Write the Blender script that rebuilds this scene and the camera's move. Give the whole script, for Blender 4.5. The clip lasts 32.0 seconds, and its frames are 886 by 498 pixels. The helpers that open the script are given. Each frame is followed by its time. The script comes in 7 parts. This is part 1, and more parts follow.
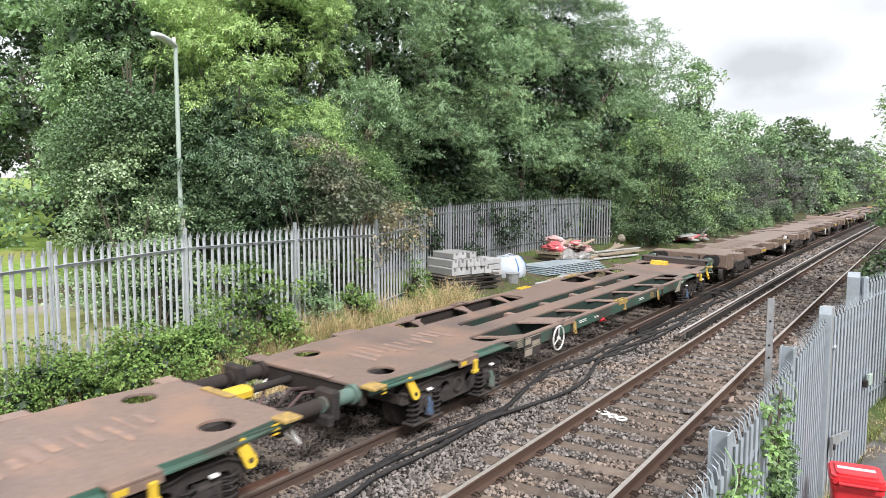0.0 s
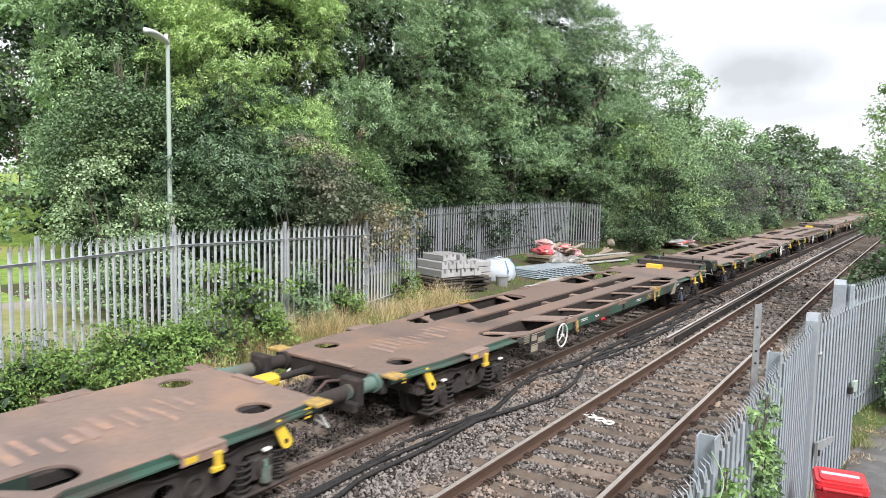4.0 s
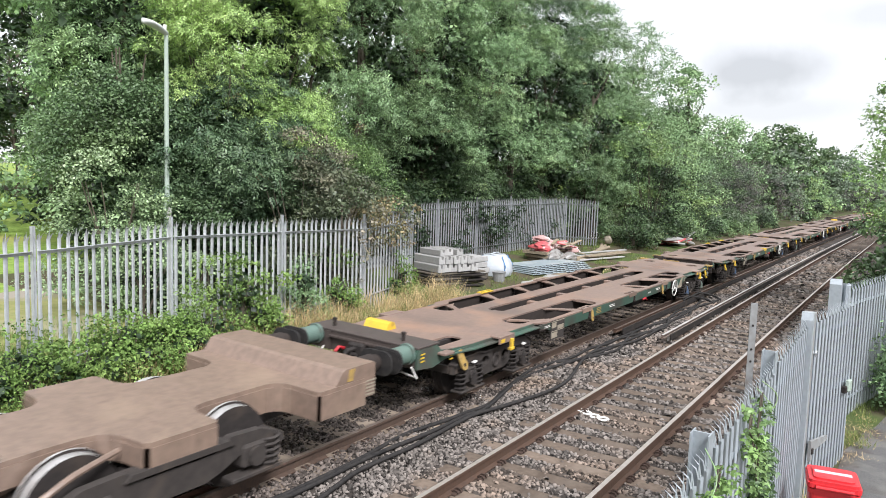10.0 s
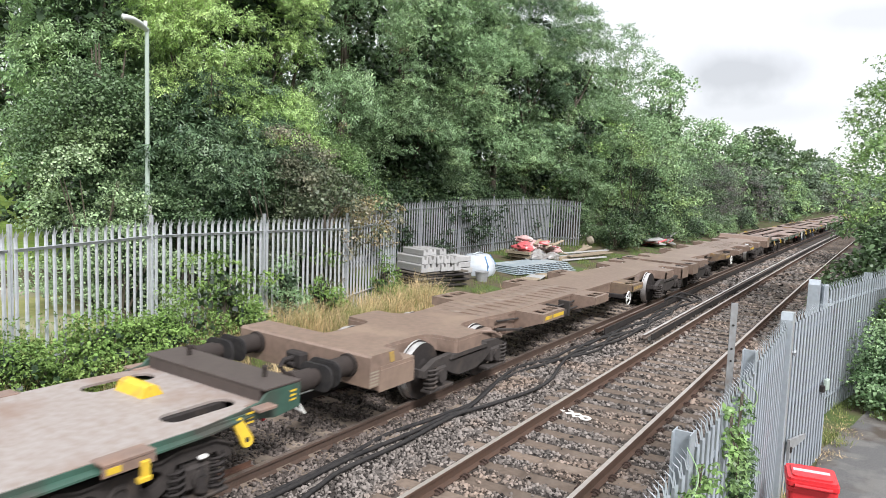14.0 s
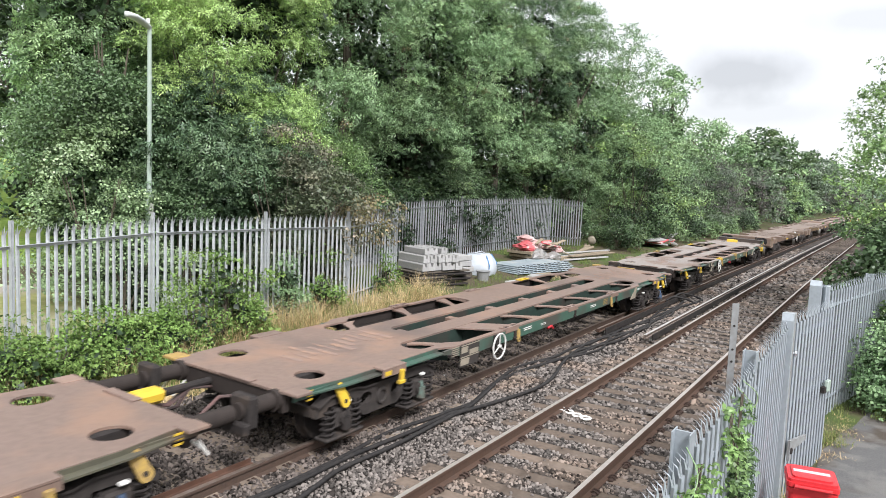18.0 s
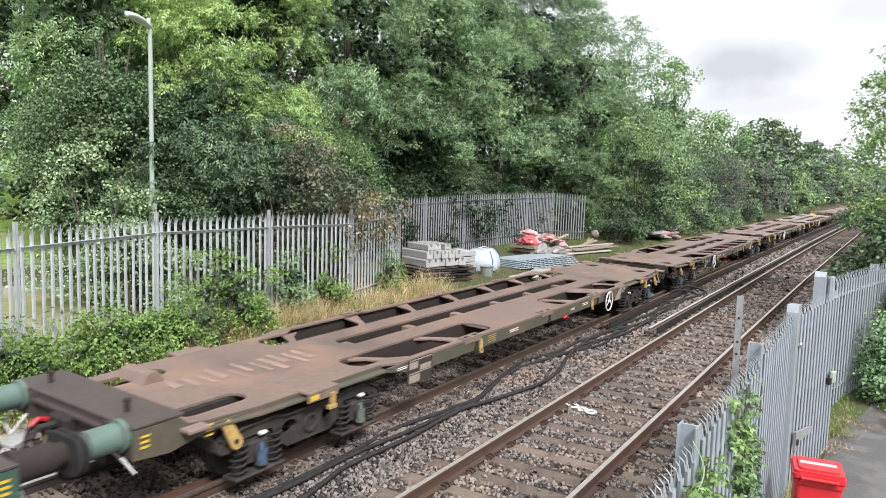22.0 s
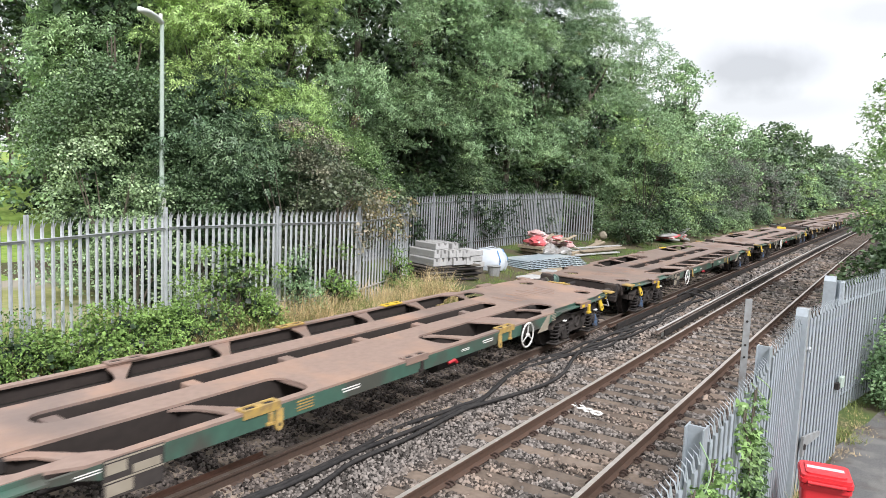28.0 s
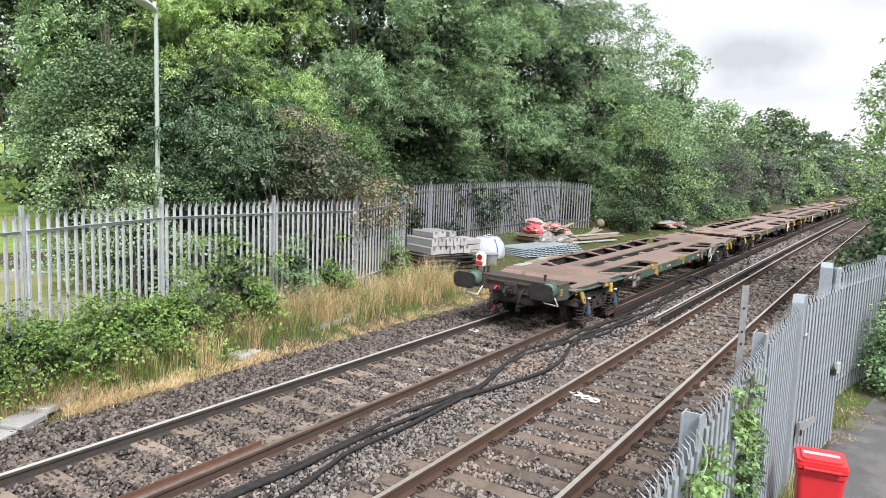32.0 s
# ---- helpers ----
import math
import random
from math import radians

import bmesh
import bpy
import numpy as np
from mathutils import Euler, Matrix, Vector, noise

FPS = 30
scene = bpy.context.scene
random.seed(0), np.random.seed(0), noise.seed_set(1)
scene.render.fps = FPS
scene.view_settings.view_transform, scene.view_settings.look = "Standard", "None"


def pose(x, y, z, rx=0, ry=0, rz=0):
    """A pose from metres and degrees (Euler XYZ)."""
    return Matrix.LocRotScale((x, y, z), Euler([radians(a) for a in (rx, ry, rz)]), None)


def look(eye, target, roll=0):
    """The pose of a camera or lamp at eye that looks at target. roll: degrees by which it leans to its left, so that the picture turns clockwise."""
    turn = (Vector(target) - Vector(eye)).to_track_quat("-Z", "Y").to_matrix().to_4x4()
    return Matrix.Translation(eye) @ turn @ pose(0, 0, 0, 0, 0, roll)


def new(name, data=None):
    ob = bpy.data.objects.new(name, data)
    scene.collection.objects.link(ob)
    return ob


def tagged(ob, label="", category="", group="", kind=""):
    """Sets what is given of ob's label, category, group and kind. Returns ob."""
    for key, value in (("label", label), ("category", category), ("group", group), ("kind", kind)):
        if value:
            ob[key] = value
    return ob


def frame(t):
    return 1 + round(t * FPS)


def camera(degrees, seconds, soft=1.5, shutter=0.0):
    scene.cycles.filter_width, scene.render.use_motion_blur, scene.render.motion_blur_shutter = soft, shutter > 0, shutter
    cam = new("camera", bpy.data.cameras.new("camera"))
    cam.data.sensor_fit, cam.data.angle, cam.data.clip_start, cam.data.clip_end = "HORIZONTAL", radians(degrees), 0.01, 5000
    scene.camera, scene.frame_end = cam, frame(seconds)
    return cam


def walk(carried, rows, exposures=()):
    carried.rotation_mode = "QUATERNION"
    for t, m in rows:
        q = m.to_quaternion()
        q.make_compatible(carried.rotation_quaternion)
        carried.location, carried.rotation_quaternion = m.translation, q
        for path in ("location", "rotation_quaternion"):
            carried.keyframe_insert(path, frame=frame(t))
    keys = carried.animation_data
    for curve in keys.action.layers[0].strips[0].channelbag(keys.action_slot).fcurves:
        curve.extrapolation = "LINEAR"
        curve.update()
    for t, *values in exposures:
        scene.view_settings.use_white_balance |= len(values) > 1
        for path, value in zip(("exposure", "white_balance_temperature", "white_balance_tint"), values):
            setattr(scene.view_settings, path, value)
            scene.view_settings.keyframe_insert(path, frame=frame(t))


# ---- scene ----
PATH = [  # seconds, eye, then yaw, pitch and roll in degrees
    (0, -8.365, -3.540, 3.465, -55.24, -5.22, 0.11),
    (0.5, -8.355, -3.543, 3.462, -55.45, -5.07, 0.06),
    (1, -8.370, -3.541, 3.468, -55.57, -4.96, 0.11),
    (1.5, -8.373, -3.539, 3.465, -55.60, -4.83, 0.20),
    (2, -8.372, -3.537, 3.464, -55.62, -4.79, 0.35),
    (2.5, -8.369, -3.532, 3.463, -55.73, -4.83, 0.54),
    (3, -8.369, -3.538, 3.461, -55.84, -4.94, 0.75),
    (3.5, -8.375, -3.537, 3.458, -55.99, -5.04, 0.93),
    (5.5, -8.376, -3.532, 3.458, -56.08, -4.95, 1.37),
    (6, -8.373, -3.533, 3.458, -56.06, -4.91, 1.41),
    (6.5, -8.360, -3.529, 3.453, -56.03, -4.91, 1.49),
    (7, -8.368, -3.530, 3.450, -56.03, -4.93, 1.61),
    (7.5, -8.370, -3.528, 3.457, -56.07, -5.02, 1.71),
    (8, -8.377, -3.526, 3.454, -56.11, -5.10, 1.82),
    (8.5, -8.378, -3.524, 3.453, -56.18, -5.21, 1.87),
    (9, -8.371, -3.528, 3.455, -56.21, -5.30, 1.84),
    (9.5, -8.372, -3.530, 3.456, -56.27, -5.38, 1.83),
    (10, -8.366, -3.535, 3.451, -56.30, -5.43, 1.78),
    (10.5, -8.361, -3.530, 3.448, -56.44, -5.45, 1.73),
    (11, -8.371, -3.536, 3.450, -56.62, -5.38, 1.58),
    (11.5, -8.365, -3.535, 3.455, -56.84, -5.28, 1.50),
    (12, -8.355, -3.535, 3.450, -57.09, -5.13, 1.47),
    (12.5, -8.373, -3.532, 3.450, -57.34, -5.08, 1.57),
    (13, -8.364, -3.527, 3.453, -57.51, -5.17, 1.73),
    (13.5, -8.362, -3.520, 3.445, -57.66, -5.28, 1.94),
    (14, -8.361, -3.524, 3.447, -57.70, -5.40, 2.10),
    (14.5, -8.362, -3.526, 3.450, -57.70, -5.46, 2.20),
    (16.5, -8.369, -3.520, 3.444, -57.65, -5.62, 2.42),
    (17, -8.359, -3.525, 3.441, -57.65, -5.61, 2.43),
    (17.5, -8.355, -3.526, 3.446, -57.63, -5.58, 2.41),
    (18, -8.355, -3.529, 3.442, -57.57, -5.47, 2.40),
    (18.5, -8.349, -3.524, 3.447, -57.50, -5.39, 2.30),
    (19, -8.357, -3.525, 3.448, -57.47, -5.32, 2.17),
    (19.5, -8.341, -3.534, 3.443, -57.44, -5.30, 1.91),
    (20, -8.357, -3.531, 3.448, -57.50, -5.38, 1.74),
    (20.5, -8.341, -3.529, 3.442, -57.49, -5.49, 1.58),
    (21, -8.347, -3.528, 3.443, -57.44, -5.63, 1.58),
    (21.5, -8.355, -3.524, 3.450, -57.38, -5.76, 1.58),
    (22, -8.356, -3.527, 3.448, -57.32, -5.84, 1.63),
    (22.5, -8.357, -3.529, 3.445, -57.26, -5.89, 1.63),
    (23, -8.358, -3.526, 3.442, -57.24, -5.91, 1.59),
    (23.5, -8.357, -3.527, 3.441, -57.25, -5.89, 1.54),
    (24, -8.354, -3.532, 3.439, -57.16, -5.82, 1.44),
    (24.5, -8.350, -3.531, 3.447, -57.08, -5.74, 1.34),
    (25, -8.354, -3.533, 3.448, -56.98, -5.62, 1.31),
    (25.5, -8.356, -3.533, 3.444, -56.88, -5.51, 1.41),
    (27.5, -8.363, -3.523, 3.438, -56.67, -5.64, 2.26),
    (28, -8.361, -3.519, 3.435, -56.73, -5.90, 2.40),
    (28.5, -8.362, -3.523, 3.440, -56.80, -6.11, 2.43),
    (29, -8.364, -3.521, 3.440, -56.80, -6.25, 2.43),
    (29.5, -8.365, -3.517, 3.438, -56.76, -6.31, 2.42),
    (30, -8.356, -3.516, 3.430, -56.65, -6.33, 2.32),
    (30.5, -8.356, -3.521, 3.433, -56.61, -6.42, 2.28),
    (31, -8.358, -3.524, 3.434, -56.65, -6.53, 2.24),
    (31.5, -8.352, -3.532, 3.433, -56.75, -6.65, 2.22),
    (32, -8.347, -3.520, 3.435, -56.96, -6.83, 2.12),
]


def aim(x, y, z, yaw, pitch, roll):
    a, b = radians(yaw), radians(pitch)
    way = Vector((-math.sin(a) * math.cos(b), math.cos(a) * math.cos(b), math.sin(b)))
    return look((x, y, z), Vector((x, y, z)) + way * 5, roll)


cam = camera(64.2, 32.0, soft=0.7, shutter=0.18)
walk(cam, [(r[0], aim(*r[1:])) for r in PATH], exposures=[(0.0, 0.17, 6260, 10), (32.0, 0.17, 6260, 10)])

# ---- world and sun: a bright, thinly overcast summer day ----
world = bpy.data.worlds.new("overcast_sky")
scene.world = world
world.use_nodes = True
wn, wl = world.node_tree.nodes, world.node_tree.links
wn.clear()
w_out = wn.new("ShaderNodeOutputWorld")
w_add = wn.new("ShaderNodeMixShader")
w_sky = wn.new("ShaderNodeTexSky")
w_sky.sky_type, w_sky.sun_disc = "NISHITA", False
w_sky.sun_elevation, w_sky.sun_rotation = radians(45), radians(213)
w_b1 = wn.new("ShaderNodeBackground")
w_b1.inputs["Strength"].default_value = 0.12
wl.new(w_sky.outputs[0], w_b1.inputs["Color"])
w_b2 = wn.new("ShaderNodeBackground")


def w_math(op, a, b):
    m = wn.new("ShaderNodeMath")
    m.operation, m.use_clamp = op, op == "DIVIDE"
    for k, v in enumerate((a, b)):
        if isinstance(v, (int, float)):
            m.inputs[k].default_value = v
        else:
            wl.new(v, m.inputs[k])
    return m.outputs[0]


# thin cloud, duller near the horizon than overhead, broken by a few soft grey banks
w_co = wn.new("ShaderNodeTexCoord")
w_no = wn.new("ShaderNodeTexNoise")
w_no.inputs["Scale"].default_value, w_no.inputs["Detail"].default_value = 9.0, 5.0
wl.new(w_co.outputs["Generated"], w_no.inputs["Vector"])
w_sep = wn.new("ShaderNodeSeparateXYZ")
wl.new(w_co.outputs["Generated"], w_sep.inputs[0])
w_up = w_math("POWER", w_math("MAXIMUM", w_sep.outputs["Z"], 0.0), 1.3)
w_bright = w_math("ADD", w_math("MULTIPLY", w_up, 0.5), 1.0)
for (cx, cy, cz), wide, high, depth in (((0.9717, 0.18, 0.151), 0.095, 0.036, 0.33), ((0.975, 0.17, 0.106), 0.12, 0.02, 0.14), ((0.977, 0.05, 0.21), 0.07, 0.022, 0.14), ((0.83, 0.52, 0.27), 0.2, 0.05, 0.2), ((0.2, 0.9, 0.4), 0.3, 0.08, 0.3)):
    w_m = wn.new("ShaderNodeMapping")
    w_m.inputs["Location"].default_value = (-cx / wide, -cy / wide, -cz / high)
    w_m.inputs["Scale"].default_value = (1 / wide, 1 / wide, 1 / high)
    wl.new(w_co.outputs["Generated"], w_m.inputs["Vector"])
    w_len = wn.new("ShaderNodeVectorMath")
    w_len.operation = "LENGTH"
    wl.new(w_m.outputs["Vector"], w_len.inputs[0])
    bank = w_math("DIVIDE", w_math("SUBTRACT", w_math("ADD", 0.35, w_math("MULTIPLY", w_no.outputs["Fac"], 1.6)), w_len.outputs["Value"]), 0.75)
    w_bright = w_math("MULTIPLY", w_bright, w_math("SUBTRACT", 1.0, w_math("MULTIPLY", bank, depth)))
w_col = wn.new("ShaderNodeVectorMath")
w_col.operation = "SCALE"
w_col.inputs[0].default_value = (0.995, 0.985, 0.99)
wl.new(w_bright, w_col.inputs["Scale"])
wl.new(w_col.outputs["Vector"], w_b2.inputs["Color"])
w_b2.inputs["Strength"].default_value = 1.0
w_add.inputs["Fac"].default_value = 0.88
wl.new(w_b1.outputs[0], w_add.inputs[1])
wl.new(w_b2.outputs[0], w_add.inputs[2])
wl.new(w_add.outputs[0], w_out.inputs["Surface"])

sun = new("sun", bpy.data.lights.new("sun", "SUN"))
sun.data.energy, sun.data.angle, sun.data.color = 4.6, radians(16), (1.0, 0.965, 0.96)
sun.matrix_world = look((-22, -34, 40.5), (0, 0, 0))


# ---- materials ----
def material(name, base, rough=0.7, metal=0.0, grain=None, stain=None, bump=0.0, scale=20.0, spot=None, isle=0.0, each=0.0, leafy=0.0, coord="Object"):
    """base: colour; grain: (colour, amount) at a fine scale; stain: (colour, lower, upper, scale) in broad patches; spot: the same once more;
    isle / each: brightness spread from piece to piece, by mesh island or by object."""
    m = bpy.data.materials.new(name)
    m.use_nodes = True
    n, l = m.node_tree.nodes, m.node_tree.links
    b = n["Principled BSDF"]
    b.inputs["Roughness"].default_value, b.inputs["Metallic"].default_value = rough, metal
    if rough > 0.72:
        b.inputs["Specular IOR Level"].default_value = 0.2
    tc = n.new("ShaderNodeTexCoord")
    col = n.new("ShaderNodeRGB")
    col.outputs[0].default_value = (*base, 1)
    last = col.outputs[0]

    def noise_of(s, detail=6.0):
        t = n.new("ShaderNodeTexNoise")
        t.inputs["Scale"].default_value, t.inputs["Detail"].default_value = s, detail
        l.new(tc.outputs[coord], t.inputs["Vector"])
        return t.outputs["Fac"]

    def blend(a, colour, fac):
        x = n.new("ShaderNodeMix")
        x.data_type = "RGBA"
        l.new(a, x.inputs["A"])
        x.inputs["B"].default_value = (*colour, 1)
        l.new(fac, x.inputs["Factor"])
        return x.outputs["Result"]

    def ranged(fac, lo, hi, top=1.0):
        r = n.new("ShaderNodeMapRange")
        for k, v in (("From Min", lo), ("From Max", hi), ("To Min", 0.0), ("To Max", top)):
            r.inputs[k].default_value = v
        l.new(fac, r.inputs["Value"])
        return r.outputs["Result"]

    fine = noise_of(scale)
    if grain:
        last = blend(last, grain[0], ranged(fine, 0.35, 0.7, grain[1]))
    for st in (stain, spot):
        if st:
            last = blend(last, st[0], ranged(noise_of(st[3]), st[1], st[2], st[4] if len(st) > 4 else 1.0))
    for amount, node, out in ((isle, "ShaderNodeNewGeometry", "Random Per Island"), (each, "ShaderNodeObjectInfo", "Random")):
        if amount:
            g = n.new(node)
            h = n.new("ShaderNodeHueSaturation")
            mr = n.new("ShaderNodeMapRange")
            mr.inputs["To Min"].default_value, mr.inputs["To Max"].default_value = 1 - amount, 1 + amount
            l.new(g.outputs[out], mr.inputs["Value"])
            l.new(mr.outputs["Result"], h.inputs["Value"])
            l.new(last, h.inputs["Color"])
            last = h.outputs["Color"]
    l.new(last, b.inputs["Base Color"])
    if bump:
        bp = n.new("ShaderNodeBump")
        bp.inputs["Strength"].default_value, bp.inputs["Distance"].default_value = bump, 0.02
        l.new(fine, bp.inputs["Height"])
        l.new(bp.outputs["Normal"], b.inputs["Normal"])
    if leafy:
        tr = n.new("ShaderNodeBsdfTranslucent")
        l.new(last, tr.inputs["Color"])
        mx = n.new("ShaderNodeMixShader")
        mx.inputs["Fac"].default_value = leafy
        l.new(b.outputs[0], mx.inputs[1])
        l.new(tr.outputs[0], mx.inputs[2])
        l.new(mx.outputs[0], n["Material Output"].inputs["Surface"])
    return m


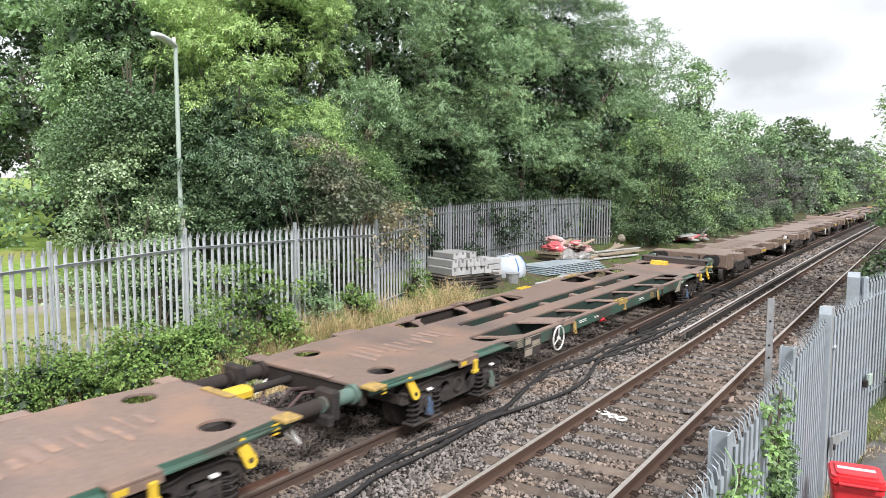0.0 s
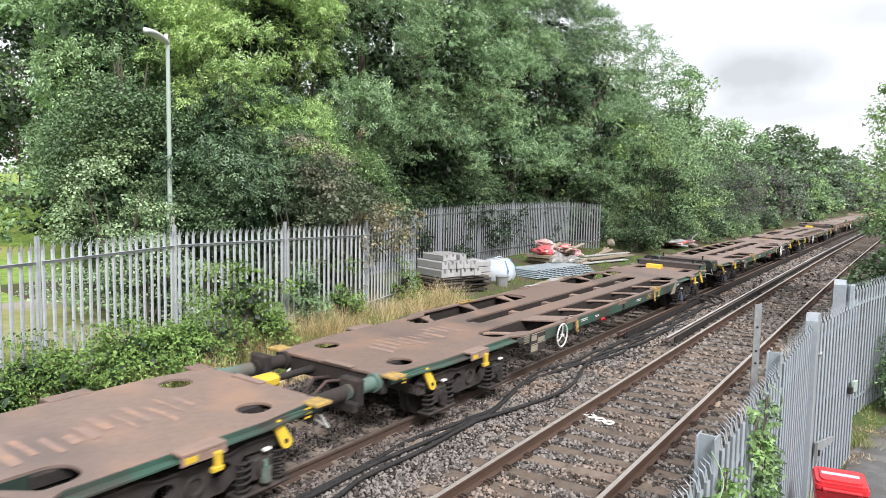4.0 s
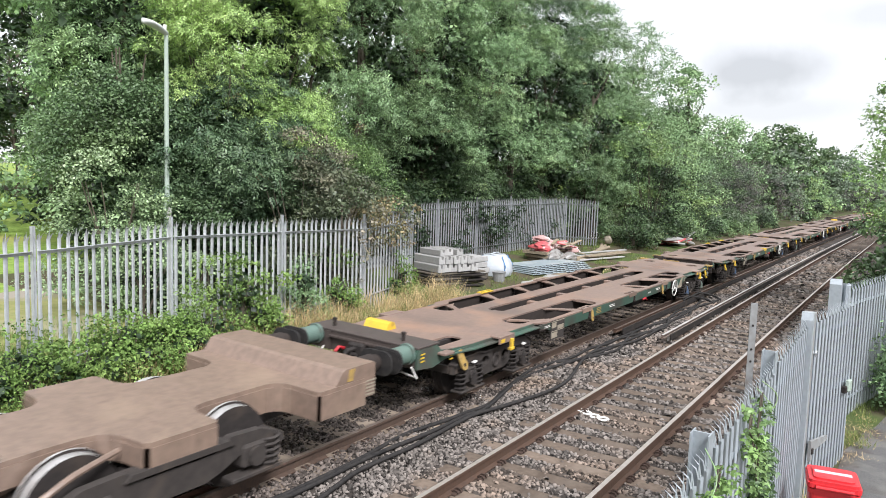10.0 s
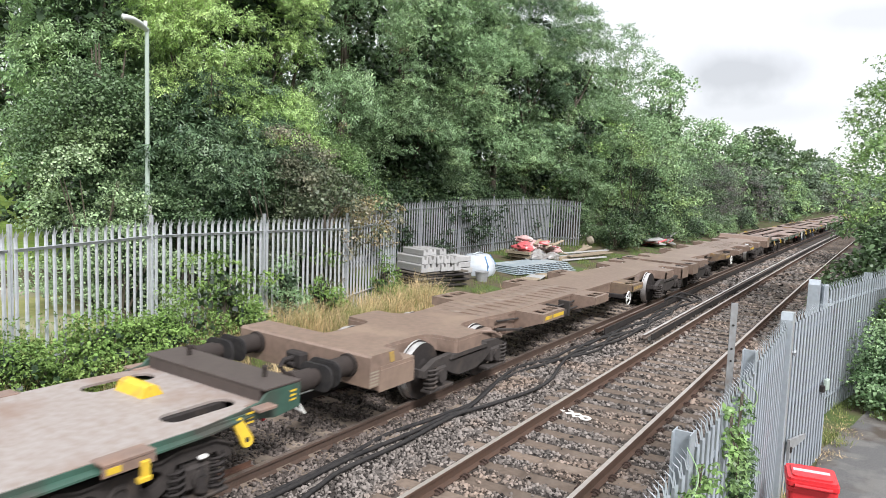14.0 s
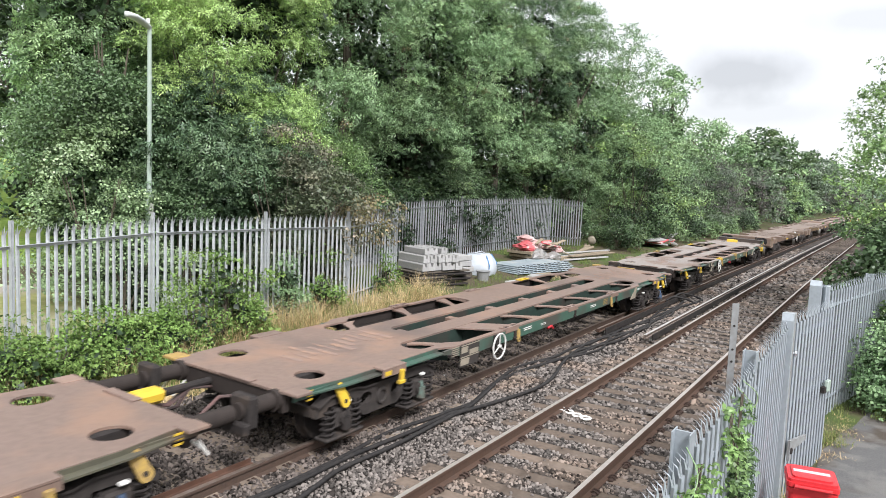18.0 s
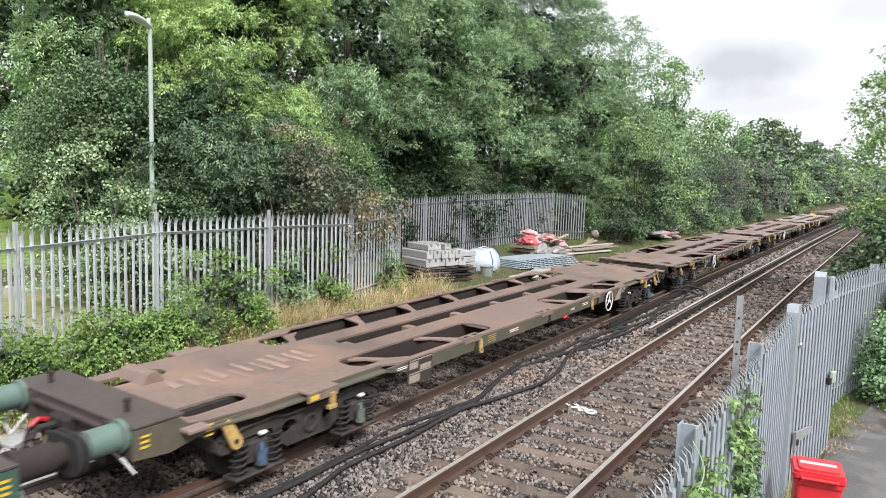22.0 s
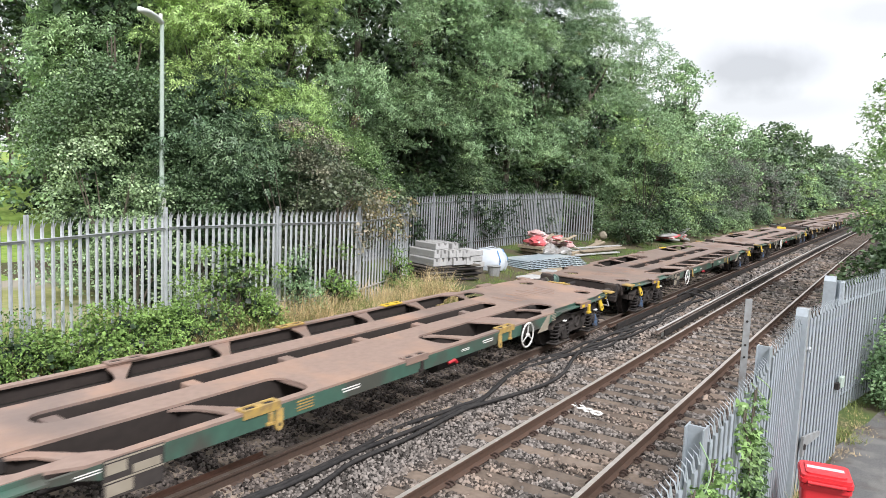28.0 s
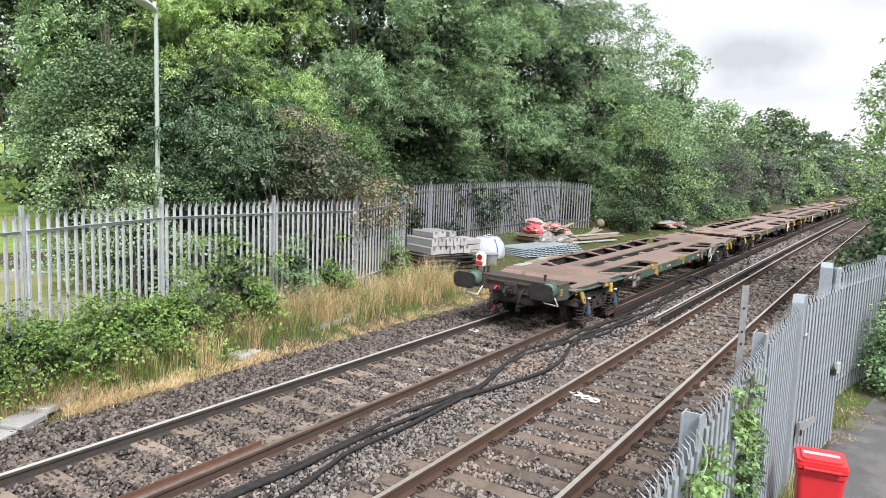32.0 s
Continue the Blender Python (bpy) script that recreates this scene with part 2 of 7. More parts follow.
M = dict(
    soil=material("verge_soil", (0.075, 0.062, 0.04), 0.95, grain=((0.13, 0.11, 0.06), 0.6), stain=((0.07, 0.10, 0.03), 0.45, 0.6, 0.6), bump=0.6, scale=9),
    lawn=material("mown_lawn", (0.26, 0.36, 0.08), 0.95, grain=((0.09, 0.17, 0.03), 0.7), stain=((0.3, 0.28, 0.09), 0.5, 0.7, 0.25), bump=0.5, scale=6),
    dry_lawn=material("parched_grass", (0.27, 0.26, 0.11), 0.95, grain=((0.16, 0.19, 0.06), 0.8), stain=((0.3, 0.27, 0.22), 0.5, 0.6, 0.35), bump=0.6, scale=5),
    # dark base paints in the shade between the loose stones
    bed=material("gap_shaded_ballast_bed", (0.05, 0.043, 0.038), 0.95, grain=((0.06, 0.05, 0.045), 0.9), stain=((0.095, 0.08, 0.068), 0.5, 0.7, 0.8), bump=1.0, scale=22),
    stone=material("ballast_stone", (0.165, 0.147, 0.132), 0.85, grain=((0.118, 0.102, 0.092), 0.6), stain=((0.195, 0.145, 0.11), 0.5, 0.62, 0.7, 0.7), isle=0.85, scale=30),
    stone_dark=material("oily_ballast_stone", (0.125, 0.105, 0.092), 0.8, grain=((0.085, 0.07, 0.061), 0.6), isle=0.8, scale=30),
    tar=material("worn_asphalt", (0.13, 0.126, 0.122), 0.9, grain=((0.08, 0.082, 0.082), 0.7), stain=((0.07, 0.054, 0.04), 0.5, 0.6, 0.9, 0.85), spot=((0.18, 0.172, 0.16), 0.5, 0.62, 2.3, 0.6), bump=0.6, scale=45),
    sleeper=material("timber_sleeper", (0.165, 0.128, 0.1), 0.9, grain=((0.11, 0.085, 0.066), 0.8), stain=((0.09, 0.068, 0.053), 0.48, 0.62, 2.4, 0.8), spot=((0.2, 0.165, 0.135), 0.56, 0.68, 1.1, 0.6), each=0.2, bump=0.4, scale=14),
    rail_side=material("rusty_rail_web", (0.09, 0.054, 0.038), 0.85, grain=((0.07, 0.05, 0.04), 0.7), scale=25, bump=0.3),
    rail_brown=material("dark_brown_rail_web", (0.09, 0.06, 0.045), 0.8, grain=((0.06, 0.045, 0.038), 0.7), scale=25, bump=0.3),
    bogie=material("dusty_bogie_frame", (0.052, 0.045, 0.041), 0.75, grain=((0.034, 0.03, 0.028), 0.8), stain=((0.1, 0.078, 0.062), 0.56, 0.7, 3.0, 0.6), scale=12),
    rail_black=material("oily_black_rail_web", (0.045, 0.04, 0.037), 0.6, grain=((0.08, 0.062, 0.05), 0.6), scale=25, bump=0.3),
    # pale base colour carries the sky's sheen on the worn head
    rail_top=material("polished_sheen_rail_head", (0.66, 0.64, 0.62), 0.34, 0.45, grain=((0.55, 0.51, 0.47), 0.5), scale=8),
    rail_worn=material("brown_edged_rail_head", (0.5, 0.46, 0.42), 0.38, 0.6, grain=((0.38, 0.32, 0.27), 0.6), scale=8),
    rail_dull=material("dull_rail_head", (0.3, 0.25, 0.22), 0.5, 0.7, grain=((0.2, 0.14, 0.1), 0.8), scale=8),
    cond_top=material("scuffed_conductor_top", (0.62, 0.6, 0.57), 0.45, 0.6, grain=((0.34, 0.3, 0.27), 0.6), scale=8),
    channel=material("orange_rust_steel", (0.15, 0.08, 0.055), 0.8, grain=((0.09, 0.055, 0.042), 0.7), scale=10),
    clip=material("rusty_clip", (0.075, 0.05, 0.04), 0.85, grain=((0.05, 0.036, 0.03), 0.7), scale=20),
    cable=material("black_rubber", (0.022, 0.021, 0.021), 0.75, grain=((0.055, 0.05, 0.046), 0.6), scale=12),
    galv=material("galvanised_steel", (0.47, 0.49, 0.5), 0.48, 0.3, grain=((0.35, 0.37, 0.385), 0.7), stain=((0.27, 0.28, 0.28), 0.55, 0.7, 1.5, 0.5), each=0.09, scale=16),
    galv_bright=material("fresh_galvanised_steel", (0.41, 0.45, 0.48), 0.45, 0.35, grain=((0.32, 0.355, 0.38), 0.7), stain=((0.33, 0.3, 0.27), 0.6, 0.75, 2.0, 0.4), each=0.07, scale=18),
    # the galvanised steel again, darkened for pales standing in shade
    galv_shaded=material("shaded_galvanised_steel", (0.31, 0.325, 0.335), 0.5, 0.3, grain=((0.23, 0.24, 0.25), 0.7), stain=((0.2, 0.2, 0.2), 0.5, 0.7, 1.5, 0.5), each=0.1, scale=16),
    deck=material("rusty_brown_deck", (0.228, 0.162, 0.132), 0.5, grain=((0.172, 0.119, 0.097), 0.7), stain=((0.33, 0.2, 0.135), 0.5, 0.68, 1.1, 0.6), spot=((0.13, 0.1, 0.088), 0.54, 0.7, 0.6, 0.75), each=0.2, scale=11, bump=0.15),
    # brown steel taken near black for the shade under the deck
    deck_in=material("brown_and_shaded_frame_steel", (0.04, 0.032, 0.028), 0.8, grain=((0.027, 0.022, 0.02), 0.7), each=0.1, scale=9),
    green=material("faded_green_paint", (0.05, 0.11, 0.08), 0.5, grain=((0.035, 0.07, 0.052), 0.6), stain=((0.06, 0.053, 0.045), 0.48, 0.62, 1.3, 0.85), each=0.2, scale=8),
    # dirty green paint, darkened for shade on the inner webs
    green_in=material("shaded_dirty_green_paint", (0.026, 0.045, 0.036), 0.75, grain=((0.02, 0.03, 0.026), 0.7), stain=((0.05, 0.04, 0.034), 0.48, 0.62, 1.3, 0.85), scale=8),
    brown=material("brown_wagon_paint", (0.225, 0.16, 0.123), 0.44, grain=((0.15, 0.107, 0.083), 0.8), stain=((0.28, 0.205, 0.15), 0.55, 0.7, 1.1, 0.6), scale=10, bump=0.12),
    under=material("grimy_underframe", (0.036, 0.031, 0.029), 0.85, grain=((0.02, 0.018, 0.017), 0.7), stain=((0.07, 0.053, 0.042), 0.56, 0.7, 3.0, 0.6), scale=15),
    wheel=material("worn_wheel_tread", (0.62, 0.61, 0.6), 0.38, 0.55, grain=((0.3, 0.28, 0.26), 0.5), scale=9),
    yellow=material("yellow_paint", (0.62, 0.43, 0.035), 0.55, grain=((0.55, 0.34, 0.03), 0.6), stain=((0.25, 0.16, 0.06), 0.6, 0.7, 4.0, 0.7), scale=12),
    ochre=material("dirty_ochre_paint", (0.42, 0.28, 0.07), 0.65, grain=((0.16, 0.11, 0.07), 0.8), scale=12),
    white=material("white_paint", (0.75, 0.74, 0.7), 0.5, grain=((0.55, 0.53, 0.48), 0.5), scale=14),
    cream=material("faded_cream_panel", (0.3, 0.265, 0.205), 0.65, grain=((0.24, 0.205, 0.155), 0.7), scale=8),
    # black for sheets that stand in for the shade in deck pockets
    dark=material("opening_shade", (0.012, 0.011, 0.011), 0.9, scale=5),
    blue=material("blue_damper", (0.055, 0.1, 0.18), 0.6, grain=((0.045, 0.065, 0.1), 0.7), stain=((0.06, 0.05, 0.045), 0.5, 0.62, 6.0, 0.8), scale=14),
    teal=material("pale_green_buffer_paint", (0.105, 0.165, 0.135), 0.6, grain=((0.085, 0.13, 0.11), 0.7), stain=((0.1, 0.08, 0.065), 0.48, 0.62, 3.0, 0.85), scale=9),
    red=material("red_plastic", (0.6, 0.028, 0.035), 0.38, grain=((0.5, 0.03, 0.035), 0.4), scale=7),
    redpaint=material("red_paint", (0.45, 0.02, 0.03), 0.5, scale=7),
    timber=material("weathered_timber", (0.34, 0.28, 0.2), 0.85, grain=((0.2, 0.16, 0.12), 0.7), each=0.15, scale=12),
    concrete=material("pale_concrete", (0.4, 0.395, 0.385), 0.9, grain=((0.3, 0.295, 0.285), 0.6), stain=((0.33, 0.31, 0.28), 0.55, 0.7, 1.5, 0.5), each=0.1, scale=18, bump=0.2),
    plastic=material("white_woven_plastic", (0.52, 0.56, 0.6), 0.45, grain=((0.6, 0.63, 0.66), 0.5), scale=9, leafy=0.15),
    sheet=material("grey_blue_panel", (0.29, 0.345, 0.37), 0.6, grain=((0.21, 0.245, 0.265), 0.6), stain=((0.42, 0.44, 0.42), 0.5, 0.65, 1.2, 0.6), scale=9),
    old_timber=material("dark_old_timber", (0.1, 0.085, 0.07), 0.9, grain=((0.2, 0.18, 0.15), 0.5), scale=9),
    bag_blue=material("blue_webbing", (0.1, 0.25, 0.5), 0.6, scale=9),
    redpaint_pale=material("faded_red_plastic", (0.48, 0.06, 0.07), 0.5, grain=((0.5, 0.2, 0.2), 0.6), stain=((0.6, 0.55, 0.52), 0.52, 0.6, 2.6, 0.9), scale=6),
    lamp_head=material("pale_lantern_shell", (0.55, 0.58, 0.56), 0.45, scale=6),
    cream_steel=material("pale_grey_steel", (0.5, 0.5, 0.46), 0.5, 0.2, scale=8),
    post_grey=material("weathered_and_shaded_grey_steel", (0.33, 0.34, 0.34), 0.6, 0.3, grain=((0.22, 0.21, 0.2), 0.7), stain=((0.2, 0.14, 0.1), 0.6, 0.7, 3.0, 0.7), scale=9),
    lens=material("red_lens", (0.3, 0.01, 0.012), 0.2, scale=5),
    hill=material("hazy_wooded_hill", (0.12, 0.17, 0.13), 1.0, grain=((0.17, 0.22, 0.18), 0.7), scale=0.05),
    bark=material("grey_brown_bark", (0.13, 0.11, 0.085), 0.95, grain=((0.07, 0.06, 0.045), 0.8), bump=0.8, scale=12),
    lamp_paint=material("pale_green_grey_paint", (0.36, 0.43, 0.37), 0.5, grain=((0.28, 0.34, 0.29), 0.5), scale=6),
)


def leaf_material(name, a, b, c, rough=0.48):
    """Foliage of three greens, by leaf, by clump and by breadth of the crown, with some light let through."""
    return material(name, a, rough, grain=(b, 0.85), stain=(c, 0.48, 0.66, 0.55, 0.8), isle=0.5, each=0.14, scale=1.9, leafy=0.22)


LEAF = dict(
    ash=leaf_material("ash_leaf", (0.255, 0.38, 0.185), (0.158, 0.265, 0.13), (0.35, 0.48, 0.225)),
    light=leaf_material("bright_ash_leaf", (0.38, 0.53, 0.19), (0.27, 0.41, 0.15), (0.46, 0.6, 0.22)),
    # darker copy of the ash leaf, with shade put into its colour
    shade_ash=leaf_material("shaded_ash_leaf", (0.14, 0.225, 0.12), (0.09, 0.16, 0.088), (0.205, 0.3, 0.145)),
    dark=leaf_material("dark_leaf", (0.115, 0.182, 0.08), (0.075, 0.13, 0.062), (0.18, 0.25, 0.105)),
    # near black: the shade within crowns and undergrowth is in this colour
    deep=leaf_material("shade_dark_leaf", (0.032, 0.06, 0.025), (0.024, 0.044, 0.02), (0.042, 0.075, 0.03)),
    grey=leaf_material("grey_green_leaf", (0.165, 0.222, 0.145), (0.105, 0.155, 0.1), (0.22, 0.262, 0.18)),
    # pale green leaf, brightened further to paint in the sky's glints
    pale=leaf_material("pale_glinting_bramble_leaf", (0.37, 0.49, 0.26), (0.2, 0.31, 0.15), (0.54, 0.62, 0.42)),
    maple=leaf_material("maple_leaf", (0.22, 0.35, 0.11), (0.15, 0.25, 0.08), (0.3, 0.44, 0.15)),
    dusty=leaf_material("purplish_budded_leaf", (0.15, 0.142, 0.13), (0.085, 0.1, 0.075), (0.21, 0.165, 0.175)),
    bramble=leaf_material("bramble_leaf", (0.185, 0.285, 0.105), (0.1, 0.185, 0.065), (0.29, 0.38, 0.15)),
    weed=leaf_material("matt_weed_leaf", (0.2, 0.31, 0.085), (0.1, 0.19, 0.05), (0.33, 0.42, 0.13), 0.75),
    dry=leaf_material("dry_seeding_leaf", (0.29, 0.235, 0.12), (0.15, 0.165, 0.07), (0.43, 0.29, 0.21), 0.7),
    hedge=leaf_material("seeding_hedge_leaf", (0.145, 0.172, 0.095), (0.065, 0.1, 0.055), (0.4, 0.33, 0.25)),
    straw=material("dry_straw_grass", (0.7, 0.55, 0.32), 0.85, grain=((0.48, 0.36, 0.18), 0.7), isle=0.35, scale=2.0, leafy=0.25),
    blade=material("green_grass_blade", (0.15, 0.23, 0.06), 0.8, grain=((0.27, 0.27, 0.1), 0.7), isle=0.35, scale=1.2, leafy=0.25),
)


# ---- mesh helpers ----
class Shape:
    """Vertices and faces gathered for one mesh; several pieces of one part may share it."""

    def __init__(self):
        self.v, self.f = [], []

    def add(self, verts, faces):
        n = len(self.v)
        self.v += [tuple(p) for p in verts]
        self.f += [tuple(i + n for i in face) for face in faces]
        return self

    def box(self, x0, x1, y0, y1, z0, z1, c=0.0):
        """A box, its edges chamfered by c."""
        if not c:
            v = [(x, y, z) for x in (x0, x1) for y in (y0, y1) for z in (z0, z1)]
            return self.add(v, [(0, 1, 3, 2), (4, 6, 7, 5), (0, 4, 5, 1), (2, 3, 7, 6), (0, 2, 6, 4), (1, 5, 7, 3)])
        lo, hi, v, at = (x0, y0, z0), (x1, y1, z1), [], {}
        for k in range(8):
            s = [(k >> n) & 1 for n in range(3)]
            for ax in range(3):
                p = [(hi if s[n] else lo)[n] + (0 if n == ax else (-c if s[n] else c)) for n in range(3)]
                at[k, ax] = len(v)
                v.append(p)
        f = []
        for ax in range(3):
            a, b = [n for n in range(3) if n != ax]
            for side in (0, 1):
                ks = [side << ax | i << a | j << b for i, j in ((0, 0), (1, 0), (1, 1), (0, 1))]
                f.append([at[k, ax] for k in ks])
            for i in (0, 1):
                for j in (0, 1):
                    k0 = i << a | j << b
                    k1 = k0 | 1 << ax
                    f.append([at[k0, a], at[k1, a], at[k1, b], at[k0, b]])
        f += [[at[k, 0], at[k, 1], at[k, 2]] for k in range(8)]
        return self.add(v, f)

    def tube(self, a, b, r, n=10, r2=None, caps=True):
        """A round bar or cone from a to b."""
        a, b = Vector(a), Vector(b)
        w = (b - a).normalized()
        u = w.orthogonal().normalized()
        s = w.cross(u)
        r2 = r if r2 is None else r2
        ring = [(u * math.cos(2 * math.pi * k / n) + s * math.sin(2 * math.pi * k / n)) for k in range(n)]
        v = [a + p * r for p in ring] + [b + p * r2 for p in ring]
        f = [(k, (k + 1) % n, n + (k + 1) % n, n + k) for k in range(n)]
        if caps:
            f += [tuple(range(n - 1, -1, -1)), tuple(range(n, 2 * n))]
        return self.add(v, f)

    def pipe(self, pts, r, n=6):
        """A bent pipe through points; r may be a list."""
        pts = [Vector(p) for p in pts]
        rs = r if isinstance(r, (list, tuple)) else [r] * len(pts)
        v, f = [], []
        for i, p in enumerate(pts):
            w = (pts[min(i + 1, len(pts) - 1)] - pts[max(i - 1, 0)]).normalized()
            u = w.cross(Vector((0.13, 0.21, 1)))
            u = (u if u.length > 1e-3 else w.orthogonal()).normalized()
            s = w.cross(u)
            v += [p + (u * math.cos(2 * math.pi * k / n) + s * math.sin(2 * math.pi * k / n)) * rs[i] for k in range(n)]
        for i in range(len(pts) - 1):
            f += [(i * n + k, i * n + (k + 1) % n, (i + 1) * n + (k + 1) % n, (i + 1) * n + k) for k in range(n)]
        f += [tuple(range(n - 1, -1, -1)), tuple(range((len(pts) - 1) * n, len(pts) * n))]
        return self.add(v, f)

    def prism(self, outline, lo, hi, axis="y"):
        """A plate: an outline in the two other axes, from lo to hi along axis."""
        n = len(outline)
        put = {"x": lambda p, h: (h, p[0], p[1]), "y": lambda p, h: (p[0], h, p[1]), "z": lambda p, h: (p[0], p[1], h)}[axis]
        v = [put(p, lo) for p in outline] + [put(p, hi) for p in outline]
        f = [tuple(range(n - 1, -1, -1)), tuple(range(n, 2 * n))] + [(k, (k + 1) % n, n + (k + 1) % n, n + k) for k in range(n)]
        return self.add(v, f)

    def ring(self, c, r, t, axis="y", n=20, m=6):
        """A torus about c."""
        v, f = [], []
        for i in range(n):
            a = 2 * math.pi * i / n
            for j in range(m):
                b = 2 * math.pi * j / m
                d, h = r + t * math.cos(b), t * math.sin(b)
                p = {"y": (d * math.cos(a), h, d * math.sin(a)), "x": (h, d * math.cos(a), d * math.sin(a)), "z": (d * math.cos(a), d * math.sin(a), h)}[axis]
                v.append((c[0] + p[0], c[1] + p[1], c[2] + p[2]))
        for i in range(n):
            for j in range(m):
                f.append((i * m + j, i * m + (j + 1) % m, (i + 1) % n * m + (j + 1) % m, (i + 1) % n * m + j))
        return self.add(v, f)

    def plate(self, outer, holes, z0, z1):
        """A level plate with holes, all given as loops of x, y."""
        bm = bmesh.new()
        edges = []
        for loop in (outer, *holes):
            vs = [bm.verts.new((x, y, z1)) for x, y in loop]
            edges += [bm.edges.new((vs[k], vs[(k + 1) % len(vs)])) for k in range(len(vs))]
        bmesh.ops.triangle_fill(bm, use_beauty=True, use_dissolve=False, edges=edges, normal=(0, 0, 1))
        bm.verts.ensure_lookup_table()
        top = [[v.index for v in fa.verts] for fa in (bm.verts.index_update(), bm.faces)[1]]
        vs = [tuple(v.co) for v in bm.verts]
        rim = [(e.verts[0].index, e.verts[1].index) for e in bm.edges if e.is_boundary]
        bm.free()
        n = len(vs)
        f = top + [[i + n for i in reversed(t)] for t in top] + [(a, b, b + n, a + n) for a, b in rim]
        return self.add(vs + [(x, y, z0) for x, y, _ in vs], f)

    def mesh(self, name, *mats, smooth=False):
        me = bpy.data.meshes.new(name)
        me.from_pydata(self.v, [], self.f)
        for m in mats:
            me.materials.append(m)
        if smooth:
            me.polygons.foreach_set("use_smooth", [True] * len(me.polygons))
        bm = bmesh.new()
        bm.from_mesh(me)
        bmesh.ops.recalc_face_normals(bm, faces=bm.faces)
        bm.to_mesh(me)
        bm.free()
        return me


def stadium(x0, x1, y0, y1, r, n=5):
    """A loop with rounded corners."""
    r = min(r, (x1 - x0) / 2 - 1e-4, (y1 - y0) / 2 - 1e-4)
    out = []
    for cx, cy, a0 in ((x1 - r, y1 - r, 0), (x0 + r, y1 - r, 90), (x0 + r, y0 + r, 180), (x1 - r, y0 + r, 270)):
        out += [(cx + r * math.cos(radians(a0 + 90 * k / n)), cy + r * math.sin(radians(a0 + 90 * k / n))) for k in range(n + 1)]
    return out


def oval(cx, cy, rx, ry, n=16):
    return [(cx + rx * math.cos(2 * math.pi * k / n), cy + ry * math.sin(2 * math.pi * k / n)) for k in range(n)]


def part(name, shape, mat, parent=None, label="", smooth=False, at=None):
    """One mesh object under a thing or a part. shape: a Shape, or a mesh that is shared."""
    me = shape if isinstance(shape, bpy.types.Mesh) else shape.mesh(name, mat, smooth=smooth)
    ob = new(name, me)
    if parent:
        ob.parent = parent
    if at is not None:
        ob.matrix_basis = at
    return tagged(ob, label)


def thing(name, label, category, at=None, group="", kind=""):
    ob = tagged(new(name), label, category, group, kind)
    ob.empty_display_size = 0.2
    if at is not None:
        ob.matrix_basis = at
    return ob


def solid(name, shape, mat, label, category, at=None, group="", kind="", smooth=False):
    """A thing of one mesh."""
    return tagged(part(name, shape, mat, None, label, smooth, at), "", category, group, kind)


# ---- the plan: x runs along the line, y across it, rail heads at z = 0 ----
FAR_Y = 3.37  # the middle of the far line
CANT = 1.5  # degrees by which the far line leans


def bend(x):
    """The line's slow curve to the right, far off."""
    return -max(0.0, x - 5.0) ** 2 / 6000.0


def turn(x):
    return math.degrees(math.atan(-max(0.0, x - 5.0) / 3000.0))


def blend_to(pairs, v):
    xs, ys = zip(*pairs)
    return float(np.interp(v, xs, ys))


def ground_z(x, y):
    yy = y - bend(x)
    if yy > 5.4:
        z = blend_to([(5.4, -0.36), (6.2, -0.30), (7.0, -0.05), (7.9, 0.16), (9.5, 0.25), (11.5, 0.42), (22, 1.05), (50, 2.7), (90, 3.6), (200, 5.0), (500, 7.0)], yy)
        if 7.0 < x < 30 and yy < 11.5:
            z = min(z, blend_to([(5.4, -0.36), (6.4, -0.1), (8, 0.12), (11.5, 0.40)], yy))
    elif yy > -2.2:
        z = -0.36
    else:
        z = blend_to([(-500, 4.0), (-60, 0.6), (-12, -0.08), (-2.9, -0.1), (-2.2, -0.36)], yy)
    if yy > 5.9 or yy < -3:
        z += 0.05 * noise.noise((x * 0.5, y * 0.5, 0)) * (1 if yy > 5.9 else 0.2)
    return z


def spread(edges):
    out = []
    for a, b, step in edges:
        k = max(1, round((b - a) / step))
        out += [a + (b - a) * i / k for i in range(k)]
    return out + [edges[-1][1]]


gx = spread([(-900, -300, 60), (-300, -40, 13), (-40, -12, 2), (-12, 40, 0.7), (40, 120, 3), (120, 420, 12), (420, 1500, 90)])
gy = spread([(-900, -100, 80), (-100, -20, 10), (-20, -5, 1.2), (-5, 14, 0.35), (14, 60, 2.2), (60, 200, 12), (200, 1300, 90)])
s = Shape()
s.v = [(x, y + (bend(x) if abs(y) < 60 else bend(min(x, 420))), 0.0) for x in gx for y in gy]
s.v = [(x, y, ground_z(x, y)) for x, y, _ in s.v]
ny = len(gy)
s.f = [(i * ny + j, (i + 1) * ny + j, (i + 1) * ny + j + 1, i * ny + j + 1) for i in range(len(gx) - 1) for j in range(ny - 1)]
ground = solid("ground", s, M["soil"], "rough earth and grass beside the railway line", "ground", kind="structure", smooth=True)
ground.data.materials.append(M["lawn"])
ground.data.materials.append(M["dry_lawn"])
for poly in ground.data.polygons:
    c = poly.center
    if c.y > 17 and c.x < 12 or c.y > 45 or 14 < c.y < 18 and c.x < -0.3:
        poly.material_index = 1
    elif 8.2 < c.y <= 14 and c.x < 0.3:
        poly.material_index = 2


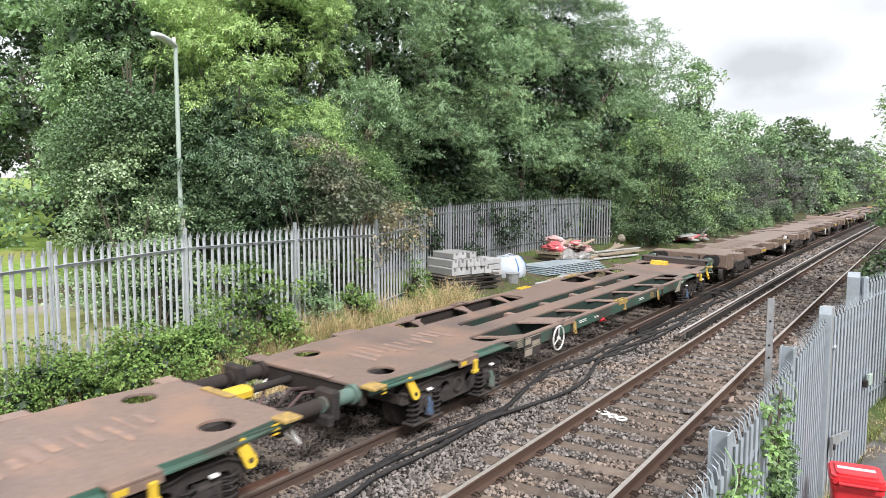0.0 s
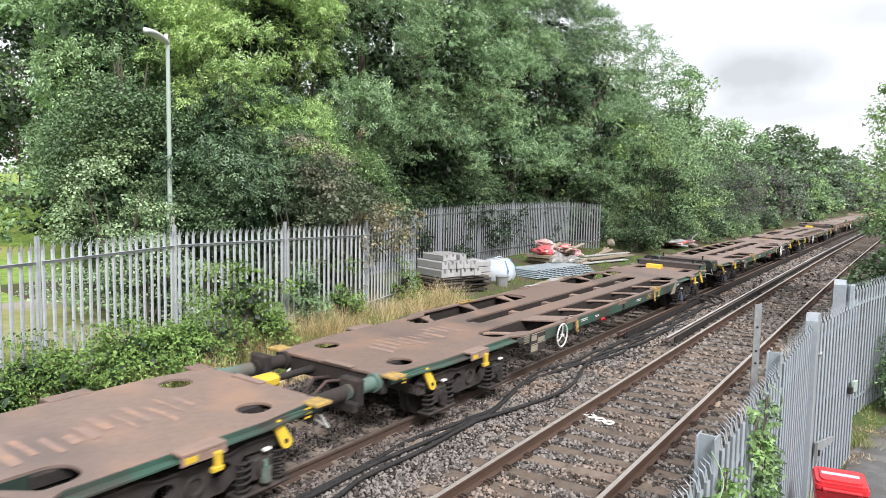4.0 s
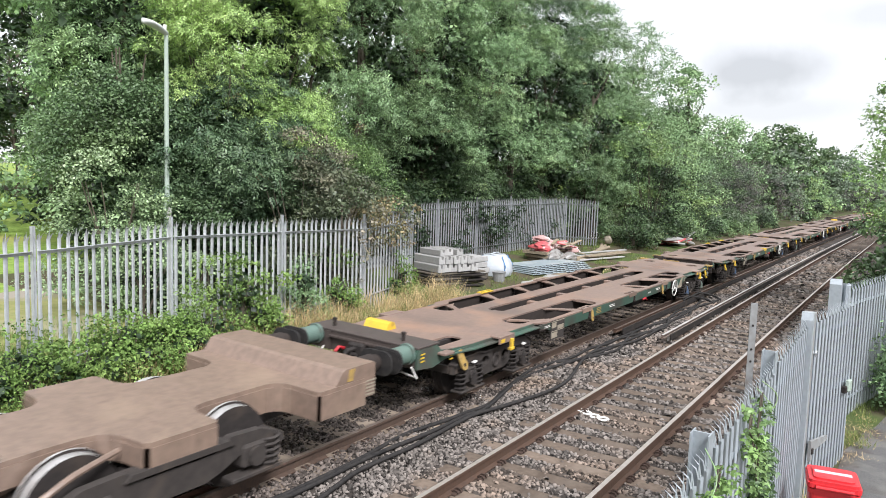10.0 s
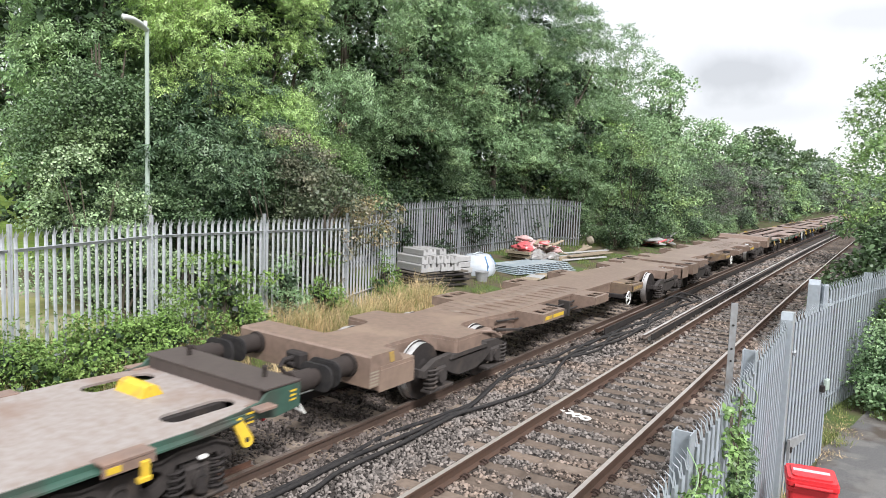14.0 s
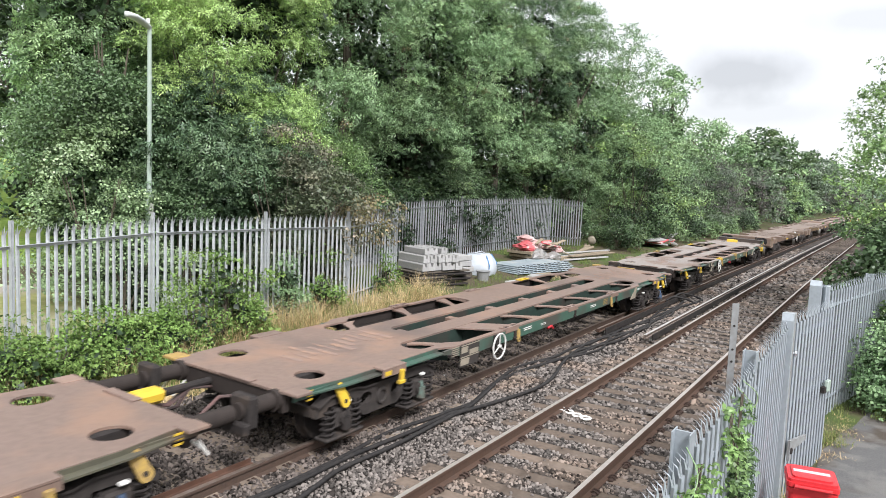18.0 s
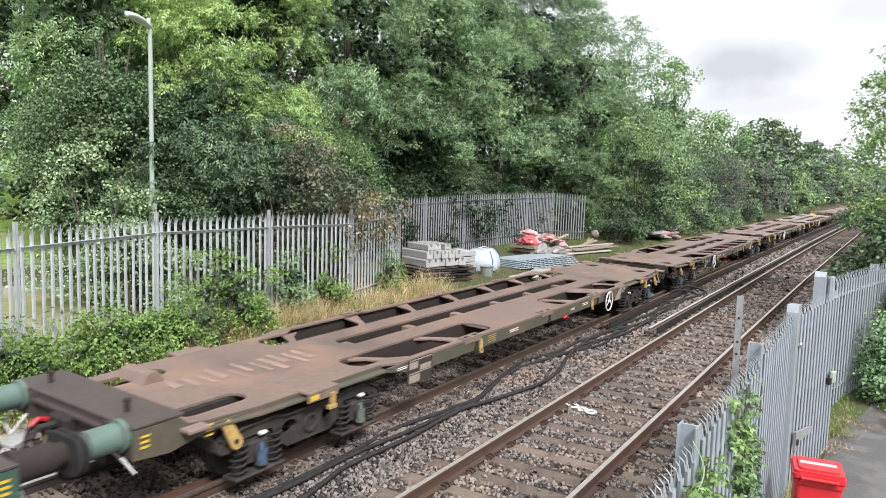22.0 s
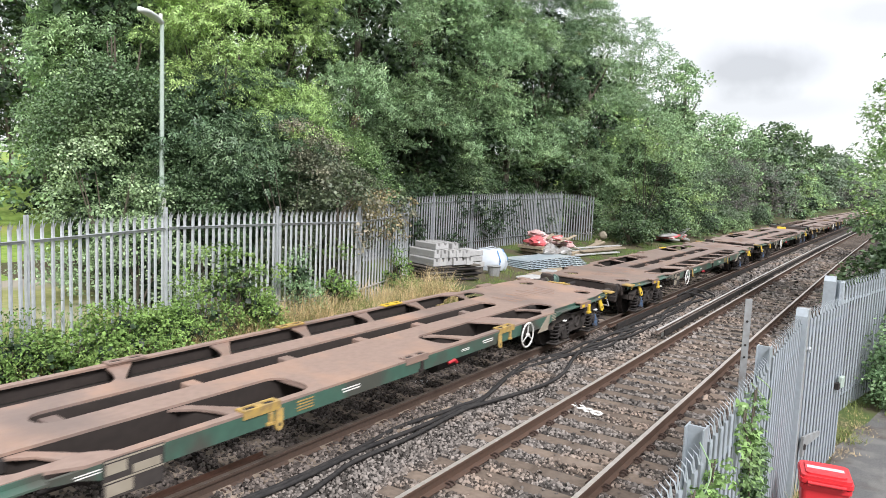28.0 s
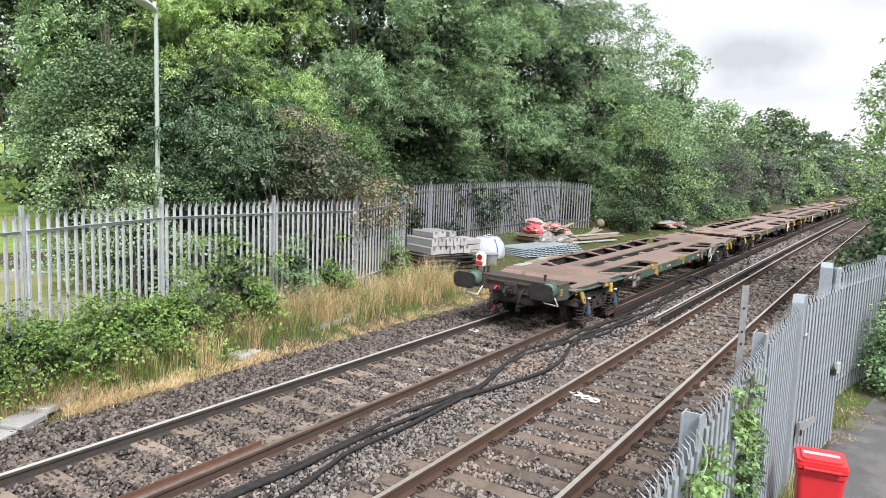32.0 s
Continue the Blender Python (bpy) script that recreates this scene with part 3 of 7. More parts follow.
def along(profile, x0, x1, step, y, dz=0.0, lean=0.0):
    """A bar with the given profile (y, z) that follows the line, y metres from its middle."""
    sh, n = Shape(), len(profile)
    xs = [x0]
    while xs[-1] < x1:
        xs.append(min(x1, xs[-1] + (step if xs[-1] < 120 else step * 4)))
    ca, sa = math.cos(radians(lean)), math.sin(radians(lean))
    for x in xs:
        sh.v += [(x, bend(x) + y + p * ca - q * sa, dz + p * sa + q * ca) for p, q in profile]
    for i in range(len(xs) - 1):
        sh.f += [(i * n + k, i * n + (k + 1) % n, (i + 1) * n + (k + 1) % n, (i + 1) * n + k) for k in range(n)]
    sh.f += [tuple(range(n)), tuple(range((len(xs) - 1) * n, len(xs) * n))]
    return sh


# the bed, coloured dark like the shaded gaps among its stones
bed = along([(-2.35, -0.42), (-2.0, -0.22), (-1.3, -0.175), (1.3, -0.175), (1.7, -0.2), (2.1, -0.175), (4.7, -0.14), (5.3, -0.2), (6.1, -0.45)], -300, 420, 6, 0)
solid("ballast", bed, M["bed"], "stone ballast bed under both tracks, coloured dark like shaded gaps", "ballast", kind="structure")

HALF = 0.7525
RAIL = [(-0.07, -0.159), (0.07, -0.159), (0.07, -0.148), (0.012, -0.13), (0.012, -0.045), (0.035, -0.03), (0.035, -0.004), (0.03, 0), (-0.03, 0), (-0.035, -0.004), (-0.035, -0.03), (-0.012, -0.045), (-0.012, -0.13), (-0.07, -0.148)]
HEAD = [(-0.029, 0.0008), (0.029, 0.0008), (0.029, 0.003), (-0.029, 0.003)]
RAILS = []
for name, mid, lean in (("near", 0.0, 0.0), ("far", FAR_Y, CANT)):
    for side in (-1, 1):
        lift = 0.0 if not lean else (side + 1) * HALF * math.sin(radians(lean))
        rail = solid("rail", along(RAIL, -300, 420, 3, mid + side * HALF, lift, lean), (M["rail_black"] if side > 0 else M["rail_brown"]) if name == "far" else M["rail_side"], "rusty running rail with a shiny worn head" if name == "near" or side > 0 else "running rail with a brown, less worn head", "rail", group="running rails", kind="structure")
        part("rail_head", along(HEAD, -300, 420, 3, mid + side * HALF, lift, lean), M["rail_worn"] if name == "near" else M["rail_top"] if side > 0 else M["rail_dull"], rail)
        RAILS.append(rail)


# ---- fences ----
def pale_mesh(height, width, fold, mat, splay=True):
    """A corrugated palisade pale with a three-pointed top, the outer points curled forward."""
    s = Shape()
    xs, ys = (-width / 2, -width / 4, width / 4, width / 2), (0, -fold, -fold, 0)
    rows = [(0.0, 0.0, 0.0), (height - 0.14, 0.0, 0.0)]
    for z, _, _ in rows:
        s.v += [(x, y, z) for x, y in zip(xs, ys)]
        s.v += [(x, y + 0.004, z) for x, y in zip(xs, ys)]
    for k in range(3):
        s.f += [(k, k + 1, 9 + k, 8 + k), (4 + k, 12 + k, 13 + k, 5 + k)]
    s.f += [(0, 8, 12, 4), (3, 7, 15, 11)]
    b = height - 0.14
    s.add([(-0.012, -fold, b), (0.012, -fold, b), (0, -fold, height), (-0.012, -fold + 0.006, b), (0.012, -fold + 0.006, b)], [(0, 1, 2), (3, 2, 4), (0, 2, 3), (1, 4, 2)])
    for d in (-1, 1):
        x = d * width * 0.36
        tip = [(x, -fold * 0.5, b), (x + d * 0.008, -fold * 0.6 - 0.012, b + 0.06), (x + d * 0.02, -fold - 0.05 if splay else -fold, b + 0.1)]
        s.add([(tip[0][0] - 0.013, tip[0][1], tip[0][2]), (tip[0][0] + 0.013, tip[0][1], tip[0][2]), (tip[1][0] - 0.01, tip[1][1], tip[1][2]), (tip[1][0] + 0.01, tip[1][1], tip[1][2]), tip[2]], [(0, 1, 3, 2), (2, 3, 4)])
    return s.mesh("pale", mat)


PALE_FAR = pale_mesh(2.4, 0.068, 0.016, M["galv"])
PALE_NEAR = pale_mesh(2.25, 0.07, 0.02, M["galv_bright"])
POST = Shape().box(-0.024, 0.024, -0.006, 0.006, 0, 2.46).box(-0.026, -0.018, -0.026, 0.026, 0, 2.46).box(0.018, 0.026, -0.026, 0.026, 0, 2.46)
POST_FAR = POST.mesh("post", M["galv"])
PALE_YARD, POST_YARD = pale_mesh(2.4, 0.068, 0.016, M["galv_shaded"]), POST.mesh("post", M["galv_shaded"])


def bay(name, label, a, b, z0, z1, pales, mats, heights, rails=(0.35, 2.05), skip=(), first_post=True):
    """One bay of palisade between the posts a and b, standing at z0 and z1."""
    a, b = Vector((*a, z0)), Vector((*b, z1))
    d = b - a
    yaw = math.degrees(math.atan2(d.y, d.x))
    f = thing(name, label, "fence", at=pose(*a, 0, 0, yaw), group="palisade fence bays")
    run, rise = math.hypot(d.x, d.y), d.z
    if first_post:
        part("post", mats[1], None, f, "galvanised steel post", at=pose(0, 0.0, 0))
    for h in rails:
        rail = Shape().prism([(0.05, h), (run - 0.05, h + rise), (run - 0.05, h + rise + 0.05), (0.05, h + 0.05)], -0.034, -0.028).prism([(0.05, h + 0.044), (run - 0.05, h + rise + 0.044), (run - 0.05, h + rise + 0.05), (0.05, h + 0.05)], -0.075, -0.034)
        part("rail", rail, mats[2], f)
    for k in range(pales):
        if k in skip:
            continue
        x = run * (k + 0.6) / (pales + 0.2)
        part("pale", mats[0], None, f, at=pose(x, -0.006, rise * x / run + heights - 2.4, 0, (RNG.random() - 0.5) * 0.9, 0))
    return f


RNG = random.Random(5)
FAR_SET, YARD_SET = (PALE_FAR, POST_FAR, M["galv"]), (PALE_YARD, POST_YARD, M["galv_shaded"])
FL = "weathered galvanised steel palisade fence bay half hidden by brambles"
# along the verge, pales towards the line
for x0, x1, y0, y1, za, zb in ((-6.0, -3.2, 6.45, 7.05, 0.14, 0.17), (-3.2, -0.4, 7.05, 7.78, 0.17, 0.20), (-0.4, 2.35, 7.78, 7.8, 0.20, 0.18), (2.35, 5.1, 7.8, 7.82, 0.18, 0.14), (5.1, 7.85, 7.82, 8.35, 0.14, 0.22)):
    bay("palisade_fence", FL, (x0, y0), (x1, y1), za, zb, 17, FAR_SET, 2.4)
part("end_post", POST_FAR, None, bpy.data.objects["palisade_fence.004"], at=pose(2.8, 0, 0))
# behind the yard, in steel coloured darker as if shaded
bx, by, ba = 13.99, 11.66, -0.032
for k in range(-2, 4):
    p = (bx + 2.75 * k * math.cos(ba), by + 2.75 * k * math.sin(ba))
    q = (bx + 2.75 * (k + 1) * math.cos(ba), by + 2.75 * (k + 1) * math.sin(ba))
    zz = [blend_to([(-2, 0.2), (0, 0.33), (1, 0.4), (2, 0.44), (4, 0.48)], v) for v in (k, k + 1)]
    bay("palisade_fence", "grey galvanised palisade fence bay behind the yard", p, q, *zz, 17, YARD_SET, 2.4)
bay("palisade_fence", "end bay of grey palisade fence under the trees", (24.98, 11.31), (27.1, 10.33), 0.48, 0.34, 13, YARD_SET, 2.4)


# ---- foliage ----
def blade(a, way, length, width, sag=0.0):
    """One leaf as a four-cornered blade in its own plane: from a, along way, with its middle raised."""
    a, way = np.array(a, float), np.array(way, float)
    way = way / np.linalg.norm(way)
    side = np.array([-way[1], way[0], 0])
    mid = a + way * length * 0.45 + np.array([0, 0, 0.06 * length])
    return [a, mid - side * width / 2, a + way * length + np.array([0, 0, -sag * length]), mid + side * width / 2]


TEMPLATES = {  # in lengths of the whole: along, across, up
    "plain": np.array([blade((-0.5, 0, 0), (1, 0, 0), 1.0, 0.5, 0.1)]),
    "broad": np.array([blade((-0.5, 0, 0), (1, 0, 0), 1.0, 0.8, 0.15)]),
    "pinnate": np.array([blade((-0.4 + 0.26 * k, 0.01 * sg, -0.03 * k * k * 0.3), (0.65, sg * 0.8, 0), 0.4 - 0.03 * k, 0.15, 0.35) for k in (0, 1.25) for sg in (-1, 1)] + [blade((0.12, 0, -0.06), (1, 0, 0), 0.42, 0.16, 0.3)]),
    "three": np.array([blade((-0.1, 0, 0), (1, 0, 0), 0.6, 0.36, 0.15), blade((-0.1, 0, 0), (0.15, 1, 0), 0.5, 0.32, 0.2), blade((-0.1, 0, 0), (0.15, -1, 0), 0.5, 0.32, 0.2)]),
}


def leaf_cloud(name, mat, clumps, per, size, seed, droop=0.3, flat=0.68, kind="plain"):
    """Leaves by the thousand as one mesh. clumps: rows of x, y, z, radius; per: leaves in a clump of radius 1; size: a leaf's length."""
    rng = np.random.default_rng(seed)
    cl = np.array(clumps, float)
    counts = np.maximum(6, (per * cl[:, 3] ** 2).astype(int))
    idx = np.repeat(np.arange(len(cl)), counts)
    n = len(idx)
    d = rng.normal(size=(n, 3))
    d[:, 2] = np.where(d[:, 2] < 0, d[:, 2] * rng.uniform(-0.6, 0.7, n), d[:, 2])
    d /= np.linalg.norm(d, axis=1)[:, None] + 1e-9
    r = rng.uniform(0.3, 1.0, n) ** 0.35
    lump = 0.8 + 0.25 * rng.random(n) + 0.3 * (rng.random(n) > 0.93)
    p = cl[idx, :3] + d * (r * lump * cl[idx, 3])[:, None] * np.array([1, 1, flat])
    # a leaf points outwards and hangs a little
    w = d + rng.normal(size=(n, 3)) * 0.6
    w[:, 2] -= droop
    w /= np.linalg.norm(w, axis=1)[:, None] + 1e-9
    up = rng.normal(size=(n, 3)) * 0.42 + np.array([0, 0, 0.75]) + d * 0.95
    s = np.cross(w, up)
    s /= np.linalg.norm(s, axis=1)[:, None] + 1e-9
    nn = np.cross(s, w)
    ln = size * rng.uniform(0.6, 1.35, n)
    q = TEMPLATES[kind]
    m = len(q)
    loc = q[None] * ln[:, None, None, None]
    v = p[:, None, None] + loc[..., :1] * w[:, None, None] + loc[..., 1:2] * s[:, None, None] + loc[..., 2:] * nn[:, None, None]
    v = v.reshape(-1, 3)
    n = n * m
    me = bpy.data.meshes.new(name)
    me.vertices.add(len(v))
    me.vertices.foreach_set("co", v.astype(np.float32).ravel())
    me.loops.add(4 * n)
    me.loops.foreach_set("vertex_index", np.arange(4 * n, dtype=np.int32))
    me.polygons.add(n)
    me.polygons.foreach_set("loop_start", np.arange(0, 4 * n, 4, dtype=np.int32))
    me.polygons.foreach_set("loop_total", np.full(n, 4, dtype=np.int32))
    me.materials.append(mat)
    me.update()
    me.validate()
    return me


def crown_clumps(seed, rx, ry, z0, z1, count, top=0.6, rough=0.3, radius=(0.5, 1.0), inside=0.25):
    """Clumps gathered into boughs, with gaps between them, over an uneven dome from z0 to z1, widest at the share top of its height."""
    rng = random.Random(seed)
    off = Vector((rng.uniform(0, 50), rng.uniform(0, 50), rng.uniform(0, 50)))
    rows = []
    while len(rows) < count:
        h = rng.random()
        a = rng.uniform(0, 2 * math.pi)
        prof = math.sqrt(max(0.0, 1 - ((h - (1 - top)) / (top if h > 1 - top else max(1 - top, 0.01) * 1.35)) ** 2))
        d = Vector((math.cos(a), math.sin(a), h * 2.2))
        bulge = 1 + rough * 2.2 * noise.noise(d * 1.6 + off) + rough * 1.2 * noise.noise(d * 4.1 + off)
        k = rng.uniform(0.4, 0.75) if rng.random() < inside else rng.uniform(0.84, 1.04)
        big = rng.uniform(*radius) * 1.75
        c = Vector((rx * prof * bulge * k * math.cos(a), ry * prof * bulge * k * math.sin(a), z0 + (z1 - z0) * h + rough * 1.6 * noise.noise(d * 2 + off)))
        out = Vector((math.cos(a), math.sin(a), 0.9))
        for _ in range(9):
            e = Vector((rng.gauss(0, 1), rng.gauss(0, 1), rng.gauss(0, 1))).normalized() + out * 0.55
            e.normalize()
            rows.append((c.x + e.x * big * 0.85, c.y + e.y * big * 0.85, c.z + e.z * big * 0.6 - 0.25 * big * max(0.0, e.x * out.x + e.y * out.y), rng.uniform(0.38, 0.6) * big))
    return rows


def trunk_shape(height, r, seed, limbs=6, spread_=2.0):
    rng, s = random.Random(seed), Shape()
    pts = [(0, 0, -0.3)]
    x = y = 0.0
    for k in range(1, 7):
        x, y = x + rng.uniform(-0.2, 0.2), y + rng.uniform(-0.2, 0.2)
        pts.append((x, y, height * k / 6))
    s.pipe(pts, [r * (1.15 - 0.15 * k) for k in range(7)], 9)
    for k in range(limbs):
        i = rng.randrange(2, 6)
        a = rng.uniform(0, 2 * math.pi)
        q = Vector(pts[i])
        e = spread_ * rng.uniform(0.6, 1.1)
        s.pipe([q, q + Vector((math.cos(a) * e * 0.4, math.sin(a) * e * 0.4, 0.9)), q + Vector((math.cos(a) * e * 0.75, math.sin(a) * e * 0.75, 2.0)), q + Vector((math.cos(a) * e, math.sin(a) * e, 3.0))], [r * 0.5, r * 0.36, r * 0.22, r * 0.08], 6)
    return s


def tree(name, label, x, y, height, rx, ry, leaf, seed, per=150, size=0.13, count=130, low=0.12, radius=(0.55, 1.05), r=0.22, group="", top=0.6, rough=0.3, kind="plain", core=True):
    t = thing(name, label, "tree", at=pose(x, y, ground_z(x, y)), group=group)
    part("trunk", trunk_shape(height * 0.72, r, seed, 7, rx * 0.7), M["bark"], t, "grey-brown trunk")
    cl = crown_clumps(seed, rx, ry, height * low, height * 0.97, count, top, rough, radius)
    if y > 11.5:  # thinner towards the wood behind
        cl = [c for k, c in enumerate(cl) if c[1] < 0.3 * ry or k % 3 == 0]
    part("crown", leaf_cloud("crown", LEAF[leaf], cl, per, size, seed, kind=kind), None, t)
    if leaf in ("ash", "shade_ash") and 11.5 < y < 15:
        keys = [(a * 1.04, b * 1.04, c - 0.15, 0.22) for a, b, c, d in cl[::37] if b < 0 and c > height * 0.35]
        if keys:
            tagged(part("seed_keys", leaf_cloud("seed_keys", LEAF["dry"], keys, 700, 0.09, seed + 2, droop=1.2), None, t, "hanging brown seed keys"), kind="stuff")
    # inner leaves, coloured as dark as the shade inside a crown
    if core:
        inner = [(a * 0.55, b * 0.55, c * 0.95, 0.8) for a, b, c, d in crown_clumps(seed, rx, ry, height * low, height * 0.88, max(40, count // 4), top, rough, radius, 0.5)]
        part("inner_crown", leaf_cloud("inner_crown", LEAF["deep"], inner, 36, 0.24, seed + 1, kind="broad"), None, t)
    return t


def bush(name, label, x, y, height, rx, ry, leaf, seed, per=170, size=0.09, count=60, category="bush", group="", radius=(0.25, 0.5), z=None, kind="plain", rough=0.3, core=True):
    t = thing(name, label, category, at=pose(x, y, ground_z(x, y) if z is None else z), group=group)
    s, rng = Shape(), random.Random(seed)
    for k in range(6):
        a, e = rng.uniform(0, 6.28), rng.uniform(0.3, 0.8)
        s.pipe([(rng.uniform(-0.2, 0.2) * rx, rng.uniform(-0.2, 0.2) * ry, -0.1), (math.cos(a) * rx * e * 0.5, math.sin(a) * ry * e * 0.5, height * 0.45), (math.cos(a) * rx * e, math.sin(a) * ry * e, height * 0.8)], [0.03, 0.022, 0.008], 5)
    tagged(part("stem", s, M["bark"], t), kind="stuff")
    cl = crown_clumps(seed, rx, ry, 0.1, height * 0.95, count, 0.75, rough, radius, 0.3)
    part("foliage", leaf_cloud("foliage", LEAF[leaf], cl, per, size, seed, kind=kind), None, t)
    # inner leaves again carry the bush's shade in their colour
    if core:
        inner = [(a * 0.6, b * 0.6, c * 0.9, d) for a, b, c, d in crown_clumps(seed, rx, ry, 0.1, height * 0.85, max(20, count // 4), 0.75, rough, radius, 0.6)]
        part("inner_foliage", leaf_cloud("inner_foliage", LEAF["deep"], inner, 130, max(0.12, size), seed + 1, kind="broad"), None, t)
    return t


WOOD = "trees along the line"
KIND = {"shade_ash": "tall ash tree with drooping sprays, leaves darkened as if shaded", "ash": "tall leafy ash tree with drooping sprays", "light": "young ash tree with bright yellow-green leaves", "dark": "dark green broadleaved tree with dense foliage", "grey": "grey-green willow-like tree with fine leaves", "ivy": "ivy-clad tree trunk with dark foliage"}
# the wall of ash and other trees behind the fences: x, y, height, radius, leaf, where its crown begins
FRONT_ROW = [
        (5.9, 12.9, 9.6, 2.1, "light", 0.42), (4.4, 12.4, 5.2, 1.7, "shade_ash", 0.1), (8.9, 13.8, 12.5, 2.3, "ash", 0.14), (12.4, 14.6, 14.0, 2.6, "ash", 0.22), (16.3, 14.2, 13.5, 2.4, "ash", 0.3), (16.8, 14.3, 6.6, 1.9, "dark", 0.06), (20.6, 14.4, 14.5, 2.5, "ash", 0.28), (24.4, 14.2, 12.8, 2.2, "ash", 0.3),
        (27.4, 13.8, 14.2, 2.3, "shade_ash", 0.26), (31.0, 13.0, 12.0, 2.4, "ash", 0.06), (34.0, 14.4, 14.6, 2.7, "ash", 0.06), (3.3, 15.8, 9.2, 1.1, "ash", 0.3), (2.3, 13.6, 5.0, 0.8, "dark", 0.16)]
BACK_ROWS = [
        (5.2, 18.6, 12.5, 2.0, "ash", 0.2), (8.4, 17.6, 15.0, 3.0, "ash", 0.1), (12.0, 18.4, 17.0, 3.6, "ash", 0.1), (17.0, 18.2, 17.5, 3.6, "ash", 0.1), (22.0, 17.8, 17.5, 3.6, "ash", 0.1), (28.0, 18.0, 16.5, 3.8, "ash", 0.1),
        (18.6, 16.4, 9.5, 2.3, "dark", 0.06), (22.3, 16.2, 10.0, 2.3, "dark", 0.06), (26.2, 16.0, 9.5, 2.3, "dark", 0.06), (30.0, 15.6, 9.0, 2.2, "dark", 0.06), (6.2, 24.5, 13.0, 2.8, "ash", 0.0), (10.6, 37.0, 12.0, 5.0, "dark", 0.05), (5.0, 41.0, 10.0, 4.6, "dark", 0.06), (14.0, 44.0, 12.0, 5.0, "dark", 0.05), (17.5, 34.0, 14.5, 4.6, "dark", 0.06), (9.6, 24.0, 13.0, 3.0, "dark", 0.08), (14.5, 25.0, 17.0, 4.8, "ash", 0.1)]
for k, (x, y, hh, rx, leaf, low) in enumerate(FRONT_ROW + BACK_ROWS):
    near, far = y < 15.9 and not (leaf == "dark" and x > 29), y > 22
    style = dict(light=(250, 0.2, "pinnate"), ash=(105, 0.26, "pinnate"), shade_ash=(105, 0.26, "pinnate"), grey=(300, 0.11, "plain"), dark=(640, 0.07, "broad"))[leaf] if near else (160, 0.16, "broad") if not far else (210, 0.17, "broad")
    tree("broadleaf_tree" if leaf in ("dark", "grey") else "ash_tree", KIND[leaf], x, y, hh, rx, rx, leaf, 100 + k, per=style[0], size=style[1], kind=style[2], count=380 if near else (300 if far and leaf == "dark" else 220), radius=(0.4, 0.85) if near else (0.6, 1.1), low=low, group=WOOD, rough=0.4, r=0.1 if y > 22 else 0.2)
# shrubs in front of them: x, y, height, radius, leaf
for k, (x, y, hh, rx, leaf) in enumerate([
        (0.6, 11.2, 3.5, 1.25, "pale"), (0.6, 10.0, 1.8, 0.8, "pale"), (2.6, 11.0, 3.2, 1.3, "dark"), (4.6, 9.6, 3.9, 1.35, "hedge"), (6.4, 9.9, 3.6, 1.3, "hedge"), (8.2, 11.4, 4.6, 1.6, "bramble"), (10.0, 13.8, 4.6, 1.6, "dark"), (12.8, 14.6, 4.8, 1.8, "dark"), (19.8, 14.6, 5.2, 1.9, "dark"), (23.2, 14.2, 5.6, 1.9, "dark"), (26.6, 13.6, 5.8, 1.8, "bramble"), (29.6, 11.8, 4.6, 1.9, "dark")]):
    bush("hedge_shrub", {"hedge": "thick hedge shrub with creamy seeding flower heads", "pale": "arching pale-leaved bramble shrub with sky glints in its leaf colour"}.get(leaf, "dense green hedgerow shrub"), x, y, hh, rx, rx * 0.85, leaf, 300 + k, per=760 if leaf != "pale" else 520, size=0.062, count=270 if leaf != "pale" else 200, radius=(0.2, 0.42), group="shrubs behind the fence", kind="broad", rough=0.42)
# undergrowth behind the fence, leaves coloured dark for the canopy's shade
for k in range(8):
    bush("undergrowth_bush", "ivy undergrowth behind the fence, shade put into its leaf colour", 9.4 + 2.3 * k, 13.0 + 0.3 * (k % 2), 2.1 + 0.4 * (k % 3), 1.35, 0.8, "deep", 720 + k, per=240, size=0.1, count=110, radius=(0.25, 0.45), group="undergrowth along the line", kind="broad", rough=0.4)
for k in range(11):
    bush("undergrowth_bush", "ivy undergrowth behind the fence, shade put into its leaf colour", 9.0 + 1.6 * k, 12.35 - 0.05 * k, 1.9 + 0.3 * (k % 3), 0.95, 0.4, "deep", 740 + k, per=170, size=0.12, count=70, radius=(0.25, 0.45), group="undergrowth along the line", kind="broad", rough=0.3, core=False)
# the long hedge of shrubs beyond the yard, and far trees
RH = random.Random(77)
for k in range(24):
    x = 33 + k * 3.2 * (1 + k * 0.04)
    leaf = ["ash", "light", "ash", "grey", "dark", "dusty", "grey", "dusty", "dusty", "grey", "dusty", "ash"][k % 12]
    hh = RH.uniform(5.2, 6.6) + (1.0 if k < 3 else 0)
    bush("lineside_shrub", "tall grey-green lineside shrub with fading flower heads" if leaf in ("grey", "dusty") else "tall green lineside shrub", x, bend(x) + RH.uniform(9.3, 10.8), hh, 2.8, 2.6, leaf, 400 + k, per=150 if k < 9 else 50, size=0.13 if k < 9 else 0.25, count=240 if k < 9 else 180, radius=(0.36, 0.7), group="lineside shrubs")
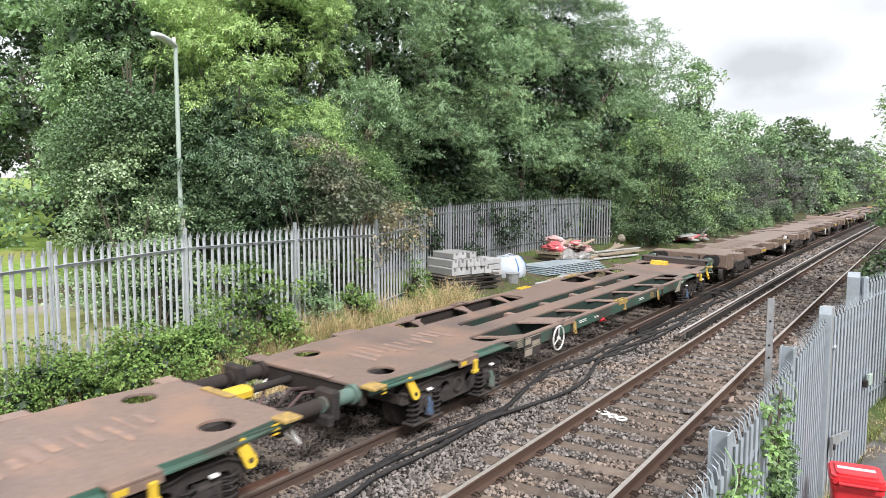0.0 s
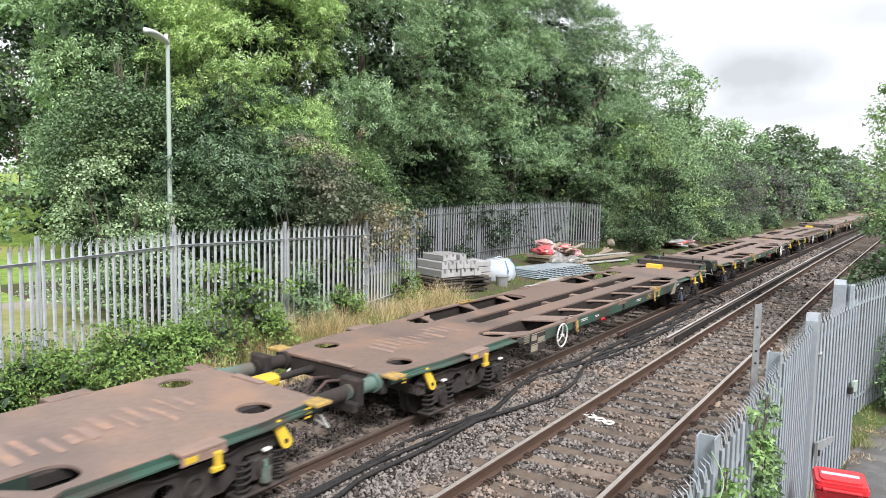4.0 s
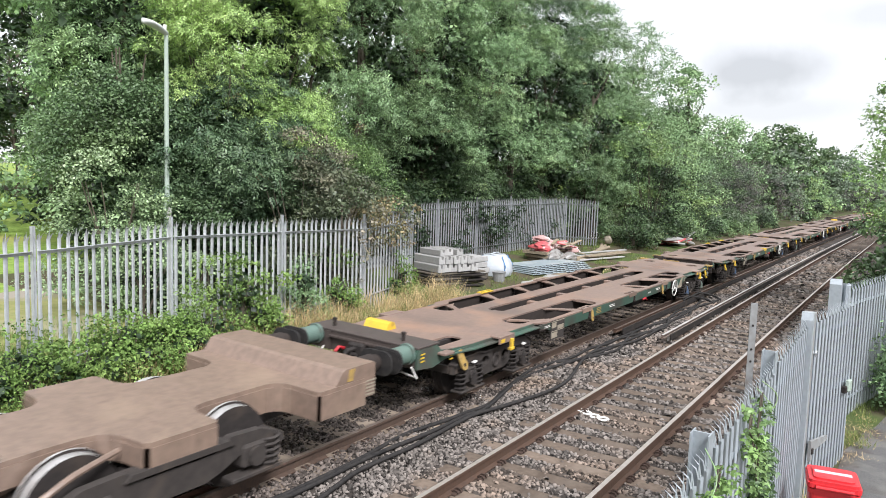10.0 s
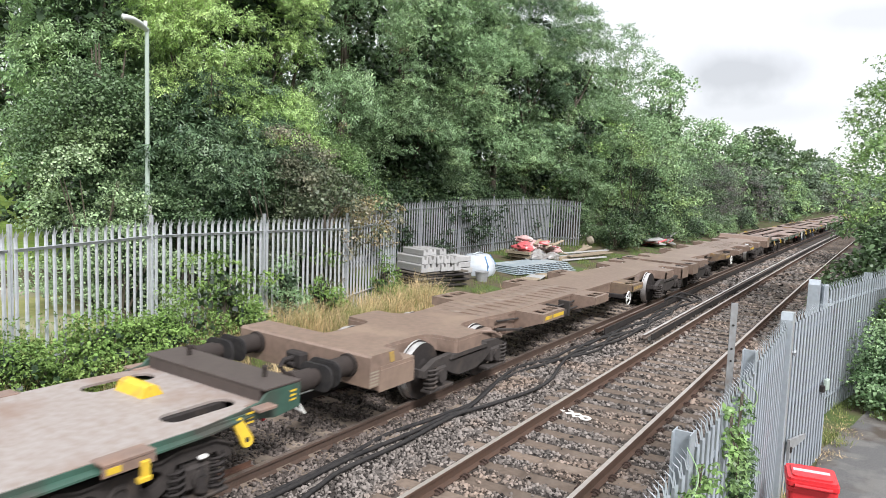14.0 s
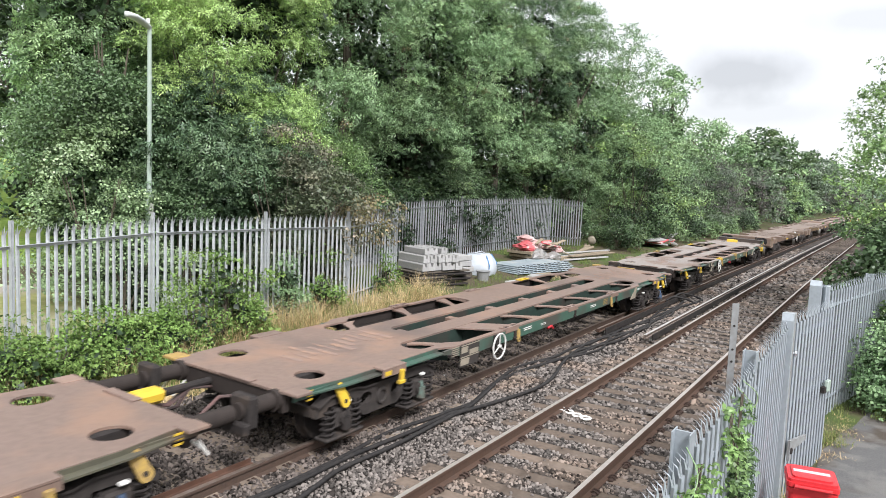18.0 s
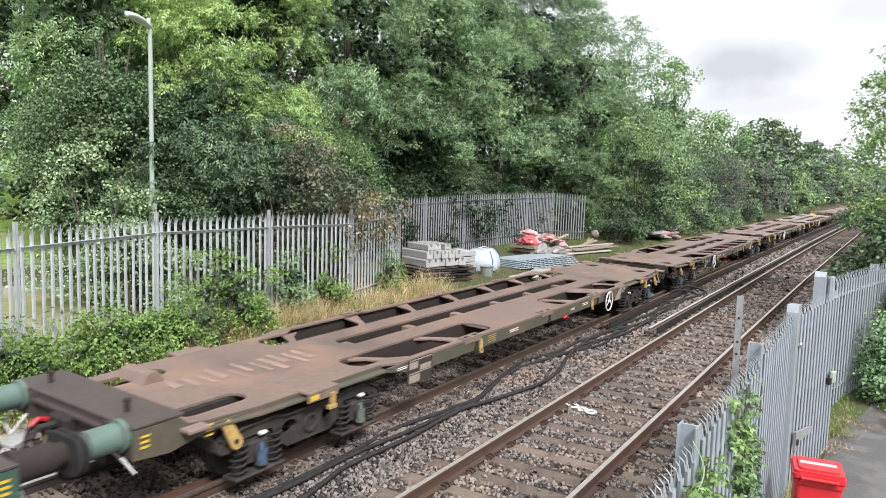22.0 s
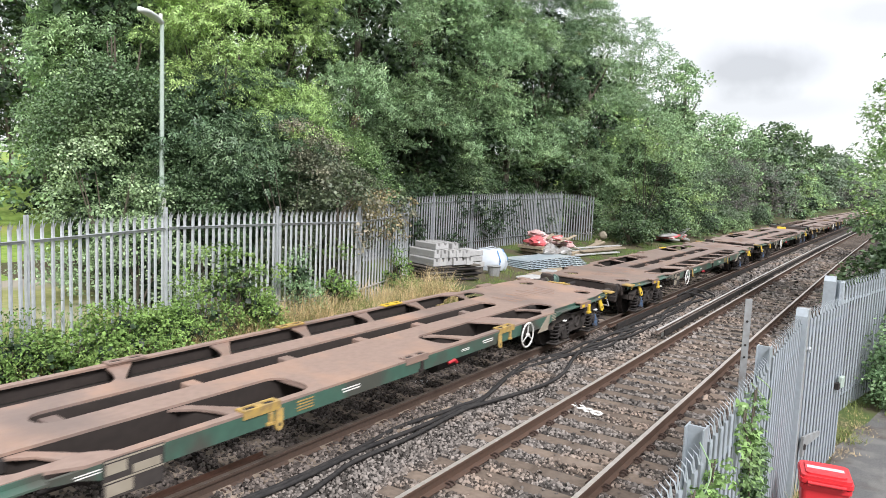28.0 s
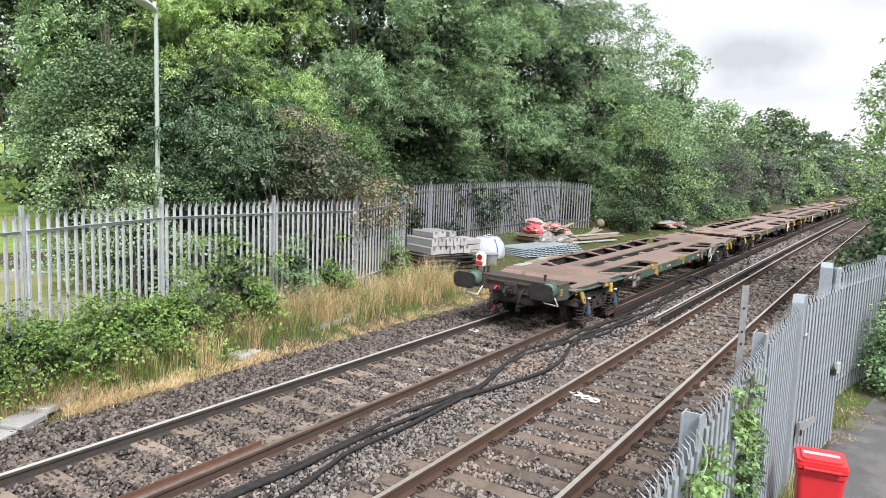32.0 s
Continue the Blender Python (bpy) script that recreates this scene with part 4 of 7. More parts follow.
for k, (x, y, hh, leaf) in enumerate(((38, 14.5, 10.4, "ash"), (41, 17, 10.2, "light"), (45, 14, 9.0, "ash"), (50, 13.6, 12.0, "ash"), (49, 17, 10.4, "dark"), (56, 14, 9.4, "ash"), (61, 13.5, 9.4, "ash"), (66, 13.4, 9.6, "ash"), (72, 13.2, 9.0, "dark"), (78, 13, 8.9, "ash"), (85, 13, 8.6, "grey"), (92, 12.5, 11.2, "dark"), (99, 12.5, 10.6, "dark"), (107, 12.5, 9.4, "ash"), (116, 12, 9.2, "grey"), (126, 12, 9.6, "grey"), (138, 12, 9.2, "ash"), (152, 13, 10.0, "dark"), (170, 14, 9.6, "ash"), (190, 14, 10.2, "grey"), (215, 15, 10.5, "dark"), (245, 15, 11, "ash"), (280, 16, 11, "grey"), (320, 16, 12, "dark"))):
    tree("background_tree", "tall green tree rising behind the lineside shrubs", x, bend(x) + y, hh, 3.6 if x < 100 else 5.5, 3.6 if x < 100 else 5, leaf, 500 + k, per=70 if x < 70 else 24, size=0.2 if x < 70 else 0.4, count=300 if x < 60 else 190, radius=(0.55, 1.0), group=WOOD, kind="broad", rough=0.34)
tree("ash_tree", "sparse ash tree with wispy drooping twigs", 40.5, 13.6, 14.6, 2.2, 2.0, "ash", 590, per=16, size=0.5, count=150, low=0.45, radius=(0.5, 0.9), group=WOOD, rough=0.5, kind="pinnate", core=False)
tree("broadleaf_tree", "slender green tree with a pointed top", 50.0, 12.6, 13.4, 0.9, 0.9, "ash", 591, per=190, size=0.17, count=200, low=0.3, radius=(0.3, 0.55), top=0.85, group=WOOD, kind="broad")
for k, (x, y, hh, rx, leaf) in enumerate(((13.4, -4.7, 7.2, 2.6, "maple"), (10.6, -4.3, 3.2, 1.2, "dark"), (17.5, -5.4, 6.6, 2.9, "ash"), (22.5, -6.0, 6.8, 2.9, "ash"), (28, -6.2, 6.5, 3.0, "light"), (35, -6.6, 7.0, 3.2, "ash"), (43, -7.0, 7.0, 3.4, "ash"), (53, -7.5, 7.5, 3.6, "dark"), (65, -8, 8.0, 4, "ash"), (80, -9, 8.5, 4.4, "light"), (98, -10.5, 9, 4.6, "ash"), (120, -12.5, 9.5, 5, "grey"), (150, -14, 10, 5.5, "ash"), (185, -17, 10, 6, "dark"), (225, -20, 11, 6.5, "ash"), (270, -24, 11, 7, "grey"))):
    tree("lineside_tree", "leafy green tree overhanging the near fence" if hh > 4 else "dark green elder beside the near fence", x, bend(x) + y, hh, rx, rx * 0.95, leaf, 600 + k, per=260 if k < 3 else (100 if k < 6 else 40), size=0.12 if k < 3 else (0.2 if k < 6 else 0.34), count=200 if k < 3 else 130, radius=(0.3, 0.65) if k < 5 else (0.6, 1.2), group="trees on the near side", low=0.1, kind="three" if k == 0 else "broad", r=0.16)
# low growth along the foot of the lineside shrubs
for k in range(16):
    x = 28.5 + 2.3 * k
    # every fourth bush takes the leaf with shade in its colour
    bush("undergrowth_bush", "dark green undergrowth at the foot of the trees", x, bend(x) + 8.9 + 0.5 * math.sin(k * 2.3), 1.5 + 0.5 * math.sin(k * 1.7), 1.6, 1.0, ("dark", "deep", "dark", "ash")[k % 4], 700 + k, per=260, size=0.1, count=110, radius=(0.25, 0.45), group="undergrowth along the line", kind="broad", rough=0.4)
hill = Shape()
hx = [60 + 60 * i for i in range(34)]
for i, x in enumerate(hx):
    hgt = 24 + 16 * noise.noise((x * 0.004, 2.0, 0)) + 10 * noise.noise((x * 0.02, 5.0, 0))
    hill.v += [(1200 + 0.05 * x, -1000 + x, -2), (1250 + 0.05 * x, -1000 + x, max(4, hgt)), (1400, -1000 + x, -2)]
hill.f = [(3 * i, 3 * i + 3, 3 * i + 4, 3 * i + 1) for i in range(len(hx) - 1)] + [(3 * i + 1, 3 * i + 4, 3 * i + 5, 3 * i + 2) for i in range(len(hx) - 1)]
solid("backdrop_hill", hill, M["hill"], "hazy wooded hill on the skyline", "hill", kind="structure", smooth=True)


# ---- sleepers, fastenings, conductor rails, cables ----
BALLAST = bpy.data.objects["ballast"]
PITCH_NEAR, PITCH_FAR = 0.538, 0.565
SLEEPER = Shape().box(-0.125, 0.125, -1.27, 1.27, -0.3, -0.168, 0.012).mesh("sleeper", M["sleeper"])
M["sleeper_far"] = material("buried_stained_sleeper", (0.25, 0.2, 0.155), 0.9, grain=((0.12, 0.095, 0.075), 0.7), stain=((0.36, 0.3, 0.24), 0.56, 0.7, 0.9, 0.6), each=0.25, bump=0.3, scale=10)
SLEEPER_FAR = Shape().box(-0.13, 0.13, -1.27, 1.27, -0.3, -0.132, 0.012).mesh("sleeper", M["sleeper_far"])
CLIP = Shape()
for sgn in (-1, 1):
    CLIP.box(-0.09, 0.09, sgn * 0.1 - 0.03, sgn * 0.1 + 0.03, -0.17, -0.142, 0.008)
    for dx in (-0.035, 0.035):
        CLIP.pipe([(dx, sgn * 0.05, -0.142), (dx, sgn * 0.085, -0.115), (dx, sgn * 0.125, -0.118), (dx, sgn * 0.15, -0.15)], 0.012, 5)
CLIP = CLIP.mesh("rail_clip", M["clip"])
rest = Shape()
for k in range(-40, 330):
    x = k * PITCH_NEAR
    if x < -8 or x > 52:
        rest.box(x - 0.125, x + 0.125, bend(x) - 1.27, bend(x) + 1.27, -0.3, -0.168)
        continue
    sl = part("sleeper", SLEEPER, None, BALLAST, at=pose(x + RNG.uniform(-0.012, 0.012), bend(x) + RNG.uniform(-0.02, 0.02), 0, 0, 0, turn(x) + RNG.uniform(-0.5, 0.5)))
    if x < 26:
        for side in (-1, 1):
            part("rail_clip", CLIP, None, sl, at=pose(0, side * HALF, 0))
far_mid = pose(0, FAR_Y - HALF, 0, CANT) @ pose(0, HALF, 0)
for k in range(-40, 300):
    x = k * PITCH_FAR + 0.05
    if x < -8 or x > 26:
        if x > 26:
            rest.box(x - 0.13, x + 0.13, bend(x) + FAR_Y - 1.27, bend(x) + FAR_Y + 1.27, -0.3, -0.14)
        continue
    sl = part("sleeper", SLEEPER_FAR, None, BALLAST, at=pose(x, bend(x), 0) @ far_mid)
    if x < 14:
        for side in (-1, 1):
            part("rail_clip", CLIP, None, sl, at=pose(0, side * HALF, 0))
tagged(part("distant_sleepers", rest, M["sleeper"], BALLAST), kind="stuff")

# conductor rails on their insulators, with guard boards
COND = [(-0.045, -0.09), (0.045, -0.09), (0.045, -0.07), (0.02, -0.055), (0.03, -0.03), (0.035, 0), (-0.035, 0), (-0.03, -0.03), (-0.02, -0.055), (-0.045, -0.07)]
for y, x0, bright in ((1.13, 7.9, True), (2.24, 7.8, False)):
    c = solid("conductor_rail", along(COND, x0, 420, 3, y, 0.075), M["rail_dull"] if bright else M["rail_side"], "electric conductor rail on white insulators", "conductor rail", group="conductor rails", kind="structure")
    part("worn_top", along([(-0.03, 0.0008), (0.03, 0.0008), (0.03, 0.003), (-0.03, 0.003)], x0, 420, 3, y, 0.075), M["cond_top"] if bright else M["rail_dull"], c)
    part("guard_board", along([(-0.016, -0.12), (0.016, -0.12), (0.016, 0.02), (-0.016, 0.02)], x0 + 0.2, 420, 3, y - 0.13, 0.05), M["under"], c, "dark guard board")
    for k in range(24):
        x = x0 + 0.6 + k * 2.2
        part("insulator", Shape().tube((x, bend(x) + y, -0.18), (x, bend(x) + y, -0.015), 0.06, 8, 0.045), M["white"], c)
# a rusty channel laid by the far line
ch = along([(-0.09, -0.07), (0.09, -0.07), (0.09, 0.0), (0.075, 0.0), (0.075, -0.05), (-0.075, -0.05), (-0.075, 0.0), (-0.09, 0.0)], -12, -2.5, 3, FAR_Y - HALF + 0.16, -0.03)
solid("steel_channel", ch, M["channel"], "rusty orange steel channel lying beside the rail", "steel channel")


def smooth_path(pts, n=5):
    """Points of a smooth curve through pts."""
    out, P = [], [Vector(p) for p in pts]
    for i in range(len(P) - 1):
        a, b, c, d = P[max(i - 1, 0)], P[i], P[i + 1], P[min(i + 2, len(P) - 1)]
        for k in range(n):
            t = k / n
            out.append(0.5 * ((2 * b) + (c - a) * t + (2 * a - 5 * b + 4 * c - d) * t * t + (3 * b - a - 3 * c + d) * t ** 3))
    return out + [P[-1]]


ROUTES = [
    [(-9.5, 2.15), (-6, 2.18), (-3.7, 2.2), (-2.8, 2.14), (-1.6, 2.16), (-0.55, 2.24), (0.25, 2.11), (0.8, 2.06), (1.4, 2.0), (2.0, 2.12), (2.65, 2.25), (3.3, 2.28), (4.0, 2.23), (4.95, 2.08), (6.3, 1.9), (7.6, 1.88), (10.15, 1.75), (13.96, 1.8), (15.2, 1.6)],
    [(-9.5, 2.05), (-6, 2.08), (-3.7, 2.11), (-2.7, 2.06), (-1.5, 2.08), (-0.4, 1.99), (0.65, 1.96), (1.1, 1.91), (2.2, 2.12), (3.0, 2.31), (3.9, 2.42), (4.5, 2.33), (5.2, 2.2), (6.3, 2.22), (7.0, 2.09), (8.24, 2.1), (10.51, 1.95), (12.6, 1.9), (14.48, 1.75)],
    [(-9.5, 1.5), (-6, 1.55), (-3.28, 1.67), (-2.5, 1.79), (-1.9, 1.9), (-0.85, 1.84), (0.37, 1.88), (0.85, 1.86), (1.32, 1.74), (2.5, 1.53), (3.3, 1.51), (4.05, 1.66), (4.7, 1.83), (5.8, 2.02), (6.68, 1.9), (7.99, 1.64), (11.21, 1.75), (14.5, 1.95), (15.4, 2.15)],
    [(4.6, 2.3), (5.4, 1.98), (6.6, 1.72), (8.0, 1.98), (9.4, 2.08), (10.8, 1.82), (12.2, 1.66), (13.6, 1.9), (15.0, 2.0)],
    [(6.0, 2.05), (7.2, 2.16), (8.6, 1.88), (9.8, 1.62), (11.2, 1.92), (12.8, 2.06), (14.2, 1.72), (15.8, 1.62)],
]
for k, route in enumerate(ROUTES):
    pts = [(x, y, -0.125 + 0.012 * (k % 3) + 0.012 * noise.noise((x * 1.3, k, 0))) for x, y in route]
    solid("cable", Shape().pipe(smooth_path(pts), 0.03 if k < 3 else 0.027, 8), M["cable"], "thick black power cable snaking over the ballast", "cable", group="cables between the tracks", smooth=True)
for x in (15.2, 16.2):
    solid("cable", Shape().pipe(smooth_path([(x - 1.6, 2.2, 0.06), (x - 0.9, 2.15, 0.1), (x - 0.2, 1.95, -0.02), (x, 1.75, -0.12), (x - 0.3, 1.6, -0.14)]), 0.034, 8), M["cable"], "short looped cable joined to the conductor rail", "cable", group="cables between the tracks", smooth=True)


def stone_field(name, mat, label, zones, seed):
    """Loose angular stones, one joined mesh. zones: x0, x1, y0, y1, number for a square metre, size, and z."""
    rng = np.random.default_rng(seed)
    base = np.array([(-1, -1, -1), (1, -1, -1), (1, 1, -1), (-1, 1, -1), (-0.7, -0.7, 1), (0.7, -0.7, 1), (0.7, 0.7, 1), (-0.7, 0.7, 1)], float)
    tri = np.array([(0, 1, 5, 4), (1, 2, 6, 5), (2, 3, 7, 6), (3, 0, 4, 7), (4, 5, 6, 7)])
    V, F, n0 = [], [], 0
    for x0, x1, y0, y1, dens, size, z in zones:
        n = int((x1 - x0) * (y1 - y0) * dens)
        p = np.stack([rng.uniform(x0, x1, n), rng.uniform(y0, y1, n), rng.uniform(-0.012, 0.014, n) + z], 1)
        gap = np.abs(((p[:, 0] + PITCH_NEAR / 2) % PITCH_NEAR) - PITCH_NEAR / 2)
        keep = ~((np.abs(p[:, 1]) < 1.24) & (gap < 0.135) & (rng.random(n) > 0.03))
        for m in (-HALF, HALF, FAR_Y - HALF, FAR_Y + HALF):
            keep &= np.abs(p[:, 1] - m) > 0.085
        fgap = np.abs(((p[:, 0] - 0.05 + PITCH_FAR / 2) % PITCH_FAR) - PITCH_FAR / 2)
        inner = np.abs(np.abs(p[:, 1] - FAR_Y) - HALF + 0.2)
        keep &= ~((fgap < 0.12) & (inner < 0.2) & (rng.random(n) > 0.12))
        p = p[keep]
        n = len(p)
        lean = np.where(p[:, 1] > 1.7, np.clip(p[:, 1] - (FAR_Y - HALF), 0, 2.4) * math.sin(radians(CANT)), 0) * (p[:, 1] < 5.2)
        p[:, 2] += lean
        p[:, 1] += np.array([bend(x) for x in p[:, 0]])
        s = size * rng.uniform(0.45, 1.15, (n, 1, 1)) * rng.uniform(0.55, 1.15, (n, 1, 3)) * np.array([1, 1, 0.75])
        v = base[None] * (1 + rng.uniform(-0.4, 0.3, (n, 8, 3))) * s
        a0, tilt = rng.uniform(0, 6.283, n), rng.normal(size=(n, 2)) * 0.32
        q = np.stack([np.cos(a0 / 2), tilt[:, 0], tilt[:, 1], np.sin(a0 / 2)], 1)
        q /= np.linalg.norm(q, axis=1)[:, None]
        w, a, b, c = q.T
        R = np.stack([1 - 2 * (b * b + c * c), 2 * (a * b - c * w), 2 * (a * c + b * w), 2 * (a * b + c * w), 1 - 2 * (a * a + c * c), 2 * (b * c - a * w), 2 * (a * c - b * w), 2 * (b * c + a * w), 1 - 2 * (a * a + b * b)], 1).reshape(n, 3, 3)
        v = np.einsum("nij,nkj->nki", R, v) + p[:, None]
        V.append(v.reshape(-1, 3))
        F.append((tri[None] + (np.arange(n) * 8)[:, None, None]).reshape(-1, 4) + n0)
        n0 += 8 * n
    V, F = np.concatenate(V), np.concatenate(F).astype(np.int32)
    me = bpy.data.meshes.new(name)
    me.vertices.add(len(V))
    me.vertices.foreach_set("co", V.astype(np.float32).ravel())
    me.loops.add(F.size)
    me.loops.foreach_set("vertex_index", F.ravel())
    me.polygons.add(len(F))
    me.polygons.foreach_set("loop_start", np.arange(0, F.size, 4, dtype=np.int32))
    me.polygons.foreach_set("loop_total", np.full(len(F), 4, dtype=np.int32))
    me.materials.append(mat)
    me.update()
    return tagged(new(name, me), label, "ballast", kind="stuff")


stone_field("ballast_stones", M["stone"], "loose angular grey ballast stones", [(-7, 2.5, -2.3, 2.35, 800, 0.027, -0.168), (2.5, 8, -2.3, 2.35, 400, 0.036, -0.172), (8, 18, -2.3, 2.3, 220, 0.048, -0.175), (18, 45, -2.3, 2.3, 60, 0.08, -0.178)], 1)
stone_field("oily_ballast_stones", M["stone_dark"], "brown-black oily ballast stones under the far line", [(-6.5, 3, 2.2, 5.2, 800, 0.027, -0.14), (3, 9, 2.2, 5.2, 380, 0.037, -0.145), (-6.5, 9, 5.2, 5.85, 600, 0.03, -0.222), (9, 22, 2.2, 6.0, 150, 0.055, -0.17), (22, 45, 2.2, 6.0, 40, 0.085, -0.17)], 2)


def splash(name, label, x, y, z, r, mat, seed, cat="paint mark"):
    """A flat uneven blotch."""
    rng, s = random.Random(seed), Shape()
    n = 12
    ring = [(x + r * 1.5 * rng.uniform(0.5, 1) * math.cos(6.283 * k / n), y + r * rng.uniform(0.5, 1) * math.sin(6.283 * k / n), z) for k in range(n)]
    s.add([(x, y, z + 0.004)] + ring, [(0, k + 1, (k + 1) % n + 1) for k in range(n)])
    return solid(name, s, mat, label, cat)


def painted_ring(x, y, z, r):
    s = Shape().ring((x, y, z), r, 0.02, "z", 14, 4)
    return solid("paint_mark", s, M["white"], "white ring painted across ballast and sleeper", "paint mark", group="white paint rings")


for x, y in ((2.14, 0.76), (2.1, 0.6), (2.02, 0.42), (1.98, 0.26)):
    painted_ring(x, y, -0.15, 0.075)
for x, y in ((4.7, 4.28), (4.62, 4.12), (4.56, 3.98)):
    painted_ring(x, y, -0.1, 0.075)
for k, (x, y, z, r) in enumerate(((-2.79, 4.69, -0.12, 0.12), (-3.94, 4.62, -0.12, 0.14), (1.69, 2.39, -0.14, 0.13), (2.48, 3.23, -0.12, 0.09), (1.5, 3.26, -0.12, 0.16), (-0.9, 4.6, -0.12, 0.1))):
    splash("lime_stain", "chalky white stain on the ballast", x, y, z, r, M["white"] if k < 3 else M["concrete"], k, "stain")


# ---- the yard behind the far fence ----
YZ = 0.16
st = thing("concrete_block_stack", "stack of pale concrete blocks on dark timber pallets", "concrete blocks", at=pose(10.45, 8.85, YZ, 0, 0, -20) @ Matrix.Diagonal((0.86, 0.9, 1, 1)))
for k in range(6):
    part("bearer", Shape().box(-1.25, 1.2, -0.75, 0.75, 0.02 + k * 0.08, 0.075 + k * 0.08, 0.015), M["old_timber"] if k % 2 else M["under"], st, at=pose(0.05 * (k % 3), 0.04 * (k % 2), 0, 0, 0, (-7, 6, -2, 8, -5, 2)[k]))
RB = random.Random(21)
UNIT = Shape().prism([(0, 0), (0.29, 0), (0.29, 0.2), (0.26, 0.235), (0.2, 0.235), (0.18, 0.12), (0.11, 0.12), (0.09, 0.235), (0.03, 0.235), (0, 0.2)], -0.74, 0.72).mesh("trough_unit", M["concrete"])
for j in range(2):
    for k in range(6 - j):
        part("trough_unit", UNIT, None, st, "pale concrete trough unit", at=pose(-1.0 + 0.31 * k + 0.1 * j, RB.uniform(-0.09, 0.05), 0.51 + 0.245 * j, 0, RB.uniform(-1.5, 1.5), RB.uniform(-2.5, 2.5)))
for x, y, rz in ((-0.75, 0.05, 3), (-0.3, 0.18, -4), (0.05, 0.1, 2)):
    part("trough_unit", UNIT, None, st, "pale concrete trough unit", at=pose(x, y, 1.0, 0, RB.uniform(-2, 2), rz) @ Matrix.Diagonal((1, 0.8, 0.8, 1)))
st2 = thing("concrete_block_stack", "small stack of grey concrete slabs on boards", "concrete blocks", at=pose(12.3, 9.05, YZ + 0.02, 0, 0, -10))
for k in range(4):
    for j in range(3):
        part("block", Shape().box(-0.42, 0.42, -0.42 + 0.29 * j, -0.16 + 0.29 * j, k * 0.2, k * 0.2 + 0.18, 0.015), M["concrete"] if k else M["old_timber"], st2, at=pose(RNG.uniform(-0.08, 0.08), RNG.uniform(-0.02, 0.02), 0, 0, 0, RNG.uniform(-4, 4)))
# builder's bag
s = Shape()
n, m = 20, 9
for j in range(m):
    h = j / (m - 1)
    for k in range(n):
        a = 2 * math.pi * k / n
        sq = 0.6 / max(abs(math.cos(a)), abs(math.sin(a))) ** 0.55
        r = sq * (1 - 0.35 * h * h) * (1 + 0.12 * math.sin(h * 3.1)) + 0.045 * noise.noise((k * 0.9, j * 1.1, 3))
        s.v.append((r * math.cos(a), r * math.sin(a), h * 0.72 + 0.06 * noise.noise((k * 0.7, j, 9)) * h))
for j in range(m - 1):
    s.f += [(j * n + k, j * n + (k + 1) % n, (j + 1) * n + (k + 1) % n, (j + 1) * n + k) for k in range(n)]
s.f += [tuple(range((m - 1) * n, m * n))]
bag = solid("builders_bag", s, M["plastic"], "full white woven builder's bag with blue seams", "bag", at=pose(13.75, 8.95, YZ + 0.02, 0, 0, 20), smooth=True)
for a in (40, 130, 220, 310):
    part("seam", Shape().pipe([(0.66 * math.cos(radians(a)), 0.66 * math.sin(radians(a)), 0.05), (0.74 * math.cos(radians(a)), 0.74 * math.sin(radians(a)), 0.38), (0.5 * math.cos(radians(a)), 0.5 * math.sin(radians(a)), 0.7)], 0.022, 5), M["bag_blue"], bag)
for a in (0, 180):
    part("strap", Shape().pipe(smooth_path([(0.3 * math.cos(radians(a + 50)), 0.3 * math.sin(radians(a + 50)), 0.7), (0.4 * math.cos(radians(a)), 0.4 * math.sin(radians(a)), 0.77), (0.3 * math.cos(radians(a - 50)), 0.3 * math.sin(radians(a - 50)), 0.7)]), 0.02, 5), M["plastic"], bag)
solid("plastic_tub", Shape().tube((0, 0, 0), (0, 0, 0.34), 0.19, 16, 0.23).tube((0, 0, 0.34), (0, 0, 0.36), 0.25, 16), M["post_grey"], "pale grey plastic tub", "tub", at=pose(12.65, 8.15, 0.1))
# red and white road barriers heaped on pallets
heap = thing("barrier_heap", "heap of red and white plastic barriers and pallets", "barrier heap", at=pose(19.3, 9.2, 0.24, 0, 0, -12))
for k in range(3):
    pal = part("pallet", Shape().box(-1.0, 1.0, -0.6, 0.6, 0.0, 0.02), M["timber"], heap, at=pose(-0.1 * k, 0.1 * k, 0.02 + 0.16 * k, 0, 0, 5 * k - 5))
    for j in range(6):
        part("board", Shape().box(-1.0, 1.0, -0.6 + 0.22 * j, -0.47 + 0.22 * j, 0.09, 0.115, 0.004), M["timber"], pal)
    for j in range(3):
        part("runner", Shape().box(-1.0 + 0.92 * j, -0.84 + 0.92 * j, -0.6, 0.6, 0.02, 0.09), M["timber"], pal)
rb = random.Random(8)


def sack(w, d, h, seed):
    """A slack wrapped bundle with folds."""
    q, n, m = Shape(), 14, 7
    for j in range(m):
        t = j / (m - 1)
        for k in range(n):
            a = 2 * math.pi * k / n
            r = (1 - t ** 3 * 0.75) * (0.85 + 0.25 * math.sin(t * 3)) * (1 + 0.55 * noise.noise((math.cos(a) * 2.6 + seed, math.sin(a) * 2.6, t * 3.5)))
            q.v.append((w * r * math.cos(a), d * r * math.sin(a), h * t + 0.1 * h * noise.noise((k, j, seed))))
    for j in range(m - 1):
        q.f += [(j * n + k, j * n + (k + 1) % n, (j + 1) * n + (k + 1) % n, (j + 1) * n + k) for k in range(n)]
    q.f += [tuple(range((m - 1) * n, m * n)), tuple(range(n - 1, -1, -1))]
    return q


